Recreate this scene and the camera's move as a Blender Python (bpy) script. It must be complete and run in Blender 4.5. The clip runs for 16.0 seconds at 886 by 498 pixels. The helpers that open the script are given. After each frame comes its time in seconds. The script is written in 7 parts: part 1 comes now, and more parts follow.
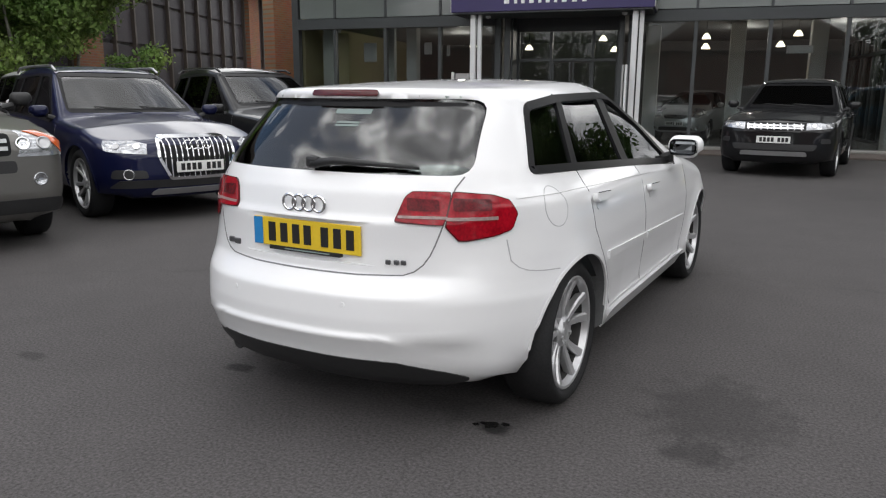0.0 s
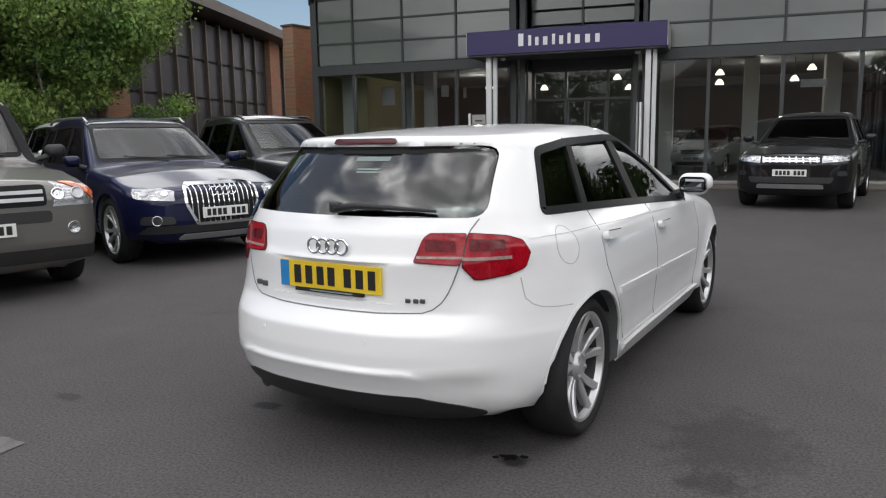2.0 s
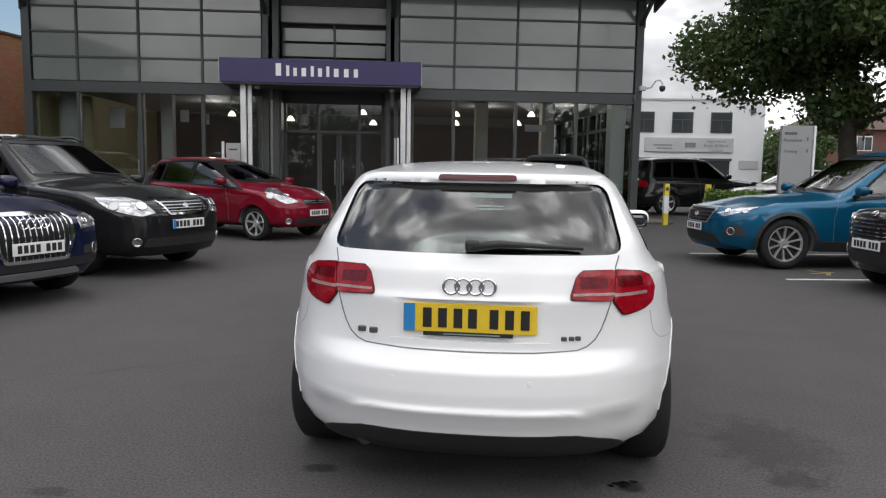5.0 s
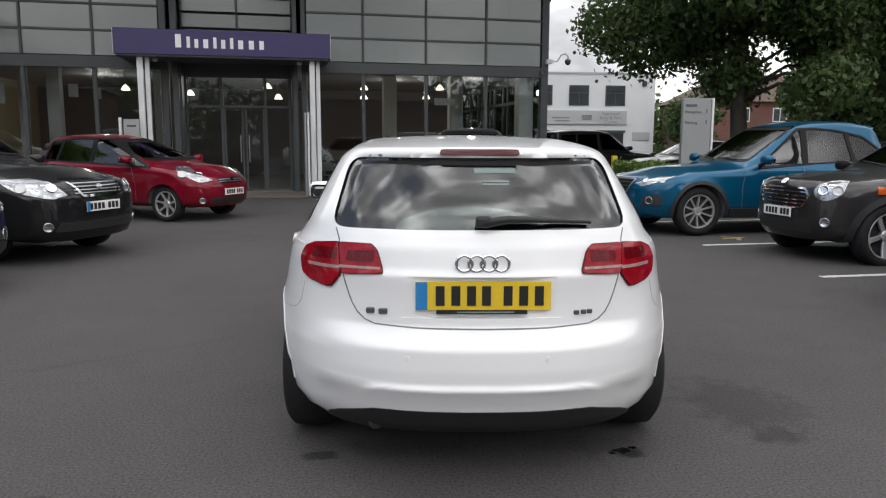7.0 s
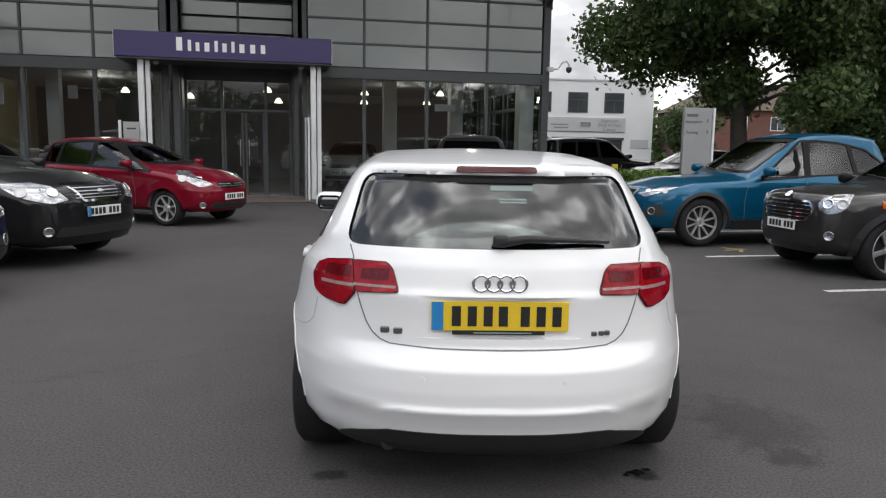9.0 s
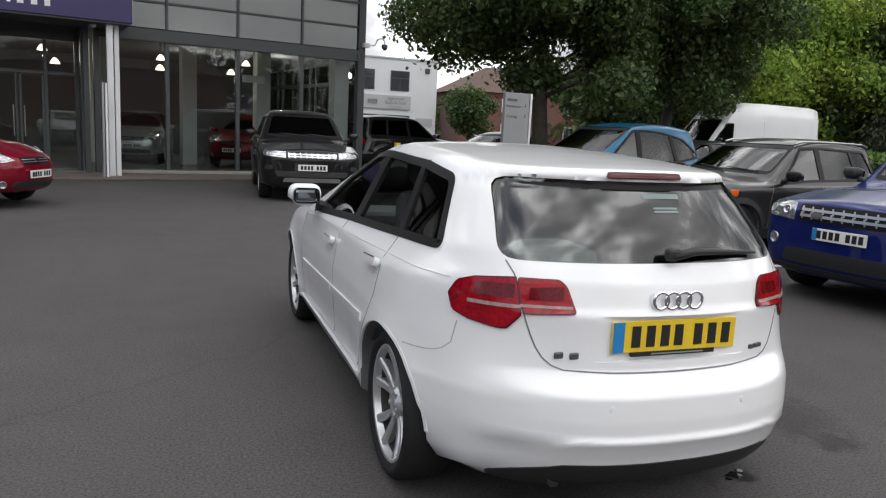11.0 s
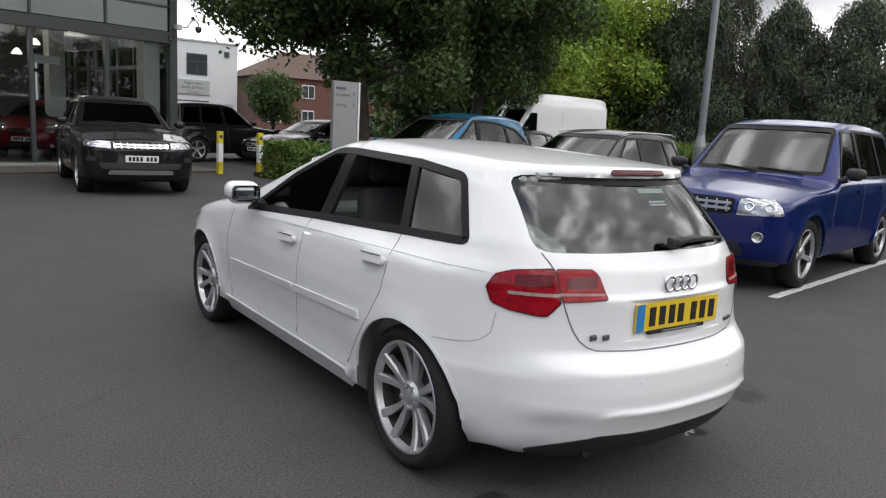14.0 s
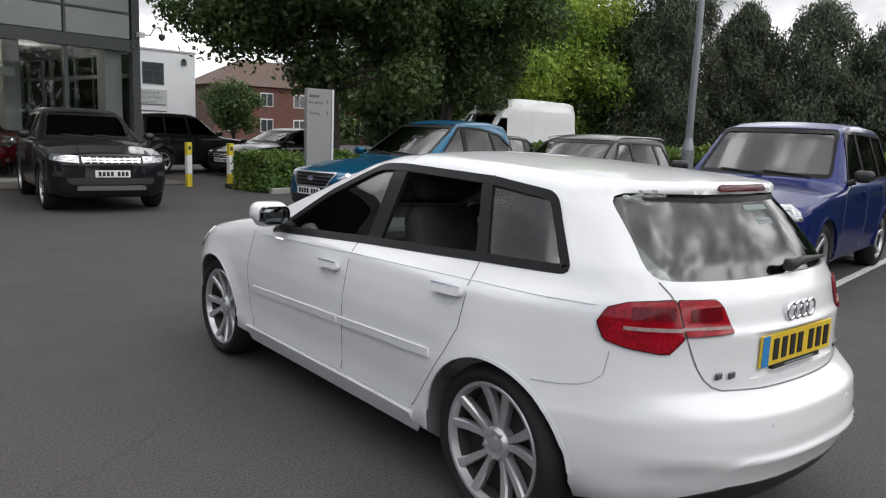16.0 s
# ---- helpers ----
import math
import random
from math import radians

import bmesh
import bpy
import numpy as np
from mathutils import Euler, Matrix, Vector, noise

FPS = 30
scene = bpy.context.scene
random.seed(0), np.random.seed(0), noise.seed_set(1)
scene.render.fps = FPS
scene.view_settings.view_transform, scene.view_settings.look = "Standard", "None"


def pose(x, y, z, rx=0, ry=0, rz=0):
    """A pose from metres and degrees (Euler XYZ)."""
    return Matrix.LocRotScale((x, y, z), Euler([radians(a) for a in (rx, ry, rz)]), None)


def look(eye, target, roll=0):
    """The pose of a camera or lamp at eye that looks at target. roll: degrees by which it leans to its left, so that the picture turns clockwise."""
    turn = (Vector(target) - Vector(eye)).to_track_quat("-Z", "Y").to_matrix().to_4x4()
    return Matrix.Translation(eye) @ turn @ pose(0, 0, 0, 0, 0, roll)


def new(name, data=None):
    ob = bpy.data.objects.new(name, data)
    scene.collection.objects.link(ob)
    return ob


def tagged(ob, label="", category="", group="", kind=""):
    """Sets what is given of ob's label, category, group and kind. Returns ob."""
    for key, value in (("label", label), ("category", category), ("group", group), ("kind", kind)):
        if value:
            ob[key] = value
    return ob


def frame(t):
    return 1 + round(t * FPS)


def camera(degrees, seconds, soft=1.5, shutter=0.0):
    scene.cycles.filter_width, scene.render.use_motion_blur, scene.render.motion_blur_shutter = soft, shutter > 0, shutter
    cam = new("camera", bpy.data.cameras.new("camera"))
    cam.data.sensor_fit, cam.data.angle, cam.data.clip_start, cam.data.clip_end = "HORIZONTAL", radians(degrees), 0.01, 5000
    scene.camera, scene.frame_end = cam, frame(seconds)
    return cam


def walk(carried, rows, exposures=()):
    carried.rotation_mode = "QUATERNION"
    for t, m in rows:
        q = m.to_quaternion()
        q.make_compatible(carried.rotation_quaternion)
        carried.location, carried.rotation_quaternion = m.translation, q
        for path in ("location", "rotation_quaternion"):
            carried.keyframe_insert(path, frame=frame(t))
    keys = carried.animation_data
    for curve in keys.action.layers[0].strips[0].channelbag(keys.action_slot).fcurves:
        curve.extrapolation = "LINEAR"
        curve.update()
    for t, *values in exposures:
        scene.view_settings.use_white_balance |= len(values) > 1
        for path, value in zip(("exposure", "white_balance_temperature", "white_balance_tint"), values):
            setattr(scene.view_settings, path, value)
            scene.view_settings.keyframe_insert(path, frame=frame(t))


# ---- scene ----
cam = camera(62.1, 16.0, soft=1.2)
PATH = [
    (0, (1.827, -2.901, 1.304), (0.875, -1.190, 0.896), 0.39),
    (0.5, (1.856, -3.016, 1.321), (0.874, -1.306, 0.987), -0.37),
    (1, (1.884, -3.019, 1.325), (0.893, -1.312, 1.003), -0.44),
    (1.5, (1.902, -3.022, 1.329), (0.895, -1.321, 1.025), -0.91),
    (2, (1.907, -3.014, 1.332), (0.898, -1.314, 1.028), -0.94),
    (2.5, (1.911, -3.023, 1.332), (0.901, -1.322, 1.041), -0.98),
    (3, (1.810, -3.068, 1.336), (0.794, -1.367, 1.060), -0.09),
    (3.5, (1.466, -3.247, 1.331), (0.577, -1.467, 1.129), 1.59),
    (4, (1.079, -3.316, 1.288), (0.361, -1.454, 1.154), 0.85),
    (4.5, (0.633, -3.396, 1.312), (0.172, -1.460, 1.113), 2.26),
    (5, (0.221, -3.513, 1.356), (-0.011, -1.539, 1.134), 0.92),
    (5.2, (0.096, -3.516, 1.345), (-0.079, -1.536, 1.122), 0.69),
    (7.3, (-0.217, -3.469, 1.360), (-0.170, -1.491, 1.069), 0.21),
    (7.5, (-0.205, -3.478, 1.384), (-0.170, -1.499, 1.096), 0.22),
    (8, (-0.219, -3.465, 1.379), (-0.201, -1.485, 1.094), 0.56),
    (8.5, (-0.226, -3.465, 1.383), (-0.196, -1.484, 1.110), 0.30),
    (8.7, (-0.234, -3.455, 1.392), (-0.199, -1.474, 1.117), 0.43),
    (10.8, (-1.496, -2.887, 1.440), (-0.924, -0.993, 1.153), 3.13),
    (11, (-1.657, -2.811, 1.455), (-0.982, -0.956, 1.131), 2.87),
    (11.5, (-1.968, -2.657, 1.451), (-1.077, -0.885, 1.190), 3.52),
    (12, (-2.182, -2.507, 1.462), (-1.162, -0.816, 1.147), 1.56),
    (12.5, (-2.384, -2.493, 1.472), (-1.330, -0.826, 1.138), 1.40),
    (13, (-2.494, -2.498, 1.469), (-1.374, -0.876, 1.132), 2.26),
    (13.5, (-2.500, -2.503, 1.469), (-1.348, -0.900, 1.148), 3.34),
    (14, (-2.492, -2.502, 1.467), (-1.334, -0.905, 1.136), 3.22),
    (14.5, (-2.500, -2.494, 1.470), (-1.351, -0.889, 1.150), 2.16),
    (15, (-2.515, -2.477, 1.469), (-1.357, -0.878, 1.152), 2.68),
    (15.5, (-2.595, -2.343, 1.452), (-1.374, -0.792, 1.129), 3.22),
    (16, (-2.663, -1.914, 1.477), (-1.416, -0.381, 1.165), 2.25),
]
walk(cam, [(t, look(eye, target, roll)) for t, eye, target, roll in PATH], exposures=[(0.0, -0.02), (16.0, -0.02)])

# ---------------------------------------------------------------- light
world = bpy.data.worlds.new("sky")
scene.world = world
world.use_nodes = True
SUN_EL, SUN_AZ = 50.0, 188.0   # degrees; the bearing runs clockwise from +y


def build_sky():
    nt = world.node_tree
    nt.nodes.clear()
    out = nt.nodes.new("ShaderNodeOutputWorld")
    bg = nt.nodes.new("ShaderNodeBackground")
    sky = nt.nodes.new("ShaderNodeTexSky")
    sky.sky_type = "NISHITA"
    sky.sun_disc = False
    sky.sun_elevation = radians(SUN_EL)
    sky.sun_rotation = radians(SUN_AZ)
    sky.air_density, sky.dust_density, sky.ozone_density = 1.0, 1.5, 1.0
    tc = nt.nodes.new("ShaderNodeTexCoord")
    mp = nt.nodes.new("ShaderNodeMapping")
    mp.inputs["Location"].default_value = (3.1, 0.4, 0.2)
    mp.inputs["Scale"].default_value = (1.0, 1.0, 2.2)
    nz = nt.nodes.new("ShaderNodeTexNoise")
    nz.inputs["Scale"].default_value = 2.3
    nz.inputs["Detail"].default_value = 9.0
    nz.inputs["Roughness"].default_value = 0.58
    ramp = nt.nodes.new("ShaderNodeValToRGB")
    ramp.color_ramp.elements[0].position, ramp.color_ramp.elements[1].position = 0.22, 0.36
    shade = nt.nodes.new("ShaderNodeTexNoise")
    shade.inputs["Scale"].default_value = 3.8
    shade.inputs["Detail"].default_value = 4.5
    grey = nt.nodes.new("ShaderNodeValToRGB")
    grey.color_ramp.elements[0].position, grey.color_ramp.elements[1].position = 0.38, 0.64
    grey.color_ramp.elements[0].color = (3.9, 4.0, 4.2, 1)
    grey.color_ramp.elements[1].color = (21.0, 21.0, 21.0, 1)
    mid = grey.color_ramp.elements.new(0.50)
    mid.color = (7.3, 7.35, 7.6, 1)
    # cloud thins out towards the west
    sep = nt.nodes.new("ShaderNodeSeparateXYZ")
    bias = nt.nodes.new("ShaderNodeMath")
    bias.operation = "MULTIPLY_ADD"
    bias.inputs[1].default_value = 0.34
    mix = nt.nodes.new("ShaderNodeMix")
    mix.data_type = "RGBA"
    link = nt.links.new
    link(tc.outputs["Generated"], mp.inputs["Vector"])
    link(mp.outputs[0], nz.inputs["Vector"])
    link(mp.outputs[0], shade.inputs["Vector"])
    link(tc.outputs["Generated"], sep.inputs[0])
    link(sep.outputs["X"], bias.inputs[0])
    link(nz.outputs["Fac"], bias.inputs[2])
    link(bias.outputs[0], ramp.inputs[0])
    link(shade.outputs["Fac"], grey.inputs[0])
    link(ramp.outputs[0], mix.inputs["Factor"])
    link(sky.outputs[0], mix.inputs["A"])
    high = nt.nodes.new("ShaderNodeMapRange")
    high.inputs["To Min"].default_value, high.inputs["To Max"].default_value = 0.95, 1.65
    lift = nt.nodes.new("ShaderNodeVectorMath")
    lift.operation = "SCALE"
    link(sep.outputs["Z"], high.inputs["Value"])
    link(grey.outputs[0], lift.inputs[0])
    link(high.outputs[0], lift.inputs["Scale"])
    link(lift.outputs[0], mix.inputs["B"])
    link(mix.outputs["Result"], bg.inputs[0])
    bg.inputs["Strength"].default_value = 0.12
    link(bg.outputs[0], out.inputs[0])


build_sky()
sun = new("sun", bpy.data.lights.new("sun", "SUN"))
sun.data.energy = 0.85
sun.data.angle = radians(140)
sun.data.color = (1.0, 0.96, 0.9)
sun.matrix_world = look((30 * math.cos(radians(SUN_EL)) * math.sin(radians(SUN_AZ)), 30 * math.cos(radians(SUN_EL)) * math.cos(radians(SUN_AZ)), 30 * math.sin(radians(SUN_EL))), (0, 0, 0))


# ---------------------------------------------------------------- materials
MATS = {}


def mat(name, color, rough=0.5, metal=0.0, coat=0.0, vary=0.12, scale=6.0, fine=60.0, bump=0.0, emit=0.0, spec=0.5, rand=0.0):
    """A procedural surface: base colour with variation at two scales, fine relief and, for pieces, a random shift."""
    if name in MATS:
        return MATS[name]
    m = bpy.data.materials.new(name)
    m.use_nodes = True
    nt = m.node_tree
    b = nt.nodes["Principled BSDF"]
    link = nt.links.new
    b.inputs["Roughness"].default_value = rough
    b.inputs["Metallic"].default_value = metal
    b.inputs["Coat Weight"].default_value = coat
    b.inputs["Coat Roughness"].default_value = 0.03
    b.inputs["Specular IOR Level"].default_value = spec
    tc = nt.nodes.new("ShaderNodeTexCoord")
    n1 = nt.nodes.new("ShaderNodeTexNoise")
    n1.inputs["Scale"].default_value, n1.inputs["Detail"].default_value = scale, 4.0
    n2 = nt.nodes.new("ShaderNodeTexNoise")
    n2.inputs["Scale"].default_value, n2.inputs["Detail"].default_value = fine, 3.0
    link(tc.outputs["Object"], n1.inputs["Vector"])
    link(tc.outputs["Object"], n2.inputs["Vector"])
    add = nt.nodes.new("ShaderNodeMath")
    add.operation = "ADD"
    link(n1.outputs["Fac"], add.inputs[0])
    link(n2.outputs["Fac"], add.inputs[1])
    rng = nt.nodes.new("ShaderNodeMapRange")
    rng.inputs["From Min"].default_value, rng.inputs["From Max"].default_value = 0.7, 1.3
    rng.inputs["To Min"].default_value, rng.inputs["To Max"].default_value = 1 - vary, 1 + vary
    link(add.outputs[0], rng.inputs["Value"])
    val = rng.outputs[0]
    if rand:
        oi = nt.nodes.new("ShaderNodeObjectInfo")
        r2 = nt.nodes.new("ShaderNodeMapRange")
        r2.inputs["To Min"].default_value, r2.inputs["To Max"].default_value = 1 - rand, 1 + rand
        link(oi.outputs["Random"], r2.inputs["Value"])
        mu = nt.nodes.new("ShaderNodeMath")
        mu.operation = "MULTIPLY"
        link(val, mu.inputs[0])
        link(r2.outputs[0], mu.inputs[1])
        val = mu.outputs[0]
    vm = nt.nodes.new("ShaderNodeVectorMath")
    vm.operation = "SCALE"
    vm.inputs[0].default_value = color
    link(val, vm.inputs["Scale"])
    link(vm.outputs[0], b.inputs["Base Color"])
    if bump:
        bp = nt.nodes.new("ShaderNodeBump")
        bp.inputs["Strength"].default_value = bump
        bp.inputs["Distance"].default_value = 0.01
        link(n2.outputs["Fac"], bp.inputs["Height"])
        link(bp.outputs[0], b.inputs["Normal"])
    if emit:
        b.inputs["Emission Color"].default_value = (*color, 1)
        b.inputs["Emission Strength"].default_value = emit
    MATS[name] = m
    return m


def glass(name, tint, ior=1.5, rough=0.0):
    """Thin clear pane: lets light through with a tint and mirrors by the Fresnel law."""
    m = bpy.data.materials.new(name)
    m.use_nodes = True
    nt = m.node_tree
    nt.nodes.clear()
    out = nt.nodes.new("ShaderNodeOutputMaterial")
    tr = nt.nodes.new("ShaderNodeBsdfTransparent")
    tr.inputs[0].default_value = (*tint, 1)
    gl = nt.nodes.new("ShaderNodeBsdfGlossy")
    gl.inputs["Roughness"].default_value = rough
    fr = nt.nodes.new("ShaderNodeFresnel")
    fr.inputs[0].default_value = ior
    mx = nt.nodes.new("ShaderNodeMixShader")
    nt.links.new(fr.outputs[0], mx.inputs[0])
    nt.links.new(tr.outputs[0], mx.inputs[1])
    nt.links.new(gl.outputs[0], mx.inputs[2])
    nt.links.new(mx.outputs[0], out.inputs[0])
    MATS[name] = m
    return m


def asphalt():
    m = bpy.data.materials.new("asphalt")
    m.use_nodes = True
    nt = m.node_tree
    b = nt.nodes["Principled BSDF"]
    link = nt.links.new
    tc = nt.nodes.new("ShaderNodeTexCoord")

    def tex(scale, detail, rough=0.5):
        n = nt.nodes.new("ShaderNodeTexNoise")
        n.inputs["Scale"].default_value, n.inputs["Detail"].default_value, n.inputs["Roughness"].default_value = scale, detail, rough
        link(tc.outputs["Object"], n.inputs["Vector"])
        return n.outputs["Fac"]

    def maths(op, a, c=None):
        n = nt.nodes.new("ShaderNodeMath")
        n.operation = op
        for i, v in enumerate((a, c)):
            if v is None:
                continue
            if isinstance(v, (int, float)):
                n.inputs[i].default_value = v
            else:
                link(v, n.inputs[i])
        return n.outputs[0]

    def span(v, a, c, lo, hi):
        n = nt.nodes.new("ShaderNodeMapRange")
        for k, x in zip(("From Min", "From Max", "To Min", "To Max"), (a, c, lo, hi)):
            n.inputs[k].default_value = x
        link(v, n.inputs["Value"])
        return n.outputs[0]

    big, mid, grit = tex(0.22, 5, 0.6), tex(2.3, 5, 0.6), tex(75.0, 3, 0.7)
    vor = nt.nodes.new("ShaderNodeTexVoronoi")
    vor.inputs["Scale"].default_value = 95.0
    link(tc.outputs["Object"], vor.inputs["Vector"])
    v = maths("MULTIPLY", span(big, 0.3, 0.7, 0.86, 1.12), span(mid, 0.3, 0.7, 0.93, 1.07))
    v = maths("MULTIPLY", v, span(grit, 0.3, 0.7, 0.50, 1.50))
    # oil stains and other dark blotches with ragged edges: centre, radius, depth
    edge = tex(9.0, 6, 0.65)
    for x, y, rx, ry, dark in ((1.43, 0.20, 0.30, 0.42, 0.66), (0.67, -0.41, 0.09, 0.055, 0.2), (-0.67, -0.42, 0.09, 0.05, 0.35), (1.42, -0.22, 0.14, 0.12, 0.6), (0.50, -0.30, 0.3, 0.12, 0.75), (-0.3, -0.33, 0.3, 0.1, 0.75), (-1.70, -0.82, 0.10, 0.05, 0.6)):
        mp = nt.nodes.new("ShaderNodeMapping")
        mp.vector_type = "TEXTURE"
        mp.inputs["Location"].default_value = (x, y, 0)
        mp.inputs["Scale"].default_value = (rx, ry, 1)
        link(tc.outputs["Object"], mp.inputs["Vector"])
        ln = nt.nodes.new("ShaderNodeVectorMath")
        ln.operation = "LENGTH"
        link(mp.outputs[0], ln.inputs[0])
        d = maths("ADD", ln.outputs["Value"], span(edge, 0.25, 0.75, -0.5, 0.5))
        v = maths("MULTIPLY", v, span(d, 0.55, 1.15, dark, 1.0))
    # old repair cracks
    cr = nt.nodes.new("ShaderNodeTexVoronoi")
    cr.feature = "DISTANCE_TO_EDGE"
    cr.inputs["Scale"].default_value = 0.22
    wv = nt.nodes.new("ShaderNodeVectorMath")
    wv.operation = "MULTIPLY_ADD"
    nzc = nt.nodes.new("ShaderNodeTexNoise")
    nzc.inputs["Scale"].default_value = 1.6
    nzc.inputs["Detail"].default_value = 6
    link(tc.outputs["Object"], nzc.inputs["Vector"])
    wv.inputs[1].default_value = (0.9, 0.9, 0)
    link(nzc.outputs["Color"], wv.inputs[0])
    link(tc.outputs["Object"], wv.inputs[2])
    link(wv.outputs[0], cr.inputs["Vector"])
    v = maths("MULTIPLY", v, span(cr.outputs["Distance"], 0.0, 0.005, 0.86, 1.0))
    vm = nt.nodes.new("ShaderNodeVectorMath")
    vm.operation = "SCALE"
    vm.inputs[0].default_value = (0.066, 0.0615, 0.0615)
    link(v, vm.inputs["Scale"])
    link(vm.outputs[0], b.inputs["Base Color"])
    b.inputs["Roughness"].default_value = 0.88
    b.inputs["Specular IOR Level"].default_value = 0.3
    bp = nt.nodes.new("ShaderNodeBump")
    bp.inputs["Strength"].default_value = 0.25
    bp.inputs["Distance"].default_value = 0.006
    link(vor.outputs["Distance"], bp.inputs["Height"])
    link(bp.outputs[0], b.inputs["Normal"])
    MATS["asphalt"] = m
    return m


asphalt()
BLACK_PLASTIC = mat("black plastic", (0.018, 0.018, 0.019), 0.55, vary=0.15, bump=0.05)
GLOSS_BLACK = mat("gloss black trim", (0.014, 0.014, 0.015), 0.30, vary=0.05, spec=0.10)
RUBBER = mat("tyre rubber", (0.016, 0.016, 0.017), 0.8, spec=0.25, vary=0.25, bump=0.15, fine=90)
ALLOY = mat("silver alloy", (0.50, 0.50, 0.51), 0.28, metal=0.6, vary=0.06)
# brake disc, barrel and spoke backs: shade between the spokes put into the colour
WHEEL_SHADE = mat("shaded brake and barrel", (0.025, 0.024, 0.023), 0.6, metal=0.2, vary=0.2)
CHROME = mat("chrome", (0.82, 0.82, 0.84), 0.08, metal=1.0, vary=0.03)
SILVER = mat("satin silver", (0.45, 0.45, 0.46), 0.3, metal=0.8, vary=0.05)
CABIN = mat("dark cabin trim", (0.12, 0.122, 0.125), 0.9, vary=0.2, fine=140, bump=0.02)
SEAT = mat("black seat fabric", (0.040, 0.040, 0.043), 0.9, vary=0.25, fine=220, bump=0.2)
LENS_RED = mat("red lamp lens", (0.27, 0.003, 0.011), 0.10, coat=0.15, vary=0.40, scale=13, fine=90, spec=0.3)
LENS_DEEP = mat("dark red lamp cell", (0.11, 0.002, 0.006), 0.10, coat=0.12, vary=0.45, scale=30, fine=120, spec=0.3)
LAMP_BAR = mat("frosted lamp bar", (0.30, 0.21, 0.20), 0.3, vary=0.25, scale=30)
LENS_DARK = mat("deep red lens", (0.07, 0.002, 0.005), 0.12, coat=0.0, vary=0.2, scale=22)
LENS_CLEAR = mat("headlamp lens", (0.40, 0.41, 0.43), 0.16, metal=0.75, coat=1.0, vary=0.35, scale=11)
LENS_AMBER = mat("amber lens", (0.55, 0.09, 0.01), 0.15, coat=1.0)
PLATE_YELLOW = mat("yellow plate", (0.72, 0.50, 0.03), 0.35, vary=0.05)
PLATE_WHITE = mat("white plate", (0.74, 0.74, 0.72), 0.35, vary=0.05)
PLATE_BLUE = mat("blue plate band", (0.02, 0.20, 0.48), 0.4, vary=0.05)
PLATE_INK = mat("plate ink", (0.01, 0.01, 0.01), 0.5, vary=0.05)
GREY_MARK = mat("grey badge", (0.12, 0.12, 0.125), 0.35, metal=0.6, vary=0.05)
MIRROR = mat("mirror glass", (0.16, 0.17, 0.18), 0.03, metal=1.0, vary=0.0)
SEAM_SOFT = mat("pale panel gap", (0.40, 0.40, 0.41), 0.7, vary=0.1)
SEAM = mat("dark panel gap", (0.16, 0.16, 0.165), 0.8, vary=0.1)
PAPER = mat("paper notice", (0.20, 0.25, 0.24), 0.7, vary=0.05)
GLASS_CAR = glass("car glass", (0.82, 0.89, 0.86), 1.85)
GLASS_REAR = glass("tailgate glass", (0.48, 0.55, 0.53), 2.0)
GLASS_TINT = glass("tinted car glass", (0.50, 0.55, 0.54), 1.95)
GLASS_DARK = glass("privacy glass", (0.30, 0.32, 0.32), 1.6)
GLASS_SHOP = glass("showroom glass", (0.80, 0.83, 0.83), 1.55)


# ---------------------------------------------------------------- mesh helpers
def link_mesh(name, verts, faces, material, parent=None, label="", smooth=False):
    me = bpy.data.meshes.new(name)
    me.from_pydata([tuple(v) for v in verts], [], [tuple(f) for f in faces])
    me.materials.append(material)
    if smooth:
        me.polygons.foreach_set("use_smooth", [True] * len(me.polygons))
    ob = new(name, me)
    if parent is not None:
        ob.parent = parent
    if label:
        ob["label"] = label
    return ob


def part(name, bm, material, parent=None, label="", smooth=False):
    """Links a bmesh as one mesh object under a thing or a part."""
    me = bpy.data.meshes.new(name)
    bmesh.ops.recalc_face_normals(bm, faces=bm.faces)
    bm.to_mesh(me)
    bm.free()
    me.materials.append(material)
    if smooth:
        me.polygons.foreach_set("use_smooth", [True] * len(me.polygons))
    ob = new(name, me)
    if parent is not None:
        ob.parent = parent
    if label:
        ob["label"] = label
    return ob


def box_bm(x0, y0, z0, x1, y1, z1, bevel=0.0, bm=None, segs=1):
    bm = bm or bmesh.new()
    r = bmesh.ops.create_cube(bm, size=1.0)
    for v in r["verts"]:
        v.co = Vector((x0 + (v.co.x + 0.5) * (x1 - x0), y0 + (v.co.y + 0.5) * (y1 - y0), z0 + (v.co.z + 0.5) * (z1 - z0)))
    if bevel:
        es = list({e for v in r["verts"] for e in v.link_edges})
        bmesh.ops.bevel(bm, geom=es, offset=bevel, segments=segs, affect="EDGES", profile=0.5)
    return bm


def cyl_bm(r1, r2, h, segs=20, m=None, bm=None, caps=True):
    bm = bm or bmesh.new()
    bmesh.ops.create_cone(bm, cap_ends=caps, segments=segs, radius1=r1, radius2=r2, depth=h, matrix=m or Matrix())
    return bm


def lathe(profile, segs=40, axis="x"):
    """Verts and faces of a surface of revolution about the x axis; profile: (along, radius)."""
    vs, fs = [], []
    n = len(profile)
    for i in range(segs):
        a = 2 * math.pi * i / segs
        for s, r in profile:
            vs.append((s, r * math.cos(a), r * math.sin(a)) if axis == "x" else (r * math.cos(a), r * math.sin(a), s))
    for i in range(segs):
        j = (i + 1) % segs
        for k in range(n - 1):
            fs.append((i * n + k, i * n + k + 1, j * n + k + 1, j * n + k))
    return vs, fs


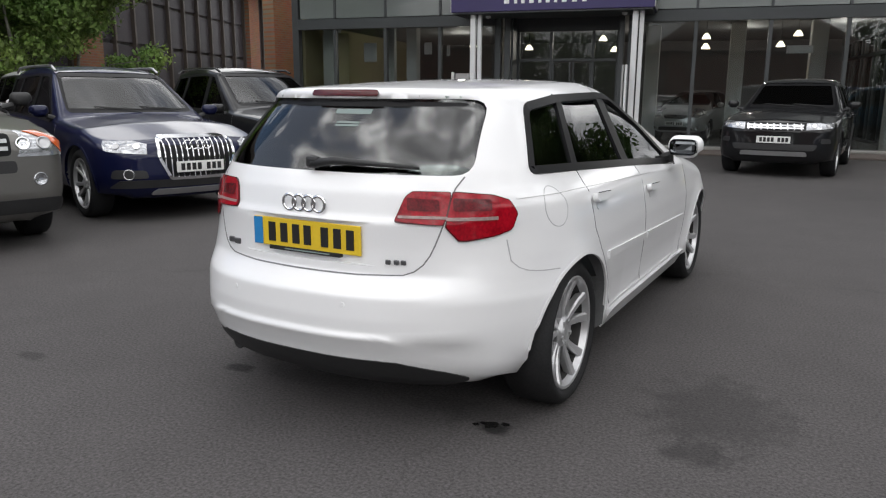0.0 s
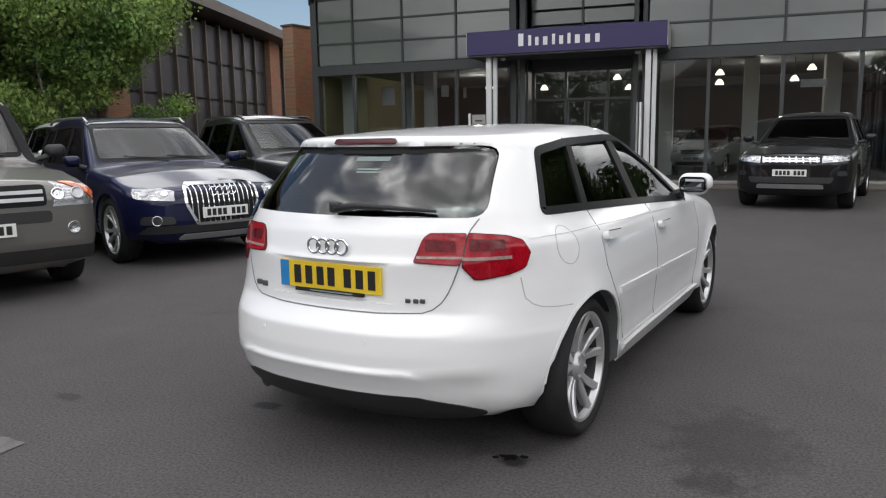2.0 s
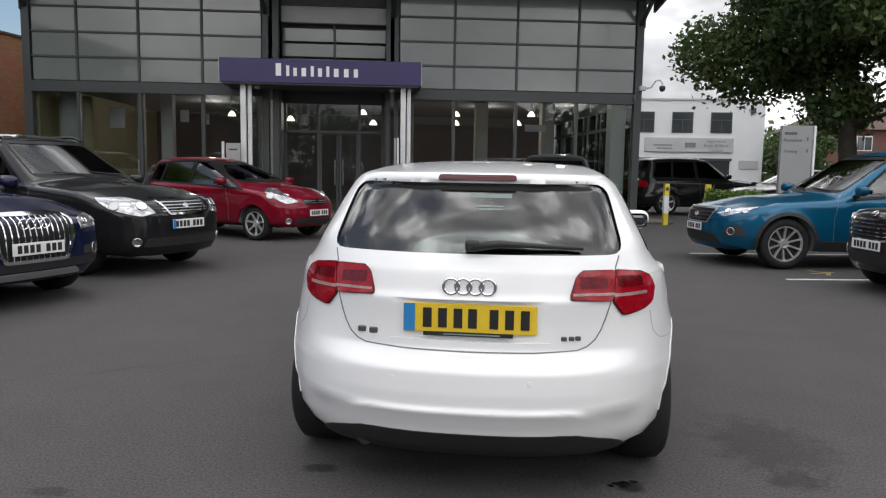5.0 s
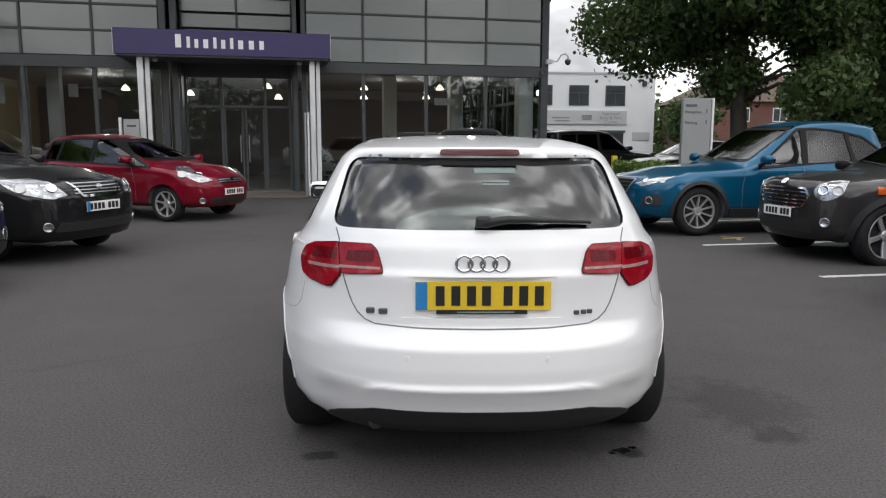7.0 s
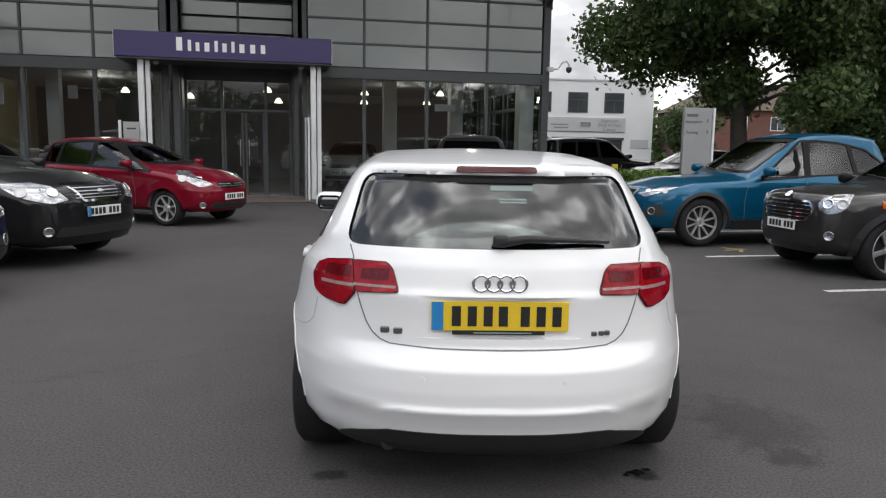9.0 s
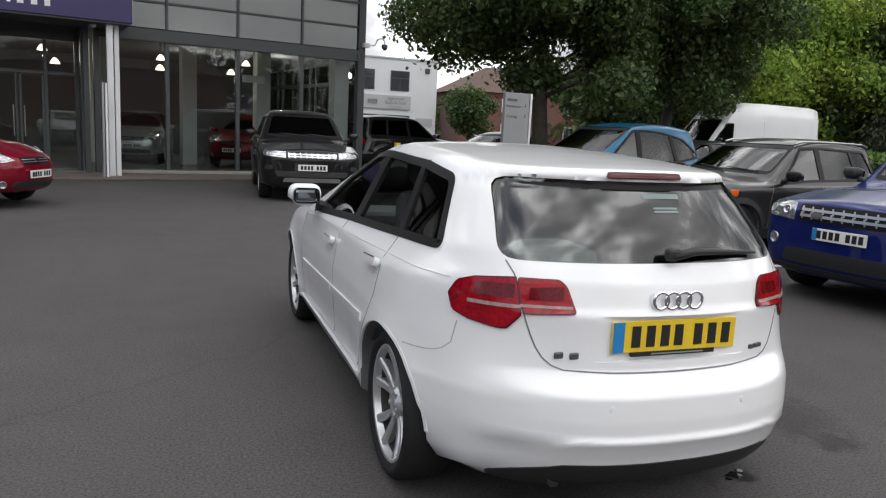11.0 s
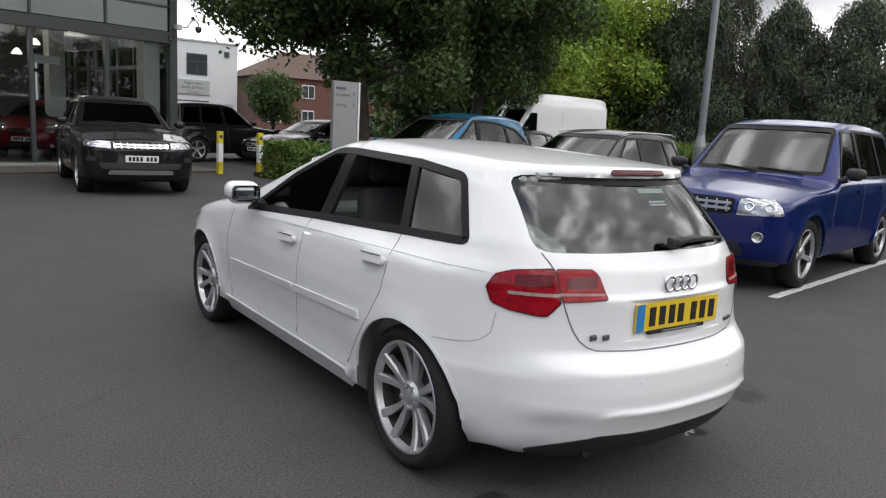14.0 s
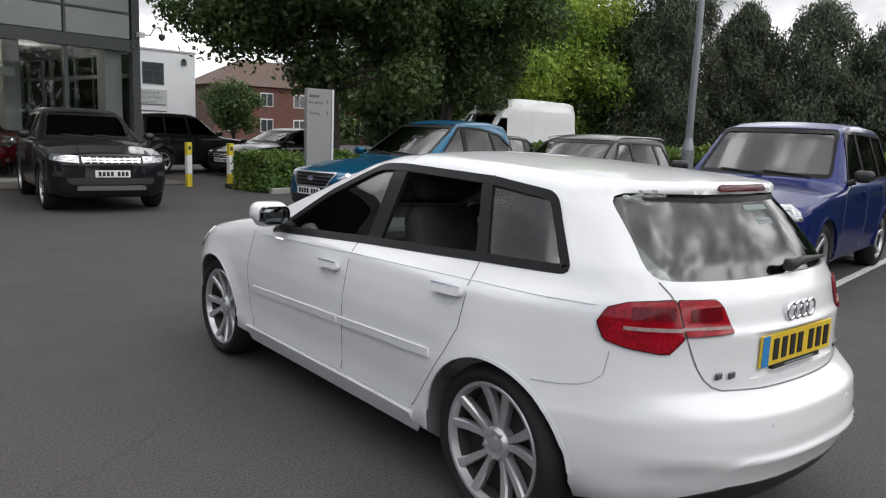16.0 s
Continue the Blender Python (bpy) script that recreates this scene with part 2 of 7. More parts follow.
def tube_bm(points, radius, segs=8, bm=None):
    """A round rod along points; radius: one number or one for each point."""
    bm = bm or bmesh.new()
    pts = [Vector(p) for p in points]
    rad = radius if isinstance(radius, (list, tuple)) else [radius] * len(pts)
    rings = []
    up = Vector((0.31, 0.17, 0.93))
    for i, p in enumerate(pts):
        d = (pts[min(i + 1, len(pts) - 1)] - pts[max(i - 1, 0)]).normalized()
        a = d.cross(up)
        if a.length < 1e-3:
            a = d.cross(Vector((1, 0, 0)))
        a.normalize()
        c = d.cross(a)
        rings.append([bm.verts.new(p + rad[i] * (math.cos(t) * a + math.sin(t) * c)) for t in (2 * math.pi * k / segs for k in range(segs))])
    for r, q in zip(rings, rings[1:]):
        for k in range(segs):
            bm.faces.new((r[k], r[(k + 1) % segs], q[(k + 1) % segs], q[k]))
    bm.faces.new(rings[0][::-1])
    bm.faces.new(rings[-1])
    return bm


def thing(name, label, category, m=None, group="", kind=""):
    ob = new(name)
    ob.empty_display_size = 0.1
    if m is not None:
        ob.matrix_world = m
    return tagged(ob, label, category, group, kind)


# ---------------------------------------------------------------- cars
def rounded(poly, rad, k=5):
    """A polygon with its corners rounded, as dense points."""
    out, n = [], len(poly)
    for i in range(n):
        p, a, b = (np.array(poly[j % n], float) for j in (i, i - 1, i + 1))
        da, db = a - p, b - p
        la, lb = np.linalg.norm(da), np.linalg.norm(db)
        r = min(rad, la * 0.45, lb * 0.45)
        s, e = p + da / la * r, p + db / lb * r
        for t in np.linspace(0, 1, k):
            out.append((1 - t) ** 2 * s + 2 * t * (1 - t) * p + t * t * e)
    return np.array(out)


def cut_corners(poly, times=3):
    """The outline with its corners cut again and again, whatever the scale of its axes."""
    p = np.array(poly, float)
    for k, t in zip(range(times), (0.05, 0.14, 0.22)):
        q = np.roll(p, -1, 0)
        p = np.stack([p + (q - p) * t, q + (p - q) * t], 1).reshape(-1, 2)
    return p


def inset(poly, d):
    """The polygon moved inwards by d."""
    p = np.array(poly, float)
    area = np.sum(p[:, 0] * np.roll(p[:, 1], -1) - np.roll(p[:, 0], -1) * p[:, 1])
    t = np.roll(p, -1, 0) - np.roll(p, 1, 0)
    t /= np.maximum(np.linalg.norm(t, axis=1, keepdims=True), 1e-9)
    nrm = np.c_[-t[:, 1], t[:, 0]] * (1 if area > 0 else -1)
    return p + nrm * d


def table(rows, soft, step=0.004):
    """A curve through rows (at, value), its corners softened, as a function; it runs on straight past its ends."""
    at = np.arange(rows[0][0], rows[-1][0] + step, step)
    v = np.interp(at, [r[0] for r in rows], [r[1] for r in rows])
    n = max(int(3 * soft / step), 1)
    k = np.exp(-0.5 * (np.arange(-n, n + 1) * step / soft) ** 2)
    pad = np.r_[2 * v[0] - v[n:0:-1], v, 2 * v[-1] - v[-2:-n - 2:-1]]
    v = np.convolve(pad, k / k.sum(), "valid")
    return lambda q: np.interp(q, at, v)


def smax(a, b, k):
    """The greater of two fields, blended over the width k."""
    h = np.maximum(k - np.abs(a - b), 0) / k
    return np.maximum(a, b) + h * h * k / 4


def march(field, o, d, far):
    """Where rays from o (inside) along d leave the solid field < 0."""
    lo, hi = np.zeros(o.shape[:-1]), np.full(o.shape[:-1], far)
    for _ in range(17):
        t = (lo + hi) / 2
        q = o + d * t[..., None]
        inside = field(q[..., 0], q[..., 1], q[..., 2]) < 0
        lo, hi = np.where(inside, t, lo), np.where(inside, hi, t)
    return o + d * ((lo + hi) / 2)[..., None]


def skin(field, hx, ya, yb, zs, stations=110, fan=34, tail_fan=None, up=26, down=9):
    """Verts and faces of the solid field < 0, cast outwards from a level plate inside it."""
    psi = [(hx * t, 0.0) for t in np.linspace(0, 1, 6)[:-1]] + [(hx, a) for a in np.linspace(0, 90, up)] + [(hx, a) for a in np.linspace(90, 180, down)[1:]] + [(hx * t, 180.0) for t in np.linspace(1, 0, 5)[1:]]
    psi += [(-x, -a) for x, a in psi[-2:0:-1]]
    px, pa = np.array([q[0] for q in psi]), np.radians([q[1] for q in psi])
    tf = tail_fan or fan
    rows = [(ya, -90 * (1 - t ** 1.35)) for t in np.linspace(0, 1, tf)[:-1]] + [(y, 0.0) for y in np.linspace(ya, yb, stations)] + [(yb, a) for a in np.linspace(0, 90, fan)[1:]]
    ry, rp = np.array([q[0] for q in rows])[:, None], np.radians([q[1] for q in rows])[:, None]
    o = np.stack([px + 0 * ry, ry + 0 * px, np.full((len(rows), len(psi)), zs)], -1)
    d = np.stack([np.cos(rp) * np.sin(pa), np.sin(rp) + 0 * pa, np.cos(rp) * np.cos(pa)], -1)
    vs = march(field, o, d, 4.0).reshape(-1, 3)
    n, m = len(psi), len(rows)
    fs = [(i * n + j, i * n + (j + 1) % n, (i + 1) * n + (j + 1) % n, (i + 1) * n + j) for i in range(m - 1) for j in range(n)]
    return vs, fs


class Shell:
    """A car body as the overlap of its sides, its top line, its tail and its nose, with blended edges."""

    def __init__(self, p, W, H, g, wb, r, yF, yR, zb, zc, yc, zn, wt_y, wt_z, rt_y, rb_y, tw, mid):
        self.mid, self.yF, self.yR, self.g, self.W, self.wb, self.r = mid, yF, yR, g, W, wb, r
        soft = p.get("soft", 0.012)
        self.T = table(p.get("top") or [(yR - 0.6, wt_z - 0.05), (rt_y - 0.02, wt_z + 0.005), (rt_y + 0.40, H - 0.028), (mid - 0.25, H - 0.004), (mid + 0.1, H), (wt_y - 0.35, H - 0.014), (wt_y - 0.08, wt_z + 0.022), (wt_y + 0.02, wt_z - 0.01),
                                        (yc, zc), (yc + 0.14, zc - 0.018), (yc + 0.5 * (yF - yc), zc - 0.30 * (zc - zn)), (yF - 0.12, zn + 0.012), (yF + 0.4, zn - 0.12)], p.get("top_soft", 0.035))
        self.R = table(p.get("rear") or [(g - 0.1, yR + 0.16), (g + 0.1, yR + 0.03), (0.46, yR), (0.60, yR + 0.01), (0.66, yR + 0.06), (zb - 0.06, rb_y), (zb, rb_y + 0.015), (wt_z - 0.03, rt_y), (wt_z, rt_y - 0.025), (H + 0.2, rt_y)], soft)
        self.R2 = table(p["rear_side"], 0.009) if "rear_side" in p else self.R
        self.F = table(p.get("front") or [(g - 0.1, yF - 0.16), (g + 0.1, yF - 0.03), (0.46, yF), (zn - 0.16, yF - 0.015), (zn - 0.04, yF - 0.05), (zn + 0.08, yF - 0.11), (H + 0.3, yF - 0.35)], soft)
        self.S = table(p.get("width") or [(g - 0.1, W - 0.10), (g + 0.08, W - 0.035), (0.45, W - 0.010), (0.62, W), (zb - 0.15, W - 0.008), (zb - 0.055, W - 0.028), (zb - 0.01, W - 0.075), (wt_z, tw), (H + 0.2, tw - 0.10)], max(soft, 0.011))
        self.k = table([(g - 0.2, p.get("round_low", 0.30)), (zb - 0.12, p.get("round_low", 0.30)), (zb + 0.05, p.get("round_top", 0.16)), (wt_z - 0.10, 0.12), (H + 0.3, 0.12)], 0.03)
        q1, q3 = p.get("square", (4.2, 5.0, 5.0, 3.4))[0], p.get("square", (4.2, 5.0, 5.0, 3.4))[2]
        self.cr, self.cf = p.get("tail_bow", np.interp(q1, (4, 5, 7), (0.50, 0.30, 0.08))), p.get("nose_bow", np.interp(q3, (3.6, 5, 7), (0.48, 0.28, 0.07)))
        bow = self.cr
        self.cr = table(p.get("tail_bows") or [(g - 0.2, bow), (H + 0.3, bow)], 0.03)
        self.kf = p.get("round_nose", np.interp(q3, (3.6, 5, 7), (0.34, 0.26, 0.14)))
        self.crown = p.get("crown_x", 0.075)
        e = p.get("edge", 0.085)
        self.edge = table([(yR - 0.5, 0.05), (rt_y + 0.02, 0.05), (rt_y + 0.22, e), (yc, e), (yF - 0.3, e), (yF + 0.5, e * 0.8)], 0.03)
        self.taper, self.flare = p.get("taper", (0.075, 0.055)), p.get("flare", 0.016)
        self.arch = p.get("arch", r + 0.045)
        self.zb = zb

    def side_at(self, y, z):
        a = np.clip((0.55 - y) / (0.55 - self.yR), 0, 1.2)
        b = np.clip((y - self.wb + 0.75) / (self.yF - self.wb + 0.75), 0, 1.2)
        w = self.S(z) - self.taper[0] * a ** 2 - self.taper[1] * b ** 2
        for yw in (0.0, self.wb):
            d = np.hypot(y - yw, (z - self.r) * 1.05) - self.arch
            w = w + self.flare * np.where(z > self.r, 1, np.exp(-((z - self.r) / 0.12) ** 2)) * np.exp(-(np.maximum(d, 0) / 0.075) ** 2) * (z < self.zb)
        t = np.clip((y - self.arch - 0.08) / 0.25, 0, 1) * np.clip((self.wb - self.arch - 0.08 - y) / 0.25, 0, 1)
        return w - self.flare * 0.5 * t * np.exp(-((z - 0.42) / 0.16) ** 2)

    def value(self, x, y, z):
        ax = np.abs(x)
        yq = y + 0.15 * ax * ax * (y > self.mid)
        h = 0.01
        slope = (self.T(yq + h) - self.T(yq - h)) / (2 * h)
        top = (z - self.T(yq) + self.crown * (ax / self.W) ** 2) / np.sqrt(1 + slope * slope)
        lean = (self.R2(z + h) - self.R2(z - h)) / (2 * h)
        side = np.clip((ax - 0.40) / 0.32, 0, 1)
        tail = (self.R(z) + (self.R2(z) - self.R(z)) * side * side * (3 - 2 * side) + self.cr(z) * ax ** 2.6 - y) / np.sqrt(1 + np.minimum(lean * lean, 1.5))
        nose = y - self.F(z) + self.cf * ax ** 2.6
        f = smax(ax - self.side_at(y, z), tail, self.k(z))
        f = smax(f, nose, self.kf)
        f = smax(f, top, self.edge(y))
        return smax(f, self.g - z, 0.05)

    def normal(self, p, h=0.003):
        p = np.asarray(p, float)
        g = np.stack([self.value(p[..., 0] + h * (i == 0), p[..., 1] + h * (i == 1), p[..., 2] + h * (i == 2))
                      - self.value(p[..., 0] - h * (i == 0), p[..., 1] - h * (i == 1), p[..., 2] - h * (i == 2)) for i in range(3)], -1)
        return g / np.maximum(np.linalg.norm(g, axis=-1, keepdims=True), 1e-9)

    def cast(self, o, d):
        o, d = np.broadcast_arrays(np.asarray(o, float), np.asarray(d, float))
        return march(self.value, o, d, 5.0)

    def side(self, s):
        def fn(y, z):
            y, z = np.broadcast_arrays(np.asarray(y, float), np.asarray(z, float))
            return self.cast(np.stack([0 * y, y, z], -1), (s, 0, 0))
        return fn

    def along(self, s):
        def fn(x, z):
            x, z = np.broadcast_arrays(np.asarray(x, float), np.asarray(z, float))
            return self.cast(np.stack([x, 0 * x + self.mid, z], -1), (0, s, 0))
        return fn

    def tail(self):
        return self.along(-1)

    def nose(self):
        return self.along(1)

    def corner(self, s, front):
        """Surface by the angle (degrees) round the rear or front corner, and height."""
        y0 = self.yF - 0.9 if front else self.yR + 0.9

        def fn(th, z):
            th, z = np.broadcast_arrays(np.radians(np.asarray(th, float)), np.asarray(z, float))
            return self.cast(np.stack([0 * z, 0 * z + y0, z], -1), np.stack([s * np.sin(th), (1 if front else -1) * np.cos(th), 0 * z], -1))
        return fn

    def angle(self, z, x=None, y=None, front=False):
        y0 = self.yF - 0.9 if front else self.yR + 0.9
        q = (self.nose() if front else self.tail())(abs(x), z) if x is not None else self.side(1)(y, z)
        return float(np.degrees(np.arctan2(q[0], (q[1] - y0) * (1 if front else -1))))


def drape(name, poly, S, shell, material, parent, off=0.002, thick=0.006, nu=22, nv=7, label="", smooth=True, mats=None):
    """A panel with the outline poly that follows the body's surface."""
    p = np.asarray(poly, float)
    u0, u1 = p[:, 0].min(), p[:, 0].max()
    us = u0 + (u1 - u0) * (1 - np.cos(np.linspace(0.02, np.pi - 0.02, nu))) / 2
    q = np.roll(p, -1, 0)
    cols = []
    for u in us:
        hit = []
        for a, b in zip(p, q):
            if (a[0] - u) * (b[0] - u) <= 0 and a[0] != b[0]:
                hit.append(a[1] + (b[1] - a[1]) * (u - a[0]) / (b[0] - a[0]))
        cols.append(np.linspace(min(hit), max(hit), nv))
    U = np.repeat(us[:, None], nv, 1)
    V = np.array(cols)
    P = S(U, V)
    N = shell.normal(P)
    top, low = P + N * off, P + N * (off - thick)
    vs = np.concatenate([top.reshape(-1, 3), low.reshape(-1, 3)])
    n = nu * nv
    fs = []
    for i in range(nu - 1):
        for j in range(nv - 1):
            a = i * nv + j
            fs.append((a, a + nv, a + nv + 1, a + 1))
            fs.append((n + a, n + a + 1, n + a + nv + 1, n + a + nv))
    rim = [j for j in range(nv)] + [i * nv + nv - 1 for i in range(1, nu)] + [(nu - 1) * nv + j for j in range(nv - 2, -1, -1)] + [i * nv for i in range(nu - 2, 0, -1)]
    for a, b in zip(rim, rim[1:] + rim[:1]):
        fs.append((a, b, n + b, n + a))
    bm = bmesh.new()
    bv = [bm.verts.new(v) for v in vs]
    for f in fs:
        bm.faces.new([bv[i] for i in f])
    bmesh.ops.recalc_face_normals(bm, faces=bm.faces)
    if smooth:
        sharp(bm)
    ob = part_raw(name, bm, material, parent, label)
    return ob


def sharp(bm, degrees=40):
    for f in bm.faces:
        f.smooth = True
    lim = radians(degrees)
    for e in bm.edges:
        if len(e.link_faces) != 2 or e.calc_face_angle(0) > lim:
            e.smooth = False


def part_raw(name, bm, material, parent, label=""):
    me = bpy.data.meshes.new(name)
    bm.to_mesh(me)
    bm.free()
    me.materials.append(material)
    ob = new(name, me)
    if parent is not None:
        ob.parent = parent
    if label:
        ob["label"] = label
    return ob


def strip(name, pts, width, S, shell, material, parent, off=0.001, thick=0.004, closed=False, label="", step=0.04):
    """A band of that width along a line on the body's surface."""
    p = np.asarray(pts, float)
    if closed:
        p = np.r_[p, p[:1]]
    d = np.r_[0, np.cumsum(np.linalg.norm(np.diff(p, axis=0), axis=1))]
    keep = np.r_[True, np.diff(d) > 1e-6]
    p, d = p[keep], d[keep]
    n = max(int(d[-1] / step), 3)
    if step > 0.5:
        n = 12
    s = np.linspace(0, d[-1], n + 1) if len(p) < 12 else np.unique(np.r_[d, np.arange(0.0, d[-1] - 0.01, step)].round(4))
    c = np.c_[np.interp(s, d, p[:, 0]), np.interp(s, d, p[:, 1])]
    t = np.gradient(c, axis=0)
    if closed:
        t[0] = t[-1] = c[1] - c[-2]
    t /= np.maximum(np.linalg.norm(t, axis=1, keepdims=True), 1e-9)
    nn = np.c_[-t[:, 1], t[:, 0]] * width / 2
    a, b = c + nn, c - nn
    A, B = S(a[:, 0], a[:, 1]), S(b[:, 0], b[:, 1])
    NA, NB = shell.normal(A), shell.normal(B)
    rings = [A + NA * off, B + NB * off, B + NB * (off - thick), A + NA * (off - thick)]
    m = len(c)
    vs = np.concatenate(rings)
    fs = []
    for i in range(m - 1):
        for k in range(4):
            l = (k + 1) % 4
            fs.append((k * m + i, k * m + i + 1, l * m + i + 1, l * m + i))
    if not closed:
        fs += [(0, m, 2 * m, 3 * m), (m - 1, 4 * m - 1, 3 * m - 1, 2 * m - 1)]
    bm = bmesh.new()
    bv = [bm.verts.new(v) for v in vs]
    for f in fs:
        try:
            bm.faces.new([bv[i] for i in f])
        except ValueError:
            pass
    bmesh.ops.recalc_face_normals(bm, faces=bm.faces)
    sharp(bm, 50)
    return part_raw(name, bm, material, parent, label)


def carve(mesh, cutters):
    """The mesh less the cutters' solids, one list of disjoint solids after another."""
    ob = new("carved", mesh)
    tools = []
    for solids in cutters:
        bm = bmesh.new()
        for q in solids:
            bm.from_mesh(q)
        c = bpy.data.meshes.new("cutter")
        bm.to_mesh(c)
        bm.free()
        for sl in mesh.materials:
            c.materials.append(sl)
        t = new("cutter", c)
        tools.append(t)
        md = ob.modifiers.new("cut", "BOOLEAN")
        md.operation, md.solver, md.object = "DIFFERENCE", "EXACT", t
    bpy.context.view_layer.update()
    dg = bpy.context.evaluated_depsgraph_get()
    res = bpy.data.meshes.new_from_object(ob.evaluated_get(dg))
    for t in tools + [ob]:
        bpy.data.objects.remove(t)
    return res


def prism(poly, axis, lo, hi, slots, index=1):
    """A solid with the outline poly, run along the axis x (outline y, z) or y (outline x, z)."""
    n = len(poly)
    vs = []
    for s in (lo, hi):
        vs += [(s, a, b) if axis == "x" else (a, s, b) for a, b in poly]
    fs = [tuple(range(n)), tuple(range(2 * n - 1, n - 1, -1))] + [(i, n + i, n + (i + 1) % n, (i + 1) % n) for i in range(n)]
    return solid_mesh(vs, fs, slots, index)


def solid_mesh(vs, fs, slots, index):
    bm = bmesh.new()
    bv = [bm.verts.new(v) for v in vs]
    for f in fs:
        bm.faces.new([bv[i] for i in f])
    bmesh.ops.remove_doubles(bm, verts=bm.verts, dist=1e-5)
    bmesh.ops.recalc_face_normals(bm, faces=bm.faces)
    for f in bm.faces:
        f.material_index = index
    me = bpy.data.meshes.new("solid")
    bm.to_mesh(me)
    bm.free()
    for m in slots:
        me.materials.append(m)
    return me


def wheel_meshes(r, width, rim, spokes, pairs):
    """Meshes of a wheel that turns about the x axis and shows its face to +x: hub, tyre, rim."""
    w = width / 2
    tv, tf = lathe([(-w * 0.8, rim), (-w * 0.95, rim + 0.02), (-w, (r + rim) / 2), (-w * 0.92, r - 0.025), (-w * 0.75, r - 0.006), (0, r), (w * 0.75, r - 0.006), (w * 0.92, r - 0.025),
                    (w, (r + rim) / 2), (w * 0.95, rim + 0.02), (w * 0.8, rim)], 56)
    tyre = bpy.data.meshes.new("tyre")
    tyre.from_pydata(tv, [], tf)
    tyre.polygons.foreach_set("use_smooth", [True] * len(tyre.polygons))
    tyre.materials.append(RUBBER)
    bm = bmesh.new()
    # slot 1 is the near-black one, so the spoke gaps look shaded
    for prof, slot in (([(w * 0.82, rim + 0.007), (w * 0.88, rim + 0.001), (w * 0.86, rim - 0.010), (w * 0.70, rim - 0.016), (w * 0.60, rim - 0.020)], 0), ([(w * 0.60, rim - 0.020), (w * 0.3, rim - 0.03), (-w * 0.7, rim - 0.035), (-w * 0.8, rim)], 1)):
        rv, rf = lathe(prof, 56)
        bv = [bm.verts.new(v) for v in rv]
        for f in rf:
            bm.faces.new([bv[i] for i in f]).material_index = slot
    x1 = w * 0.62
    for i in range(spokes):
        base = 2 * math.pi * i / spokes
        for off in ((-0.15, 0.15) if pairs else (0.0,)):
            a0, a1 = base + off * 1.1, base + off * (1.75 if pairs else 1)
            h0, h1 = (0.0135, 0.0215) if pairs else (0.024 * 5 / spokes, 0.030 * 5 / spokes)
            rings = []
            for t in (0.0, 0.35, 0.7, 1.0):
                rad = 0.045 + (rim - 0.012 - 0.045) * t
                a = a0 + (a1 - a0) * t
                hw = (h0 + (h1 - h0) * t) * rim / 0.24
                x = x1 - 0.012 + 0.034 * t * t
                d = Vector((0, math.cos(a), math.sin(a)))
                q = Vector((0, -math.sin(a), math.cos(a)))
                rings.append([d * rad + q * u * hw + Vector((x + v, 0, 0)) for u, v in ((1.0, -0.010), (0.7, -0.001), (-0.7, -0.001), (-1.0, -0.010), (-0.8, -0.040), (0.8, -0.040))])
            vv = [[bm.verts.new(p) for p in r_] for r_ in rings]
            for p_, q_ in zip(vv, vv[1:]):
                for k in range(6):
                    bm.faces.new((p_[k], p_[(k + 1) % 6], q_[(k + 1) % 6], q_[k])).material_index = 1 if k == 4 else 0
            bm.faces.new(vv[0][::-1])
            bm.faces.new(vv[-1])
    hv, hf = lathe([(x1 - 0.05, 0.07), (x1 - 0.012, 0.068), (x1 + 0.004, 0.055), (x1 - 0.004, 0.032), (x1 + 0.004, 0.03), (x1 + 0.008, 0.0)], 24)
    bv = [bm.verts.new(v) for v in hv]
    for f in hf:
        try:
            bm.faces.new([bv[i] for i in f])
        except ValueError:
            pass
    for i in range(5):
        a = 2 * math.pi * (i + 0.5) / 5
        cyl_bm(0.010, 0.010, 0.02, 8, Matrix.Translation((x1 - 0.002, 0.05 * math.cos(a), 0.05 * math.sin(a))) @ Matrix.Rotation(math.pi / 2, 4, "Y"), bm)
    bmesh.ops.recalc_face_normals(bm, faces=bm.faces)
    sharp(bm, 35)
    rimme = bpy.data.meshes.new("rim")
    bm.to_mesh(rimme)
    bm.free()
    rimme.materials.append(ALLOY)
    rimme.materials.append(WHEEL_SHADE)
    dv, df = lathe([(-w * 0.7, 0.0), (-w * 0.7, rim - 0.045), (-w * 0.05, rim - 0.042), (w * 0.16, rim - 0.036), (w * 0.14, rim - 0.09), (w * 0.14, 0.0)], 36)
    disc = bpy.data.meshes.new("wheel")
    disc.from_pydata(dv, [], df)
    disc.materials.append(WHEEL_SHADE)
    return disc, tyre, rimme


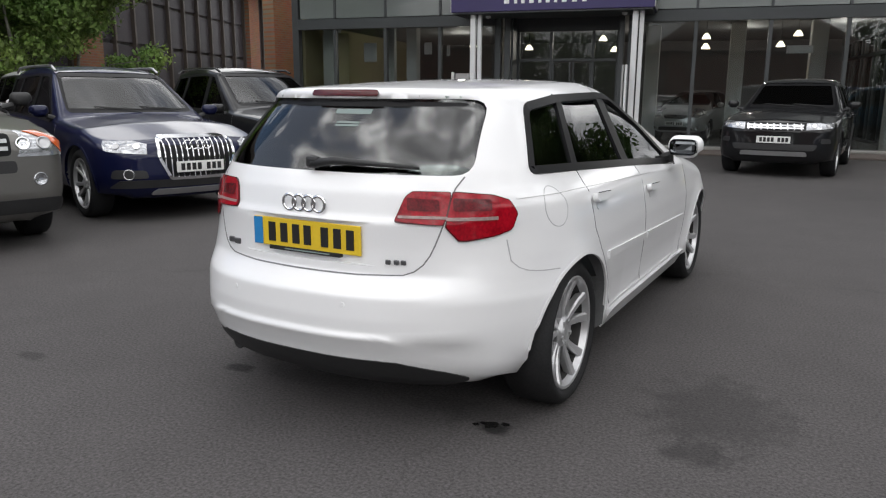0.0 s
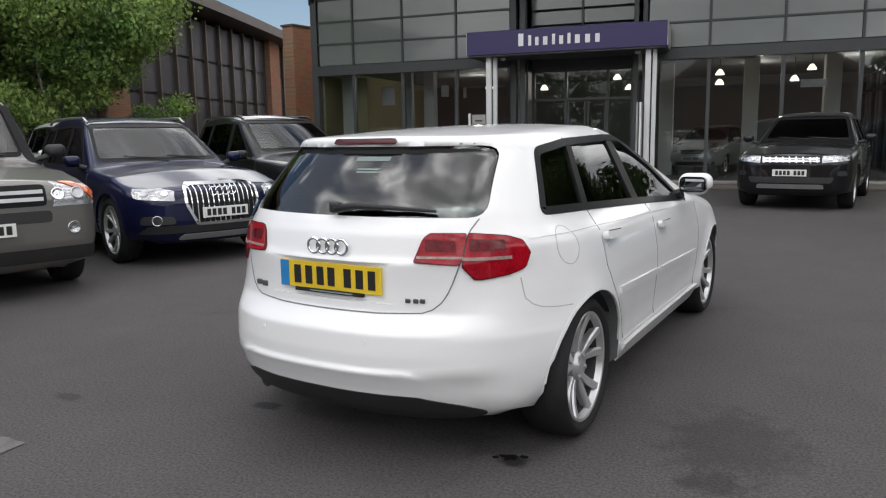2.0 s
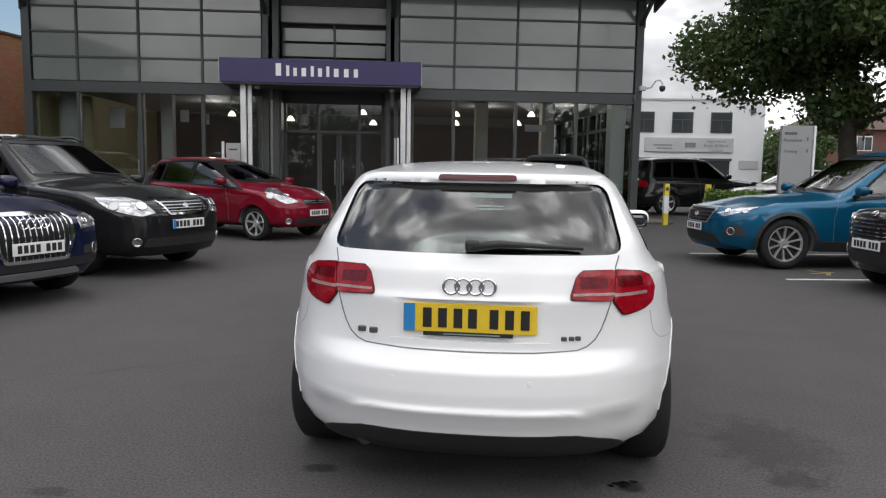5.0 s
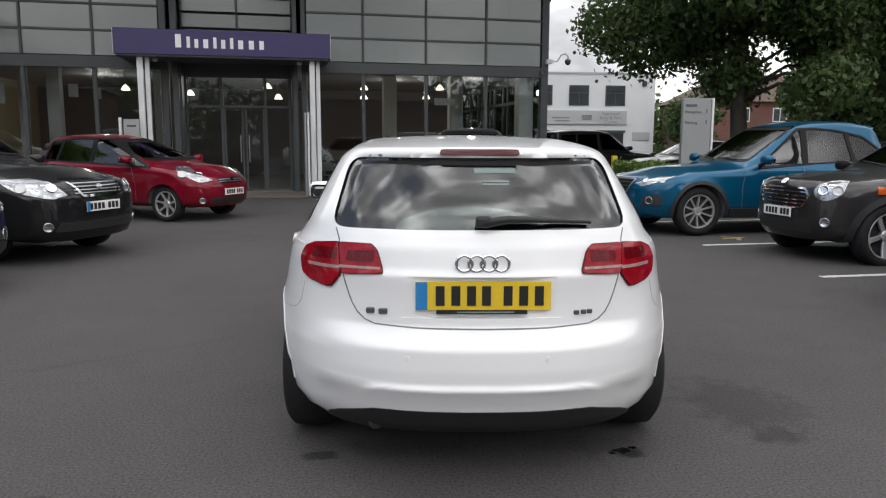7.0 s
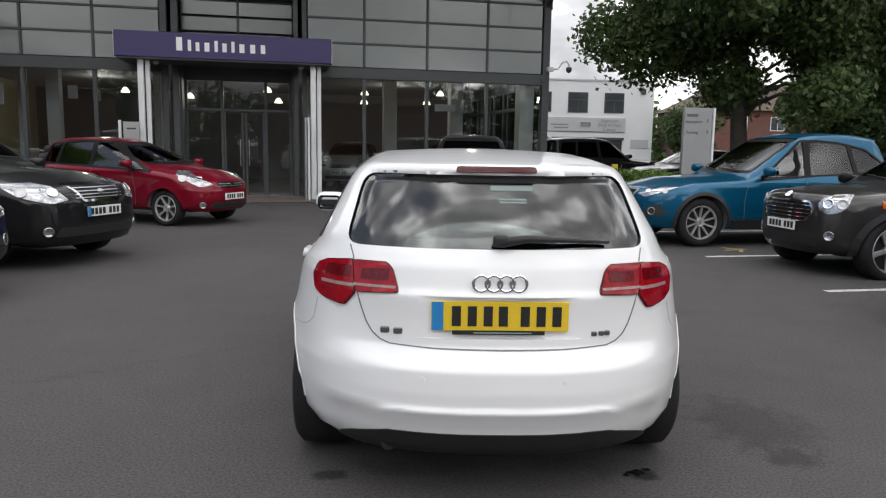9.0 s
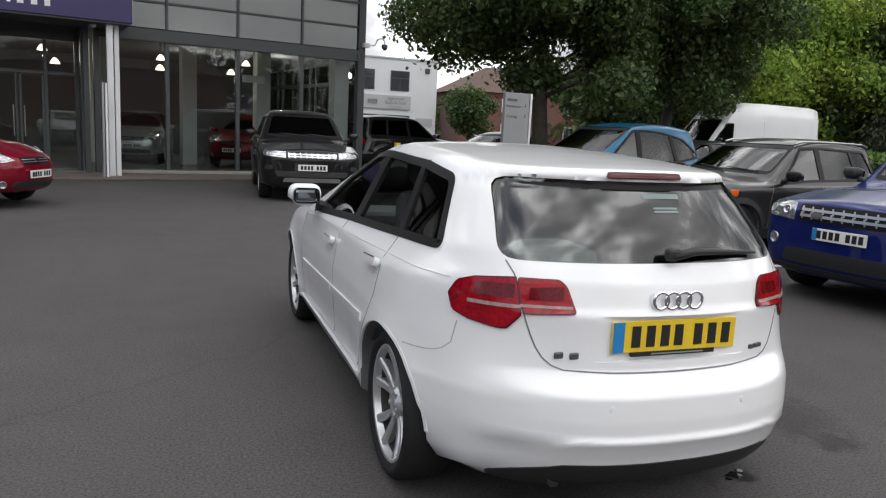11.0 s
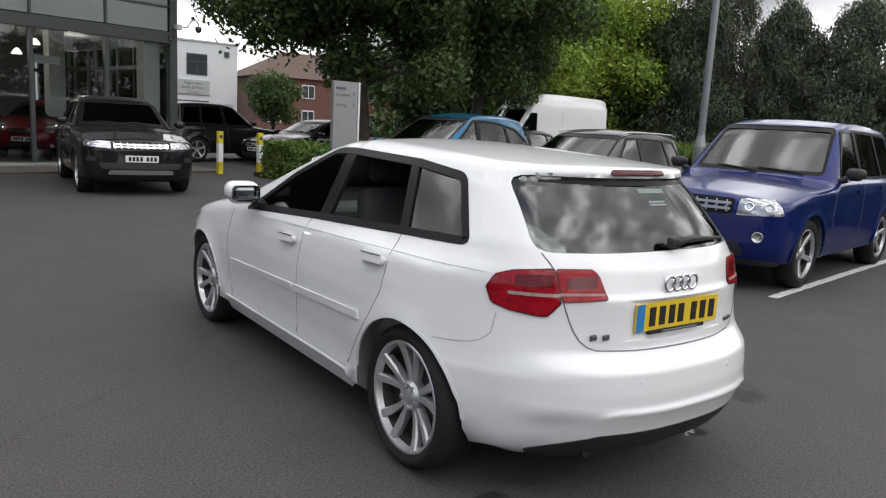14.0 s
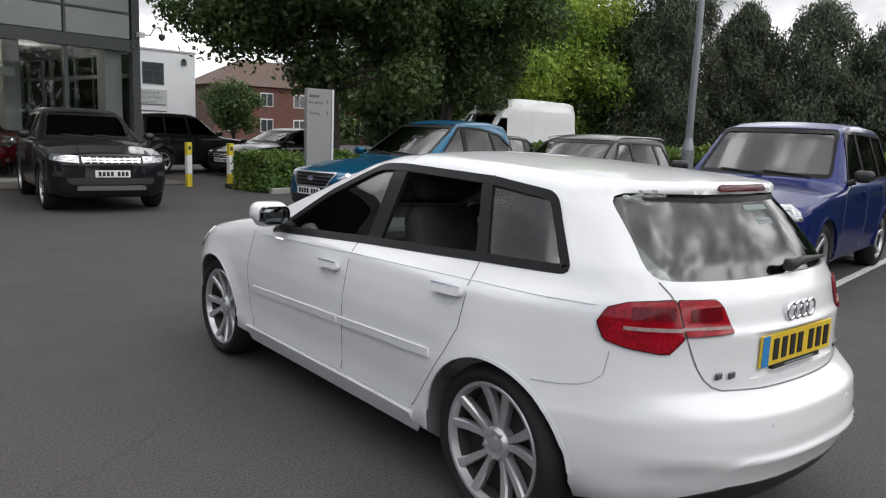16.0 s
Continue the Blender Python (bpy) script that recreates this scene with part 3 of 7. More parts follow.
def seat(parent, x, y, z, rear=False, wide=0.5):
    """A seat: cushion, backrest, headrest."""
    n = "rear_seat" if rear else "front_seat"
    bm = box_bm(x - wide / 2, y - 0.25, z - 0.12, x + wide / 2, y + 0.28, z + 0.06, 0.05, segs=2)
    m = Matrix.Translation((x, y - 0.24, z)) @ Matrix.Rotation(radians(-16 if not rear else -20), 4, "X")
    b2 = box_bm(-wide / 2, -0.07, -0.02, wide / 2, 0.07, 0.60, 0.055, segs=2)
    for v in b2.verts:
        taper = 1 - 0.25 * max(v.co.z - 0.3, 0) / 0.3 if not rear else 1
        v.co.x *= taper
    for v in b2.verts:
        v.co = m @ v.co
    me = bpy.data.meshes.new("t")
    b2.to_mesh(me)
    b2.free()
    bm.from_mesh(me)
    bpy.data.meshes.remove(me)
    sharp(bm, 60)
    s = part_raw(n, bm, SEAT, parent)
    for hx in ((0.0,) if not rear else (-wide * 0.33, 0.0, wide * 0.33)):
        hb = box_bm(-0.125, -0.05, 0.63, 0.125, 0.05, 0.63 + (0.20 if not rear else 0.13), 0.045, segs=2)
        for v in hb.verts:
            v.co = m @ (v.co + Vector((hx, 0, 0)))
        sharp(hb, 60)
        part_raw("headrest", hb, SEAT, s)
    return s


def plate(parent, S, shell, x, z, material, band=False, off=0.022):
    """A number plate on the body's nose or tail; the characters are plain bars."""
    fn = S(np.array([x]), np.array([z]))[0]
    front = fn[1] > shell.mid
    s = 1 if front else -1
    y = fn[1] + s * off
    pl = part("number_plate", box_bm(-0.26, min(y, y + s * 0.008), z - 0.0555, 0.26, max(y, y + s * 0.008), z + 0.0555, 0.002), material, parent, "plate with dark bars")
    y += s * 0.008
    if band:
        x0 = -0.26 * -s if front else -0.26
        part("band", box_bm(min(x0, x0 + 0.046 * (1 if not front else -1)), min(y, y + s * 0.002), z - 0.0535, max(x0, x0 + 0.046 * (1 if not front else -1)), max(y, y + s * 0.002), z + 0.0535), PLATE_BLUE, pl)
    xs = [-0.205, -0.145, -0.085, -0.025, 0.075, 0.135, 0.195]
    for i, c in enumerate(xs):
        c = (c + 0.012) * (1 if not front else -1)
        part("bar", box_bm(c - 0.021, min(y, y + s * 0.002), z - 0.036, c + 0.021, max(y, y + s * 0.002), z + 0.036), PLATE_INK, pl)
    return pl


def build_car(name, label, paint, m, p):
    """One parked car. p: its measures; local origin on the ground under the rear axle, +y ahead."""
    car = thing(name, label, p.get("category", "car"), m, p.get("group", "parked cars"))
    W, H, wb = p["W"] / 2, p["H"], p["wb"]
    yF, yR = wb + p["fo"], -(p["L"] - wb - p["fo"])
    zb, r = p["belt"], p["r"]
    zc, yc, zn = p["cowl_z"], p["cowl_y"], p["nose_z"]
    wt_y, wt_z = p["wtop_y"], H - p.get("crown", 0.075)
    rt_y, rb_y = p["rtop_y"], p["rbot_y"]
    mid = p.get("mid", (wt_y + rt_y) / 2)
    g = p.get("clear", 0.2)
    tw = p.get("roof_w", W * 0.70)
    shell = Shell(p, W, H, g, wb, r, yF, yR, zb, zc, yc, zn, wt_y, wt_z, rt_y, rb_y, tw, mid)
    slots = [paint, CABIN]
    hero = p.get("hero")
    vs, fs = skin(shell.value, 0.28, yR + 0.50, yF - 0.55, g + 0.26, *((104, 34, 116, 60, 11) if hero else (44, 14, 18, 16, 5) if p.get("far") else (72, 22, 28, 22, 6)))
    body_me = solid_mesh(vs, fs, slots, 0)
    # side glass line: outline (y, z) and the pillars that divide it
    lite = rounded(p["side"], 0.05)
    wellr = p.get("arch", r + 0.045)
    wells = []
    for y in (0.0, wb):
        for s in (-1, 1):
            bm = cyl_bm(wellr, wellr, 0.5, 40, Matrix.Translation((s * (W - 0.02), y, r + 0.005)) @ Matrix.Rotation(math.pi / 2, 4, "Y"))
            for f in bm.faces:
                f.material_index = 1
            me = bpy.data.meshes.new("well")
            bm.to_mesh(me)
            bm.free()
            wells.append(me)

    def cabin(x, y, z):
        f = smax(shell.value(x, y, z) + 0.045, 0.46 - z, 0.05)
        return smax(smax(f, y - yc + 0.12 + 0.5 * np.maximum(zc - z, 0), 0.05), rb_y + 0.09 - y, 0.05)

    back = rounded(p["back"], 0.06)
    wind = rounded(p["wind"], 0.07)
    cut = [wells + [prism(wind, "y", max(mid + 0.1, wt_y - 0.22), yF + 0.3, slots, 1)],
           *[[prism(inset(lite, 0.004), "x", s * (tw - 0.22), s * (W + 0.2), slots, 1)] for s in (-1, 1)],
           [prism(back, "y", yR - 0.3, mid - 0.75 if p.get("van") else min(mid - 0.15, rt_y + 0.28), slots, 1)],
           [solid_mesh(*skin(cabin, 0.2, rb_y + 0.5, yc - 0.75, zb - 0.2, 30, 10, 10, 12, 5), slots, 1)]]
    if p.get("recess"):
        cut[0].append(prism(rounded(p["recess"], 0.03), "y", yR - 0.3, p["recess_y"], slots, 0))
    me = carve(body_me, cut)
    nv = len(me.vertices)
    co = np.empty(nv * 3)
    me.vertices.foreach_get("co", co)
    an = shell.normal(co.reshape(-1, 3), 0.009 if hero else 0.015)
    me.polygons.foreach_set("use_smooth", [True] * len(me.polygons))
    on = np.abs(shell.value(*co.reshape(-1, 3).T)) < 0.012
    vi, fn = np.empty(len(me.loops), int), np.empty(3 * len(me.polygons))
    size, slot = np.empty(len(me.polygons), int), np.empty(len(me.polygons), int)
    me.loops.foreach_get("vertex_index", vi)
    me.polygons.foreach_get("normal", fn)
    me.polygons.foreach_get("loop_total", size)
    me.polygons.foreach_get("material_index", slot)
    fn = np.repeat(fn.reshape(-1, 3), size, 0)
    use = (np.repeat(slot, size) == 0) & on[vi] & ((an[vi] * fn).sum(1) > 0.35)
    me.normals_split_custom_set(np.where(use[:, None], an[vi], fn).tolist())
    body = new("body", me)
    body.parent = car
    me.name = "body"
    # glass and its dark surround
    clear = GLASS_CAR if p.get("hero") else GLASS_TINT
    sides = {}
    for s in (-1, 1):
        S = shell.side(s)
        sides[s] = S
        strip("window_surround", inset(lite, 0.012), 0.032, S, shell, GLOSS_BLACK, car, off=0.004, thick=0.016, closed=True)
        for (yb, yt, wd) in p["pillars"]:
            zlo, zhi = np.interp(yb, *bounds(lite, 0)), np.interp(yt, *bounds(lite, 1))
            strip("door_pillar", [(yb, zlo + 0.005), (yt, zhi - 0.005)], wd, S, shell, GLOSS_BLACK, car, off=0.003, thick=0.02)
        cuts = sorted(p["pillars"], key=lambda q: -q[0])
        lines = [None] + cuts + [None]
        for i in range(len(lines) - 1):
            if p.get("open_rear_left") and s < 0 and i == 1:
                continue
            pane = clip(inset(lite, 0.006), lines[i], lines[i + 1])
            if len(pane) > 3:
                gm = p.get("rear_glass", clear) if i >= 1 else clear
                pn = drape("side_window", pane, S, shell, gm, car, off=-0.006, thick=0.003, nu=14, nv=6)
                pn.visible_shadow = False
    pane = shell.tail()
    pn = drape("rear_window", inset(back, -0.006), pane, shell, GLASS_REAR if hero else p.get("rear_glass", clear), car, off=-0.008, thick=0.003, nu=40, nv=14)
    pn.visible_shadow = False
    strip("window_border", rounded(inset(p["back"], 0.016), 0.05), 0.034, pane, shell, GLOSS_BLACK, car, off=-0.013, thick=0.003, closed=True)
    pn = drape("windscreen", inset(wind, -0.006), shell.nose(), shell, clear, car, off=-0.008, thick=0.003, nu=24, nv=8)
    pn.visible_shadow = False
    strip("windscreen_border", rounded(inset(p["wind"], 0.03), 0.06), 0.045, shell.nose(), shell, GLOSS_BLACK, car, off=-0.004, thick=0.003, closed=True)
    # cabin
    for x in (-0.37, 0.37):
        seat(car, x, p.get("seat_y", mid + 0.05), 0.56 * H / 1.45)
    if not p.get("van"):
        seat(car, 0.0, p.get("seat_y", mid + 0.05) - 0.85, (0.44 if p.get("hero") else 0.58) * H / 1.45, True, 1.25)
    part("dashboard", box_bm(-W + 0.17, yc - 0.72, 0.62, W - 0.17, yc - 0.22, zc - 0.06, 0.06, segs=2), CABIN, car)
    tv, tf = lathe([(0.016 * math.cos(a), 0.18 + 0.016 * math.sin(a)) for a in np.linspace(0, 2 * math.pi, 9)], 28)
    wh = link_mesh("steering_wheel", tv, tf, GLOSS_BLACK, car, smooth=True)
    wh.matrix_basis = pose(0.37, yc - 0.80, zc - 0.10, 0, 0, 90) @ pose(0, 0, 0, 0, 25, 0)
    # wheels
    meshes = p["wheels"]
    for y in (0.0, wb):
        for s in (-1, 1):
            hub = new("wheel", meshes[0])
            hub.parent = car
            hub.matrix_basis = pose(s * (W - p.get("tuck", 0.035) - 0.105), y, r, 0, 0, 0 if s > 0 else 180) @ pose(0, 0, 0, 17 + 40 * y, 0, 0)
            for nm, mm in zip(("tyre", "rim"), meshes[1:]):
                q = new(nm, mm)
                q.parent = hub
    # seams, handles, sill
    for s in (-1, 1):
        S = sides[s]
        for i, ln in enumerate(p["seams"]):
            strip("door_gap", ln, 0.0040, S, shell, SEAM_SOFT if hero and i > 2 else SEAM, car, off=0.0012, thick=0.004)
        for hy, hz in p["handles"]:
            hd = drape("door_handle", rounded([(hy - 0.09, hz - 0.018), (hy + 0.09, hz - 0.022), (hy + 0.09, hz + 0.012), (hy - 0.09, hz + 0.018)], 0.012), S, shell, p.get("handle_mat", paint), car, off=0.030, thick=0.026, nu=8, nv=4)
            drape("handle_cup", rounded([(hy - 0.055, hz - 0.055), (hy + 0.05, hz - 0.055), (hy + 0.055, hz + 0.012), (hy - 0.05, hz + 0.012)], 0.03), S, shell, p.get("cup_mat", paint), hd, off=0.003, thick=0.006, nu=8, nv=4)
        if p.get("moulding"):
            (y0, z0), (y1, z1) = p["moulding"]
            for a, b in ((0.0, 0.56), (0.575, 1.0)):
                q0 = (y0 + (y1 - y0) * a, z0 + (z1 - z0) * a)
                q1 = (y0 + (y1 - y0) * b, z0 + (z1 - z0) * b)
                strip("side_moulding", [q0, q1], p.get("mould_w", 0.052), S, shell, p.get("mould_mat", paint), car, off=0.009, thick=0.014)
        # wheel arch lips
        for y in (0.0, wb):
            arc = [(y + (wellr + p.get("lip", 0.012)) * math.cos(a), r + (wellr + p.get("lip", 0.012)) * math.sin(a)) for a in np.linspace(radians(p.get("lip_from", -8)), radians(180 - p.get("lip_from", -8)), 30)]
            arc = [q for q in arc if q[1] > g + 0.03]
            strip("arch_lip", arc, p.get("lip", 0.012) * 2, S, shell, p.get("lip_mat", paint), car, off=p.get("lip_off", 0.006), thick=p.get("lip_deep", 0.03))
        if p.get("sill_mat"):
            strip("sill", [(wellr + 0.08, g + 0.09), (wb - wellr - 0.08, g + 0.09)], 0.14, S, shell, p["sill_mat"], car, off=0.008, thick=0.02)
        # door mirrors
        mx, my, mz = p["mirror"]
        q = box_bm(-0.100, -0.055, -0.066, 0.100, 0.06, 0.066, 0.052, segs=4)
        for v in q.verts:
            v.co.x *= 1.0 - 0.25 * (v.co.z < -0.02)
            if v.co.y > 0:
                v.co.y += 0.05 * (1 - abs(v.co.x) / 0.12)
        sharp(q, 70)
        mir = part_raw("door_mirror", q, p.get("mirror_mat", paint), car)
        mir.matrix_basis = pose(s * (mx - 0.01), my, mz - 0.015, 0, 0, 0)
        gq = box_bm(-0.078, -0.063, -0.046, 0.078, -0.053, 0.048, 0.03, segs=3)
        part("mirror_glass", gq, MIRROR, mir)
        arm = tube_bm([(-s * 0.08, 0.01, -0.06), (-s * 0.19, 0.02, -0.09)], [0.035, 0.025], 8)
        part("mirror_arm", arm, BLACK_PLASTIC, mir)
        # lamps
        C = shell.corner(s, True)
        if p.get("headlamp"):
            hp = rounded([(shell.angle(z, x=x, front=True) if k == "x" else shell.angle(z, y=yF + x, front=True), z) for k, x, z in p["headlamp"]], 0.03)
            hl = drape("headlamp", hp, C, shell, LENS_CLEAR, car, off=0.006, thick=0.02, nu=14, nv=6)
            cx, cz = hp[:, 0].mean(), hp[:, 1].mean()
            for k, dx in enumerate((-0.22, 0.18)):
                uu = cx + dx * (hp[:, 0].max() - hp[:, 0].min())
                P = C(np.array([uu]), np.array([cz]))[0]
                N = shell.normal(P[None])[0]
                rr = 0.36 * (hp[:, 1].max() - hp[:, 1].min()) * 0.75
                lv, lf = lathe([(0.0, rr), (0.006, rr), (0.006, rr * 0.8), (0.001, rr * 0.72), (0.004, rr * 0.35), (0.0045, 0.0)], 20)
                lo = link_mesh("reflector", lv, lf, (CHROME, SILVER)[k], hl, smooth=True)
                rot = Vector((1, 0, 0)).rotation_difference(Vector(N)).to_matrix().to_4x4()
                lo.matrix_basis = Matrix.Translation(Vector(P) + Vector(N) * 0.006) @ rot
            if p.get("amber"):
                am = rounded([(shell.angle(z, y=yF + x, front=True), z) for x, z in p["amber"]], 0.02)
                drape("side_indicator", am, C, shell, LENS_AMBER, hl, off=0.009, thick=0.01, nu=8, nv=4)
        for k, (x, z) in enumerate(p.get("fog", ())):
            P = shell.nose()(np.array([s * x]), np.array([z]))[0]
            N = shell.normal(P[None])[0]
            lv, lf = lathe([(-0.02, 0.055), (0.008, 0.055), (0.008, 0.046), (0.0, 0.042), (0.004, 0.0)], 20)
            lo = link_mesh("fog_lamp", lv, lf, LENS_CLEAR, car, smooth=True)
            lo.matrix_basis = Matrix.Translation(P) @ Vector((1, 0, 0)).rotation_difference(Vector(N)).to_matrix().to_4x4()
        T = shell.corner(s, False)
        for k, tl in enumerate(p.get("tail_lamps", ())):
            tp = cut_corners([(shell.angle(z, x=x) if q_ == "x" else shell.angle(z, y=x), z) for q_, x, z in tl])
            lamp = drape("tail_lamp", tp, T, shell, LENS_RED, car, off=0.010, thick=0.03, nu=24, nv=9)
            u0, u1, v0, v1 = tp[:, 0].min(), tp[:, 0].max(), tp[:, 1].min(), tp[:, 1].max()
            if hero:
                mid_uv = np.array([(u0 + u1) / 2, (v0 + v1) / 2])
                drape("lamp_rim", mid_uv + (tp - mid_uv) * np.array([1.035, 1.06]), T, shell, LENS_DARK, lamp, off=0.007, thick=0.02, nu=24, nv=9)
                zz = 0.862 if k == 0 else 0.866
                a_, b_ = (0.0, 0.70) if k == 0 else (0.05, 0.93)
                drape("reversing_bar", [(u0 + a_ * (u1 - u0), zz - 0.006), (u0 + b_ * (u1 - u0), zz - 0.005), (u0 + b_ * (u1 - u0), zz + 0.007), (u0 + a_ * (u1 - u0), zz + 0.007)], T, shell, LAMP_BAR, lamp, off=0.0125, thick=0.004, nu=10, nv=3)
                c_, d_ = (0.10, 0.62) if k == 0 else (0.22, 0.80)
                drape("lamp_cell", rounded([(u0 + c_ * (u1 - u0), 0.892), (u0 + d_ * (u1 - u0), 0.890), (u0 + d_ * (u1 - u0), 0.930), (u0 + c_ * (u1 - u0), 0.938)], 0.01), T, shell, LENS_DEEP, lamp, off=0.0115, thick=0.003, nu=10, nv=3)
    # nose: grille, lower intake, plate
    S = shell.nose()
    if p.get("grille"):
        gp = rounded(p["grille"], p.get("grille_round", 0.04))
        gr = drape("grille", gp, S, shell, GLOSS_BLACK, car, off=0.004, thick=0.02, nu=20, nv=6)
        if p.get("grille_frame"):
            strip("grille_frame", gp, p["grille_frame"], S, shell, p.get("frame_mat", CHROME), gr, off=0.014, thick=0.02, closed=True)
        gx0, gx1, gz0, gz1 = gp[:, 0].min(), gp[:, 0].max(), gp[:, 1].min(), gp[:, 1].max()
        kind, num = p.get("bars", ("h", 4))
        for i in range(num):
            t = (i + 1) / (num + 1)
            if kind == "v":
                x = gx0 + t * (gx1 - gx0)
                lo, hi = np.interp(x, *bounds(gp, 0)), np.interp(x, *bounds(gp, 1))
                strip("grille_bar", [(x, lo + 0.012), (x, hi - 0.012)], 0.011, S, shell, p.get("bar_mat", CHROME), gr, off=0.010, thick=0.008)
            else:
                z = gz0 + t * (gz1 - gz0)
                strip("grille_bar", [(gx0 * 0.95, z), (gx1 * 0.95, z)], p.get("bar_w", 0.018), S, shell, p.get("bar_mat", SILVER), gr, off=0.012, thick=0.012)
        if p.get("studs"):
            for i in range(num):
                z = gz0 + (i + 1) / (num + 1) * (gz1 - gz0)
                for k in range(9):
                    x = gx0 + (k + 0.5) / 9 * (gx1 - gx0)
                    strip("grille_mesh", [(x, z - 0.03), (x + 0.02, z + 0.03)], 0.014, S, shell, p.get("bar_mat", SILVER), gr, off=0.010, thick=0.012)
    for lp in p.get("intakes", ()):
        drape("lower_intake", rounded(lp, 0.03), S, shell, BLACK_PLASTIC, car, off=0.005, thick=0.012, nu=18, nv=4)
    for lp in p.get("skid", ()):
        drape("skid_plate", rounded(lp, 0.02), S, shell, SILVER, car, off=0.016, thick=0.02, nu=14, nv=3)
    if p.get("rings"):
        zr, R = p["rings"]
        y = S(np.array([0.0]), np.array([zr]))[0][1] + 0.02
        for i in range(4):
            ring(car, (i - 1.5) * R * 1.55, y, zr, R, 1)
    elif p.get("badge"):
        bx, bz, bw = p["badge"]
        drape("badge", [(bx + bw * math.cos(a), bz + bw * 0.55 * math.sin(a)) for a in np.linspace(0, 2 * math.pi, 18, endpoint=False)], S, shell, p.get("badge_mat", CHROME), car, off=0.022, thick=0.012, nu=10, nv=4)
    if p.get("plate_z"):
        plate(car, S, shell, 0.0, p["plate_z"], PLATE_WHITE, p.get("plate_band", False))
    # wipers on the windscreen base
    for x0, x1 in ((-0.05, 0.45), (-0.55, -0.05)):
        P0, P1 = S(np.array([x0]), np.array([zc + 0.03]))[0], S(np.array([x1]), np.array([zc + 0.07]))[0]
        N = shell.normal(np.array([P0, P1]))
        part("wiper", tube_bm([P0 + N[0] * 0.02, P1 + N[1] * 0.015], 0.009, 6), BLACK_PLASTIC, car)
    if p.get("rails"):
        for s in (-1, 1):
            pts = []
            for t in np.linspace(0, 1, 12):
                y = rt_y + 0.12 + (wt_y - 0.05 - rt_y - 0.12) * t
                z = H - 0.085 + p["rails"] * min(1, 12 * t * (1 - t)) + 0.022 * (4 * t * (1 - t)) ** 0.5
                pts.append((s * (tw - 0.045), y, z))
            part("roof_rail", tube_bm(pts, 0.016, 8), p.get("rail_mat", SILVER), car, smooth=True)
    return car, shell, sides


def ring(parent, x, y, z, R, s):
    tv, tf = lathe([(0.006 * math.cos(a), R + 0.007 * math.sin(a)) for a in np.linspace(0, 2 * math.pi, 9)], 32)
    o = link_mesh("ring_badge", [(b, a * 1.0, c) for a, b, c in tv], tf, CHROME, parent, smooth=True)
    o.matrix_basis = pose(x, y, z)
    return o


def bounds(poly, upper):
    """Lower or upper edge of an outline as (u, v) rows for interpolation."""
    p = np.asarray(poly)
    us = np.linspace(p[:, 0].min() + 1e-4, p[:, 0].max() - 1e-4, 60)
    q = np.roll(p, -1, 0)
    out = []
    for u in us:
        hit = [a[1] + (b[1] - a[1]) * (u - a[0]) / (b[0] - a[0]) for a, b in zip(p, q) if (a[0] - u) * (b[0] - u) <= 0 and a[0] != b[0]]
        out.append(max(hit) if upper else min(hit))
    return us, out


def clip(poly, ahead, behind):
    """The part of a side glass outline between two pillars (bottom y, top y, width)."""
    p = [tuple(q) for q in poly]
    zl, zh = min(q[1] for q in p), max(q[1] for q in p)

    def cut_by(pts, pil, keep_less, pad):
        yb, yt, wd = pil
        out = []
        val = lambda q: (q[0] - (yb + (yt - yb) * (q[1] - zl) / (zh - zl))) * (1 if keep_less else -1) + pad
        for a, b in zip(pts, pts[1:] + pts[:1]):
            va, vb = val(a), val(b)
            if va <= 0:
                out.append(a)
            if va * vb < 0:
                t = va / (va - vb)
                out.append((a[0] + (b[0] - a[0]) * t, a[1] + (b[1] - a[1]) * t))
        return out

    if ahead is not None:
        p = cut_by(p, ahead, True, -0.005)
    if behind is not None and len(p) > 2:
        p = cut_by(p, behind, False, -0.005)
    return np.array(p) if len(p) > 3 else []


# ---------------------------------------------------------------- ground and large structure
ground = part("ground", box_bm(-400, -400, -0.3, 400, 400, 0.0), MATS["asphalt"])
tagged(ground, "dark grey worn asphalt forecourt with oil stains and dark blotches", "ground", kind="structure")

F = Matrix.Translation((-12.65, 14.32, 0)) @ Matrix.Rotation(radians(11), 4, "Z")   # showroom front: x along it, y into it
STEEL = mat("dark grey steel", (0.060, 0.066, 0.070), 0.45, metal=0.2, vary=0.08, scale=2)
PANEL = mat("grey spandrel glass", (0.19, 0.212, 0.208), 0.18, coat=0.6, vary=0.07, scale=1.2, rand=0.06)
SOFFIT = mat("grey soffit boards", (0.22, 0.225, 0.23), 0.6, vary=0.06, scale=1.0)
LIGHT_COL = mat("pale grey render", (0.55, 0.56, 0.55), 0.7, vary=0.06, scale=2)
CREAM = mat("cream wall", (0.42, 0.36, 0.22), 0.8, vary=0.08)
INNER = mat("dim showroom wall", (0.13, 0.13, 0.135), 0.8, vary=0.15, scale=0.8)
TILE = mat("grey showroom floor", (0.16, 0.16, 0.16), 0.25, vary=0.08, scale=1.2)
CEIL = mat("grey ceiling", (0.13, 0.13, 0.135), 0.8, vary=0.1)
PURPLE = mat("purple sign face", (0.028, 0.018, 0.105), 0.35, vary=0.05, scale=2)
WHITE_PAINT = mat("white post paint", (0.70, 0.71, 0.72), 0.45, vary=0.05, scale=3)
SIGN_WHITE = mat("white sign letters", (0.85, 0.85, 0.86), 0.5, vary=0.03)
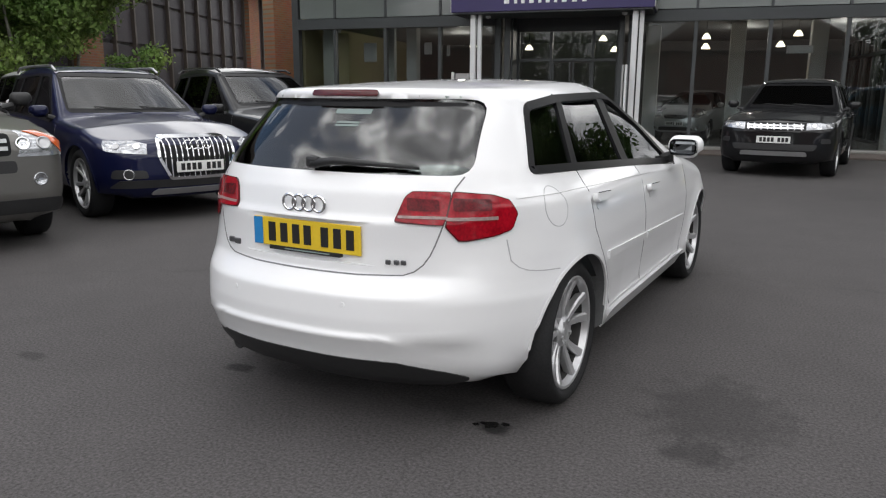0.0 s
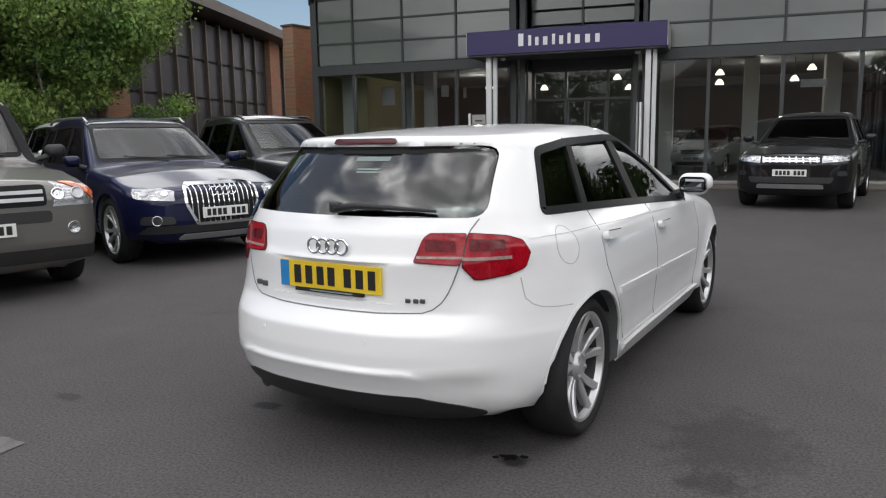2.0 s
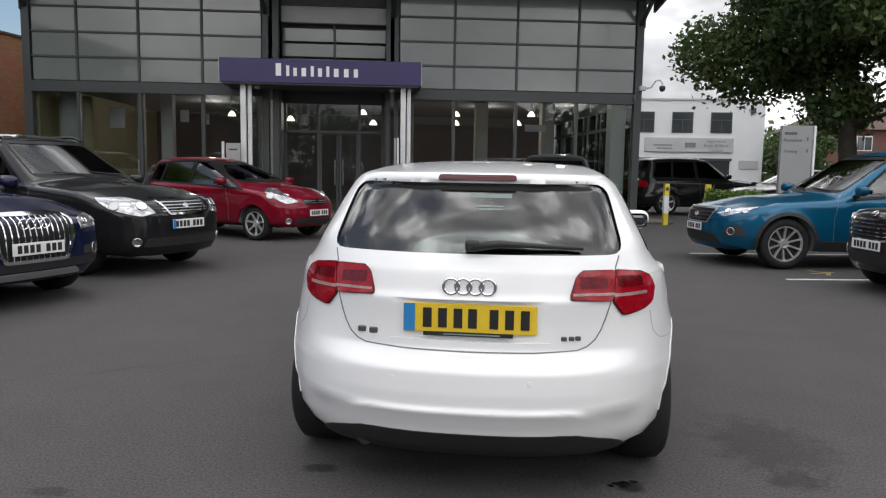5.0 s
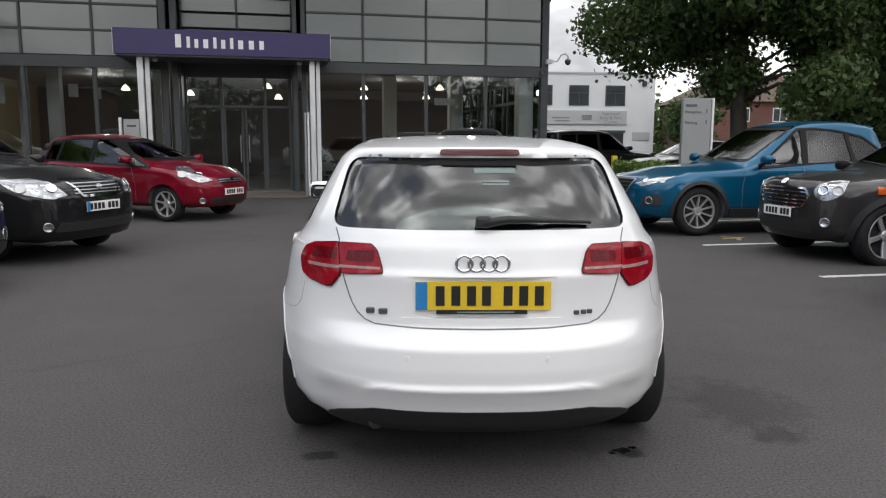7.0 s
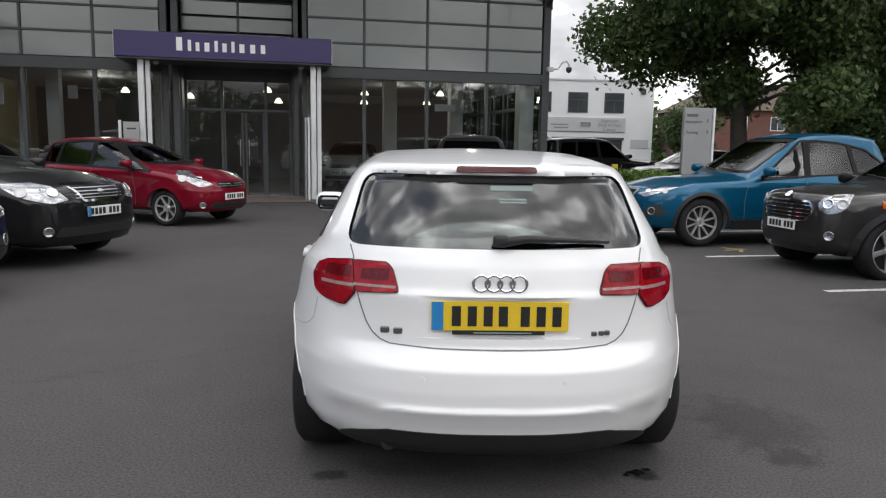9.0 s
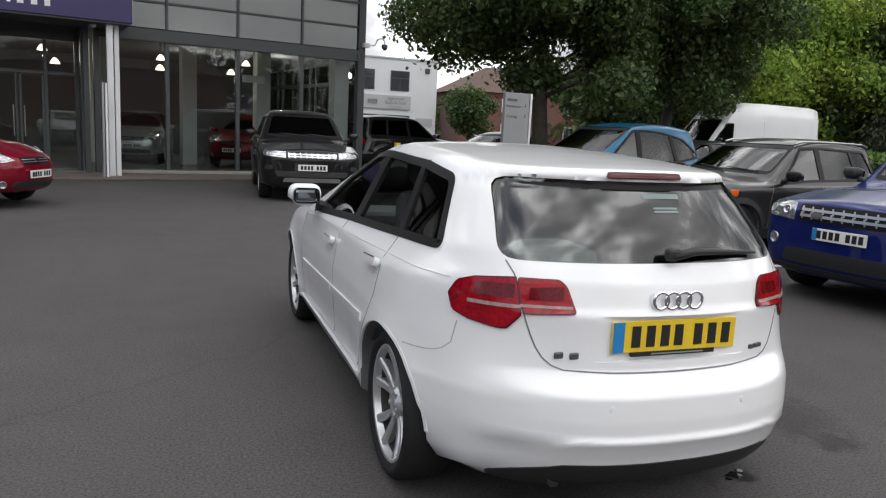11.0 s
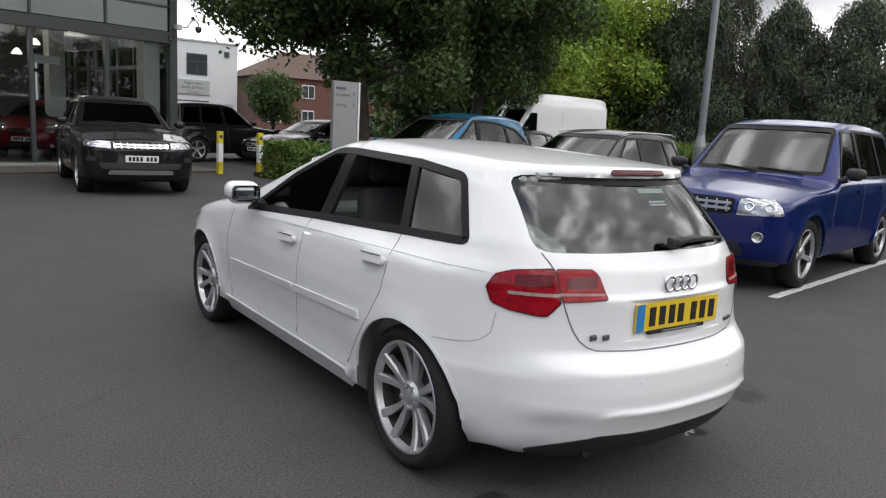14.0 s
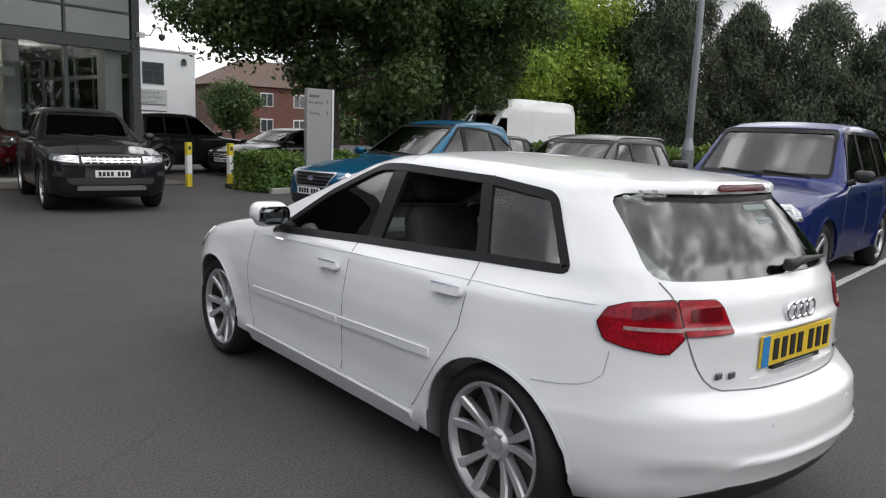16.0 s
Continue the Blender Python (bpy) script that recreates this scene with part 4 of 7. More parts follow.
LAMP_GLOW = mat("pendant lamp glass", (1.0, 0.86, 0.66), 0.3, vary=0.05, emit=3.2)
PAVER = mat("brown block paving", (0.115, 0.095, 0.085), 0.85, vary=0.25, scale=5, fine=40, bump=0.2)
KERB = mat("concrete kerb", (0.28, 0.275, 0.26), 0.85, vary=0.15, scale=8, bump=0.15)
LINE = mat("worn white road paint", (0.55, 0.55, 0.53), 0.7, vary=0.35, scale=14, fine=120)
YELLOW_LINE = mat("worn yellow road paint", (0.34, 0.26, 0.10), 0.7, vary=0.4, scale=14, fine=120)


def brick_material(name, c1, c2, mortar, scale=1.0):
    m = bpy.data.materials.new(name)
    m.use_nodes = True
    nt = m.node_tree
    b = nt.nodes["Principled BSDF"]
    tc = nt.nodes.new("ShaderNodeTexCoord")
    sw = nt.nodes.new("ShaderNodeMapping")
    sw.inputs["Rotation"].default_value = (radians(90), 0, 0)
    bt = nt.nodes.new("ShaderNodeTexBrick")
    bt.inputs["Color1"].default_value, bt.inputs["Color2"].default_value, bt.inputs["Mortar"].default_value = (*c1, 1), (*c2, 1), (*mortar, 1)
    bt.inputs["Scale"].default_value = scale
    bt.inputs["Mortar Size"].default_value, bt.inputs["Brick Width"].default_value, bt.inputs["Row Height"].default_value = 0.010, 0.225, 0.075
    nz = nt.nodes.new("ShaderNodeTexNoise")
    nz.inputs["Scale"].default_value, nz.inputs["Detail"].default_value = 1.3, 6
    mx = nt.nodes.new("ShaderNodeMix")
    mx.data_type, mx.blend_type = "RGBA", "MULTIPLY"
    mx.inputs["Factor"].default_value = 0.5
    bp = nt.nodes.new("ShaderNodeBump")
    bp.inputs["Strength"].default_value, bp.inputs["Distance"].default_value = 0.4, 0.01
    link = nt.links.new
    link(tc.outputs["Object"], sw.inputs[0])
    link(sw.outputs[0], bt.inputs["Vector"])
    link(tc.outputs["Object"], nz.inputs["Vector"])
    link(bt.outputs["Color"], mx.inputs["A"])
    link(nz.outputs["Color"], mx.inputs["B"])
    link(mx.outputs["Result"], b.inputs["Base Color"])
    link(bt.outputs["Fac"], bp.inputs["Height"])
    bp.invert = True
    link(bp.outputs[0], b.inputs["Normal"])
    b.inputs["Roughness"].default_value = 0.85
    MATS[name] = m
    return m


BRICK = brick_material("orange brick", (0.42, 0.17, 0.085), (0.34, 0.13, 0.07), (0.30, 0.22, 0.16))
BRICK_RED = brick_material("red brick", (0.22, 0.075, 0.05), (0.17, 0.06, 0.045), (0.18, 0.14, 0.12))


def block(name, x0, y0, z0, x1, y1, z1, material, parent, bevel=0.006, label=""):
    return part(name, box_bm(x0, y0, z0, x1, y1, z1, bevel), material, parent, label)


def showroom():
    b = thing("car_showroom", "two-storey car showroom with grey panels over dark glazing", "showroom", F)
    D = 10.0
    block("floor", 0, 0.0, 0.0, 16.0, D, 0.06, TILE, b)
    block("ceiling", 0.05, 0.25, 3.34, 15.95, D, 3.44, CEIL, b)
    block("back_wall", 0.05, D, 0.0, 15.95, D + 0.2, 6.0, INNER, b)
    block("left_wall", -0.02, 0.2, 0.0, 0.16, D, 5.9, CREAM, b)
    block("partition", 0.70, 0.9, 0.06, 1.22, 1.0, 3.10, CREAM, b)
    block("partition", 0.22, 1.2, 0.06, 0.52, 1.3, 3.10, LIGHT_COL, b)
    block("partition", 1.95, 2.2, 0.06, 2.15, 2.4, 3.34, LIGHT_COL, b)
    # plain white rectangles set behind the glass
    for u, w, z0, z1 in ((1.40, 0.42, 2.30, 2.85), (2.9, 0.26, 2.52, 2.86), (3.35, 0.24, 2.50, 2.84), (4.05, 0.10, 2.45, 2.75), (13.2, 0.62, 2.42, 2.62)):
        block("hanging_poster", u, 1.6, z0, u + w, 1.62, z1, SIGN_WHITE, b)
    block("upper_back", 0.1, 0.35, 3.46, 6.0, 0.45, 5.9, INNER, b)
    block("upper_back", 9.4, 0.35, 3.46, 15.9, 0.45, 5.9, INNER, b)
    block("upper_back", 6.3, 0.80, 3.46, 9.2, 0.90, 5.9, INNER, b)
    # steel frame: corner posts, fascia beam, mullions
    for u0, u1, z1 in ((-0.10, 0.10, 5.9), (15.88, 16.08, 5.9), (5.92, 6.08, 5.9), (6.18, 6.34, 5.9), (9.14, 9.26, 5.9), (9.36, 9.48, 5.9)):
        block("column", u0, -0.06, 0.0, u1, 0.16, z1, STEEL, b)
    block("fascia_beam", 0.10, -0.10, 3.12, 5.92, 0.10, 3.40, STEEL, b)
    block("fascia_beam", 9.48, -0.10, 3.12, 15.88, 0.10, 3.40, STEEL, b)
    block("fascia_beam", 6.34, 0.60, 3.0, 9.14, 0.80, 3.40, STEEL, b)
    rows = [3.40, 4.02, 4.64, 5.27, 5.90]
    left = [0.10, 1.24, 2.78, 4.38, 5.92]
    right = [9.48, 10.96, 12.64, 14.30, 15.88]
    for us in (left, right):
        for u in us[1:-1]:
            block("mullion", u - 0.03, -0.045, 3.40, u + 0.03, 0.10, 5.90, STEEL, b, 0.004)
            block("mullion", u - 0.045, -0.05, 0.10, u + 0.045, 0.09, 3.12, STEEL, b, 0.004)
        for z in rows[1:]:
            block("transom", us[0], -0.035, z - 0.028, us[-1], 0.08, z + 0.028, STEEL, b, 0.004)
        block("bottom_rail", us[0], -0.05, 0.0, us[-1], 0.08, 0.12, STEEL, b, 0.004)
        for u0, u1 in zip(us, us[1:]):
            for z0, z1 in zip(rows, rows[1:]):
                block("panel", u0 + 0.03, 0.0, z0 + 0.025, u1 - 0.03, 0.05, z1 - 0.025, PANEL, b, 0.004)
            g = block("window_pane", u0 + 0.04, 0.015, 0.12, u1 - 0.04, 0.030, 3.12, GLASS_SHOP, b, 0.0)
            g.visible_shadow = False
    # set-back middle bay: louvred upper part, light band, glazed doors
    for i, z in enumerate(np.arange(3.46, 5.0, 0.40)):
        for u0, u1 in ((6.36, 7.72), (7.78, 9.12)):
            block("panel", u0, 0.62, z, u1, 0.68, z + 0.34, PANEL, b, 0.004)
    block("upper_mullion", 7.72, 0.55, 3.4, 7.78, 0.70, 5.1, STEEL, b)
    block("light_band", 6.34, 0.45, 5.12, 9.14, 0.60, 5.55, LIGHT_COL, b)
    block("band_cap", 6.34, 0.40, 5.55, 9.14, 0.62, 5.90, STEEL, b)
    for u in (6.40, 7.30, 8.42, 9.06):
        block("door_mullion", u - 0.04, 0.66, 0.06, u + 0.04, 0.78, 3.0, STEEL, b)
    block("door_transom", 6.4, 0.66, 2.22, 9.1, 0.78, 2.30, STEEL, b)
    for u0, u1, z0, z1 in ((6.44, 7.26, 0.08, 2.22), (8.46, 9.02, 0.08, 2.22), (6.44, 7.26, 2.3, 3.0), (7.34, 8.38, 2.3, 3.0), (8.46, 9.02, 2.3, 3.0)):
        g = block("window_pane", u0, 0.70, z0, u1, 0.715, z1, GLASS_SHOP, b, 0.0)
        g.visible_shadow = False
    for u0, u1 in ((7.34, 7.84), (7.88, 8.38)):
        d = block("door_leaf", u0, 0.69, 0.08, u0 + 0.05, 0.74, 2.2, STEEL, b, 0.004)
        block("door_leaf", u1 - 0.05, 0.69, 0.08, u1, 0.74, 2.2, STEEL, b, 0.004)
        g = block("door_pane", u0 + 0.05, 0.71, 0.1, u1 - 0.05, 0.722, 2.18, GLASS_SHOP, b, 0.0)
        g.visible_shadow = False
        part("pull_handle", tube_bm([(u1 - 0.09 if u0 < 7.5 else u0 + 0.09, 0.66, 0.8), (u1 - 0.09 if u0 < 7.5 else u0 + 0.09, 0.66, 1.5)], 0.014, 8), SILVER, b)
    block("bay_cheek", 6.30, 0.10, 0.0, 6.38, 0.75, 3.4, STEEL, b)
    block("bay_cheek", 9.10, 0.10, 0.0, 9.18, 0.75, 3.4, STEEL, b)
    # glazed right flank seen through the corner
    for y in (1.6, 3.2, 4.8, 6.4, 8.0):
        block("flank_mullion", 15.90, y - 0.04, 0.0, 16.0, y + 0.04, 3.4, STEEL, b)
        block("flank_mullion", 15.92, y + 0.55, 0.0, 15.98, y + 0.60, 3.4, STEEL, b)
    block("flank_rail", 15.90, 0.16, 2.52, 16.0, D, 2.62, STEEL, b)
    block("flank_rail", 15.90, 0.16, 0.0, 16.0, D, 0.12, STEEL, b)
    block("flank_fascia", 15.86, 0.16, 3.12, 16.04, D, 3.40, STEEL, b)
    block("flank_wall", 15.90, 0.3, 3.4, 16.0, D, 5.9, PANEL, b)
    g = block("window_pane", 15.94, 0.2, 0.12, 15.955, D - 0.2, 3.1, GLASS_SHOP, b, 0.0)
    g.visible_shadow = False
    for u, y, w in ((15.36, 0.30, 0.42), (13.9, 2.6, 0.40), (11.9, 3.0, 0.4), (9.6, 3.4, 0.4), (5.2, 3.4, 0.4), (2.9, 1.3, 0.32), (0.45, 0.8, 0.40)):
        block("inner_column", u, y, 0.06, u + w, y + w, 3.34, LIGHT_COL, b, 0.01)
    # roof wing with its soffit and struts
    vs = [(-0.35, -3.2, 6.32), (16.35, -3.2, 6.32), (16.35, 0.1, 5.90), (-0.35, 0.1, 5.90), (-0.35, -3.2, 6.55), (16.35, -3.2, 6.55), (16.35, D + 0.6, 6.75), (-0.35, D + 0.6, 6.75), (16.35, D + 0.6, 5.95), (-0.35, D + 0.6, 5.95)]
    link_mesh("roof", vs, [(0, 3, 2, 1), (3, 9, 8, 2), (4, 5, 6, 7), (0, 1, 5, 4), (8, 9, 7, 6), (1, 2, 8, 6, 5), (0, 4, 7, 9, 3)], SOFFIT, b)
    block("roof_edge", -0.40, -3.26, 6.30, 16.40, -3.20, 6.60, STEEL, b)
    for u in (-0.42, 16.36):
        link_mesh("verge", [(u, -3.24, 6.26), (u + 0.06, -3.24, 6.26), (u + 0.06, 0.12, 5.60), (u, 0.12, 5.60), (u, -3.24, 6.60), (u + 0.06, -3.24, 6.60), (u + 0.06, 0.12, 6.60), (u, 0.12, 6.60)],
                  [(0, 1, 2, 3), (4, 7, 6, 5), (0, 4, 5, 1), (1, 5, 6, 2), (2, 6, 7, 3), (3, 7, 4, 0)], STEEL, b)
    for u in (0.0, 6.0, 9.35, 15.98):
        part("roof_strut", tube_bm([(u, -0.04, 5.25), (u, -1.5, 6.02)], 0.06, 8), STEEL, b)
        for du in (-0.10, 0.10):
            part("strut_plate", box_bm(u + du - 0.015, -0.10, 5.15, u + du + 0.015, -0.02, 5.75), STEEL, b)
    # pendant lamps
    for u, y, z in ((11.25, 2.5, 2.98), (11.25, 2.62, 2.72), (13.55, 2.5, 3.02), (13.15, 2.6, 2.75), (4.6, 2.5, 2.85), (8.45, 2.6, 2.98), (6.3, 2.6, 2.75), (8.75, 3.0, 2.7)):
        lv, lf = lathe([(0.15, 0.010), (0.15, 0.03), (0.11, 0.07), (0.03, 0.115), (0.0, 0.12), (0.0, 0.11), (0.03, 0.105), (0.10, 0.063), (0.13, 0.02)], 24, "z")
        shade = link_mesh("pendant_lamp", lv, lf, LAMP_GLOW, b, "lit glass dome pendant", smooth=True)
        shade.location = (u, y, z - 0.1)
        part("cord", tube_bm([(0, 0, 0.15), (0, 0, 3.34 - z + 0.1)], 0.008, 6), STEEL, shade)
    for u, y in ((3.6, 4.6), (8.2, 4.6), (12.4, 4.4), (14.8, 3.4)):
        lamp = bpy.data.lights.new("showroom_lamp", "POINT")
        lamp.energy, lamp.shadow_soft_size, lamp.color = 42.0, 0.12, (1.0, 0.93, 0.82)
        o = new("showroom_lamp", lamp)
        o.matrix_world = F @ pose(u, y, 2.95)
    # wall-mounted cameras at the corner
    part("camera_bracket", tube_bm([(16.05, -0.12, 3.55), (16.30, -0.16, 3.57), (16.40, -0.17, 3.74), (16.52, -0.17, 3.78), (16.60, -0.17, 3.70), (16.60, -0.17, 3.62)], 0.022, 8), WHITE_PAINT, b)
    lv, lf = lathe([(0.06, 0.0), (0.06, 0.07), (0.0, 0.085), (-0.05, 0.07), (-0.09, 0.03), (-0.095, 0.0)], 20, "z")
    o = link_mesh("dome_camera", lv, lf, STEEL, b, smooth=True)
    o.location = (16.60, -0.17, 3.56)
    block("camera_box", 15.98, -0.22, 3.49, 16.14, -0.06, 3.61, WHITE_PAINT, b)
    lv, lf = lathe([(0.0, 0.085), (0.05, 0.085), (0.05, 0.05), (0.03, 0.045), (0.035, 0.0)], 20)
    o = link_mesh("bullet_camera", lv, lf, STEEL, b)
    o.matrix_basis = pose(15.9, -0.10, 3.27, 0, 0, -90)
    return b


showroom()


def canopy():
    c = thing("entrance_canopy", "purple entrance canopy sign on white posts", "canopy", F)
    block("sign_box", 5.10, -1.32, 3.34, 10.02, -0.02, 3.92, PURPLE, c, 0.01)
    for u in (5.085, 10.02):
        block("end_panel", u, -1.30, 3.35, u + 0.015, -0.04, 3.91, LIGHT_COL, c, 0.0)
    block("underside", 5.14, -1.28, 3.30, 9.98, -0.02, 3.345, STEEL, c)
    # the maker's name is drawn as plain white blocks
    x = 6.42
    for w, h in ((0.23, 0.30), (0.13, 0.25), (0.15, 0.20), (0.195, 0.20), (0.13, 0.25), (0.17, 0.20), (0.13, 0.25), (0.205, 0.20), (0.205, 0.20), (0.185, 0.20)):
        block("letter_block", x + 0.16 * w, -1.335, 3.51, x + 0.72 * w, -1.318, 3.51 + h, SIGN_WHITE, c, 0.0)
        x += w + 0.04
    for u in (5.55, 9.52):
        block("post", u, -1.12, 0.0, u + 0.13, -0.99, 3.32, WHITE_PAINT, c, 0.008)
        block("post", u + 0.16, -1.02, 0.0, u + 0.26, -0.92, 3.32, WHITE_PAINT, c, 0.008)
    for u in (5.9, 9.3):
        lv, lf = lathe([(0.0, 0.0), (0.0, 0.07), (-0.05, 0.06), (-0.07, 0.0)], 16, "z")
        o = link_mesh("downlight", lv, lf, SIGN_WHITE, c)
        o.location = (u, -0.7, 3.30)


canopy()


def little_signs():
    s = thing("totem_sign", "small silver totem sign with a dark line of print", "sign", F @ pose(5.22, -1.30, 0))
    block("slab", 0, 0, 0.0, 0.36, 0.06, 1.86, SILVER, s, 0.01)
    block("edge", -0.10, -0.01, 0.0, -0.04, 0.07, 1.89, WHITE_PAINT, s, 0.006)
    block("bar", 0.08, -0.006, 1.68, 0.28, 0.0, 1.72, STEEL, s, 0.0)
    s = thing("slim_sign", "narrow silver sign panel beside the post", "sign", F @ pose(9.36, -1.45, 0))
    block("slab", 0, 0, 0.0, 0.05, 0.30, 2.05, SILVER, s, 0.008)
    block("edge", 0.07, 0.02, 0.0, 0.12, 0.28, 2.05, WHITE_PAINT, s, 0.008)


little_signs()
pv = part("pavement", box_bm(-0.5, -1.7, 0.0, 16.5, -0.06, 0.045, 0.01), PAVER)
pv.matrix_world = F
tagged(pv, "brown block-paved strip along the showroom", "pavement", kind="structure")
kb = part("kerb_strip", box_bm(9.5, -0.30, 0.045, 15.9, -0.07, 0.11, 0.01), KERB)
kb.matrix_world = F
tagged(kb, "pale concrete sill at the foot of the glazing", "kerb", kind="structure")


def left_buildings():
    # dark glazed building with a shallow curved roof
    A, B = Vector((-23.5, 25.9, 0)), Vector((-14.7, 5.0, 0))
    L = (B - A).length
    m = Matrix.Translation(A) @ Matrix.Rotation(math.atan2((B - A).y, (B - A).x), 4, "Z")   # x along the wall, -y... outwards is +y
    BRONZE = mat("bronze roof edge", (0.082, 0.066, 0.056), 0.5, vary=0.1, scale=2)
    SMOKE = mat("smoked glazing", (0.070, 0.064, 0.070), 0.25, coat=0.0, spec=0.08, vary=0.25, scale=0.7, rand=0.25)
    b = thing("glazed_office", "dark glazed low building with brown curved roof edge", "building", m)
    block("wall", -0.5, -6.0, 0.0, L + 6, -0.15, 5.5, INNER, b)
    for i, x in enumerate(np.arange(0.0, L + 5.5, 1.15)):
        block("mullion", x - 0.05, -0.15, 0.0, x + 0.05, 0.05, 5.6, BRONZE, b)
        for z0, z1 in ((0.2, 1.35), (1.45, 2.75), (2.85, 4.1), (4.2, 5.5)):
            block("pane", x + 0.06, -0.12, z0, x + 1.08, -0.06, z1, SMOKE, b, 0.0)
    for x in (3.3, 16.0):
        block("brick_pier", x, -0.2, 0.0, x + 1.2, 0.22, 5.6, BRICK, b)
    n = 24
    vs, fs = [], []
    for i in range(n + 1):
        t = i / n
        x = -0.6 + t * (L + 7.0)
        z = 5.62 + 0.30 * math.sin(t * math.pi * 0.8)
        vs += [(x, 0.85, z - 0.10), (x, 0.85, z + 0.26), (x, -6.5, z + 0.7), (x, -6.5, z - 0.3), (x, -0.1, z - 0.16)]
    for i in range(n):
        for k in range(5):
            l = (k + 1) % 5
            fs.append((i * 5 + k, i * 5 + l, (i + 1) * 5 + l, (i + 1) * 5 + k))
    fs += [(4, 3, 2, 1, 0), tuple(n * 5 + k for k in range(5))]
    link_mesh("roof", vs, fs, BRONZE, b)
    # brick wall beside the showroom
    a, c = Vector((-16.0, 17.15, 0)), Vector((-15.7, 26.0, 0))
    w = thing("brick_wall", "tall orange brick wall with a slim dark window", "wall", Matrix.Translation(a) @ Matrix.Rotation(math.atan2((c - a).y, (c - a).x), 4, "Z"))
    block("wall", 0, 0, 0, (c - a).length, 0.5, 5.2, BRICK, w)
    block("slit_window", 2.2, -0.03, 1.9, 2.45, 0.1, 3.6, SMOKE, w)
    block("coping", -0.04, -0.05, 5.2, (c - a).length, 0.55, 5.27, BRONZE, w)


left_buildings()


def text(parent, words, size, x, y, z, material, spacing=1.0):
    """Raised lettering that faces -y."""
    cu = bpy.data.curves.new("lettering", "FONT")
    cu.body, cu.size, cu.extrude, cu.align_x = words, size, 0.004, "CENTER"
    cu.space_line = spacing
    tmp = new("lettering", cu)
    bpy.context.view_layer.update()
    me = bpy.data.meshes.new_from_object(tmp.evaluated_get(bpy.context.evaluated_depsgraph_get()))
    bpy.data.objects.remove(tmp)
    me.materials.clear()
    me.materials.append(material)
    o = new("lettering", me)
    o.parent = parent
    o.matrix_basis = pose(x, y, z, 90, 0, 0)
    return o


def white_building():
    RENDER = mat("white render", (0.66, 0.67, 0.68), 0.8, vary=0.05, scale=0.8)
    GREY_SIGN = mat("pale grey sign board", (0.42, 0.43, 0.43), 0.6, vary=0.04)
    GREY_INK = mat("grey lettering", (0.20, 0.21, 0.22), 0.6)
    PANE = mat("far window pane", (0.05, 0.055, 0.06), 0.08, coat=1.0, vary=0.4, scale=1.0)
    b = thing("white_workshop", "white rendered two-storey workshop with dark windows", "building", Matrix.Translation((13.7, 42.0, 0)) @ Matrix.Rotation(radians(4), 4, "Z"))
    block("wall", -22, 0, 0, 0, 9, 5.45, RENDER, b)
    block("parapet", -22.1, -0.06, 5.45, 0.06, 9.1, 5.56, GREY_SIGN, b)
    for i in range(8):
        x = -3.10 - i * 2.25
        w = block("window", x, -0.05, 3.58, x + 1.22, 0.05, 4.78, STEEL, b)
        for k, (x0, x1, z0, z1) in enumerate(((0.06, 0.58, 3.64, 4.30), (0.64, 1.16, 3.64, 4.30), (0.06, 1.16, 4.36, 4.72))):
            block("pane", x + x0, -0.065, z0, x + x1, -0.045, z1, PANE, w, 0.0)
    sg = block("sign_board", -6.9, -0.09, 2.45, -1.75, -0.01, 3.28, GREY_SIGN, b)
    text(sg, "Approved\nBody & Paint\nCentre", 0.27, -2.75, -0.10, 3.02, GREY_INK, 0.95)
    block("emblem", -4.55, -0.10, 2.72, -3.95, -0.09, 3.0, GREY_INK, sg, 0.03)
    block("bar", -6.4, -0.10, 2.80, -5.3, -0.09, 2.88, GREY_INK, sg, 0.0)
    block("bar", -6.2, -0.10, 2.62, -5.3, -0.09, 2.70, GREY_INK, sg, 0.0)
    for x0, x1 in ((-10.0, -6.6), (-6.2, -3.9), (-3.6, -1.9)):
        block("bay_opening", x0, -0.04, 0.0, x1, 0.06, 1.95, PANE, b)
        block("bay_header", x0 - 0.1, -0.08, 1.95, x1 + 0.1, 0.0, 2.10, STEEL, b)
    block("alarm_box", -0.85, -0.12, 4.75, -0.55, 0.0, 5.05, STEEL, b, 0.03)
    block("small_sign", -1.35, -0.05, 1.5, -0.25, 0.0, 2.0, GREY_SIGN, b)
    part("wall_camera", tube_bm([(0.05, -0.1, 5.2), (0.25, -0.3, 5.3), (0.4, -0.35, 5.1)], 0.05, 6), STEEL, b)


white_building()


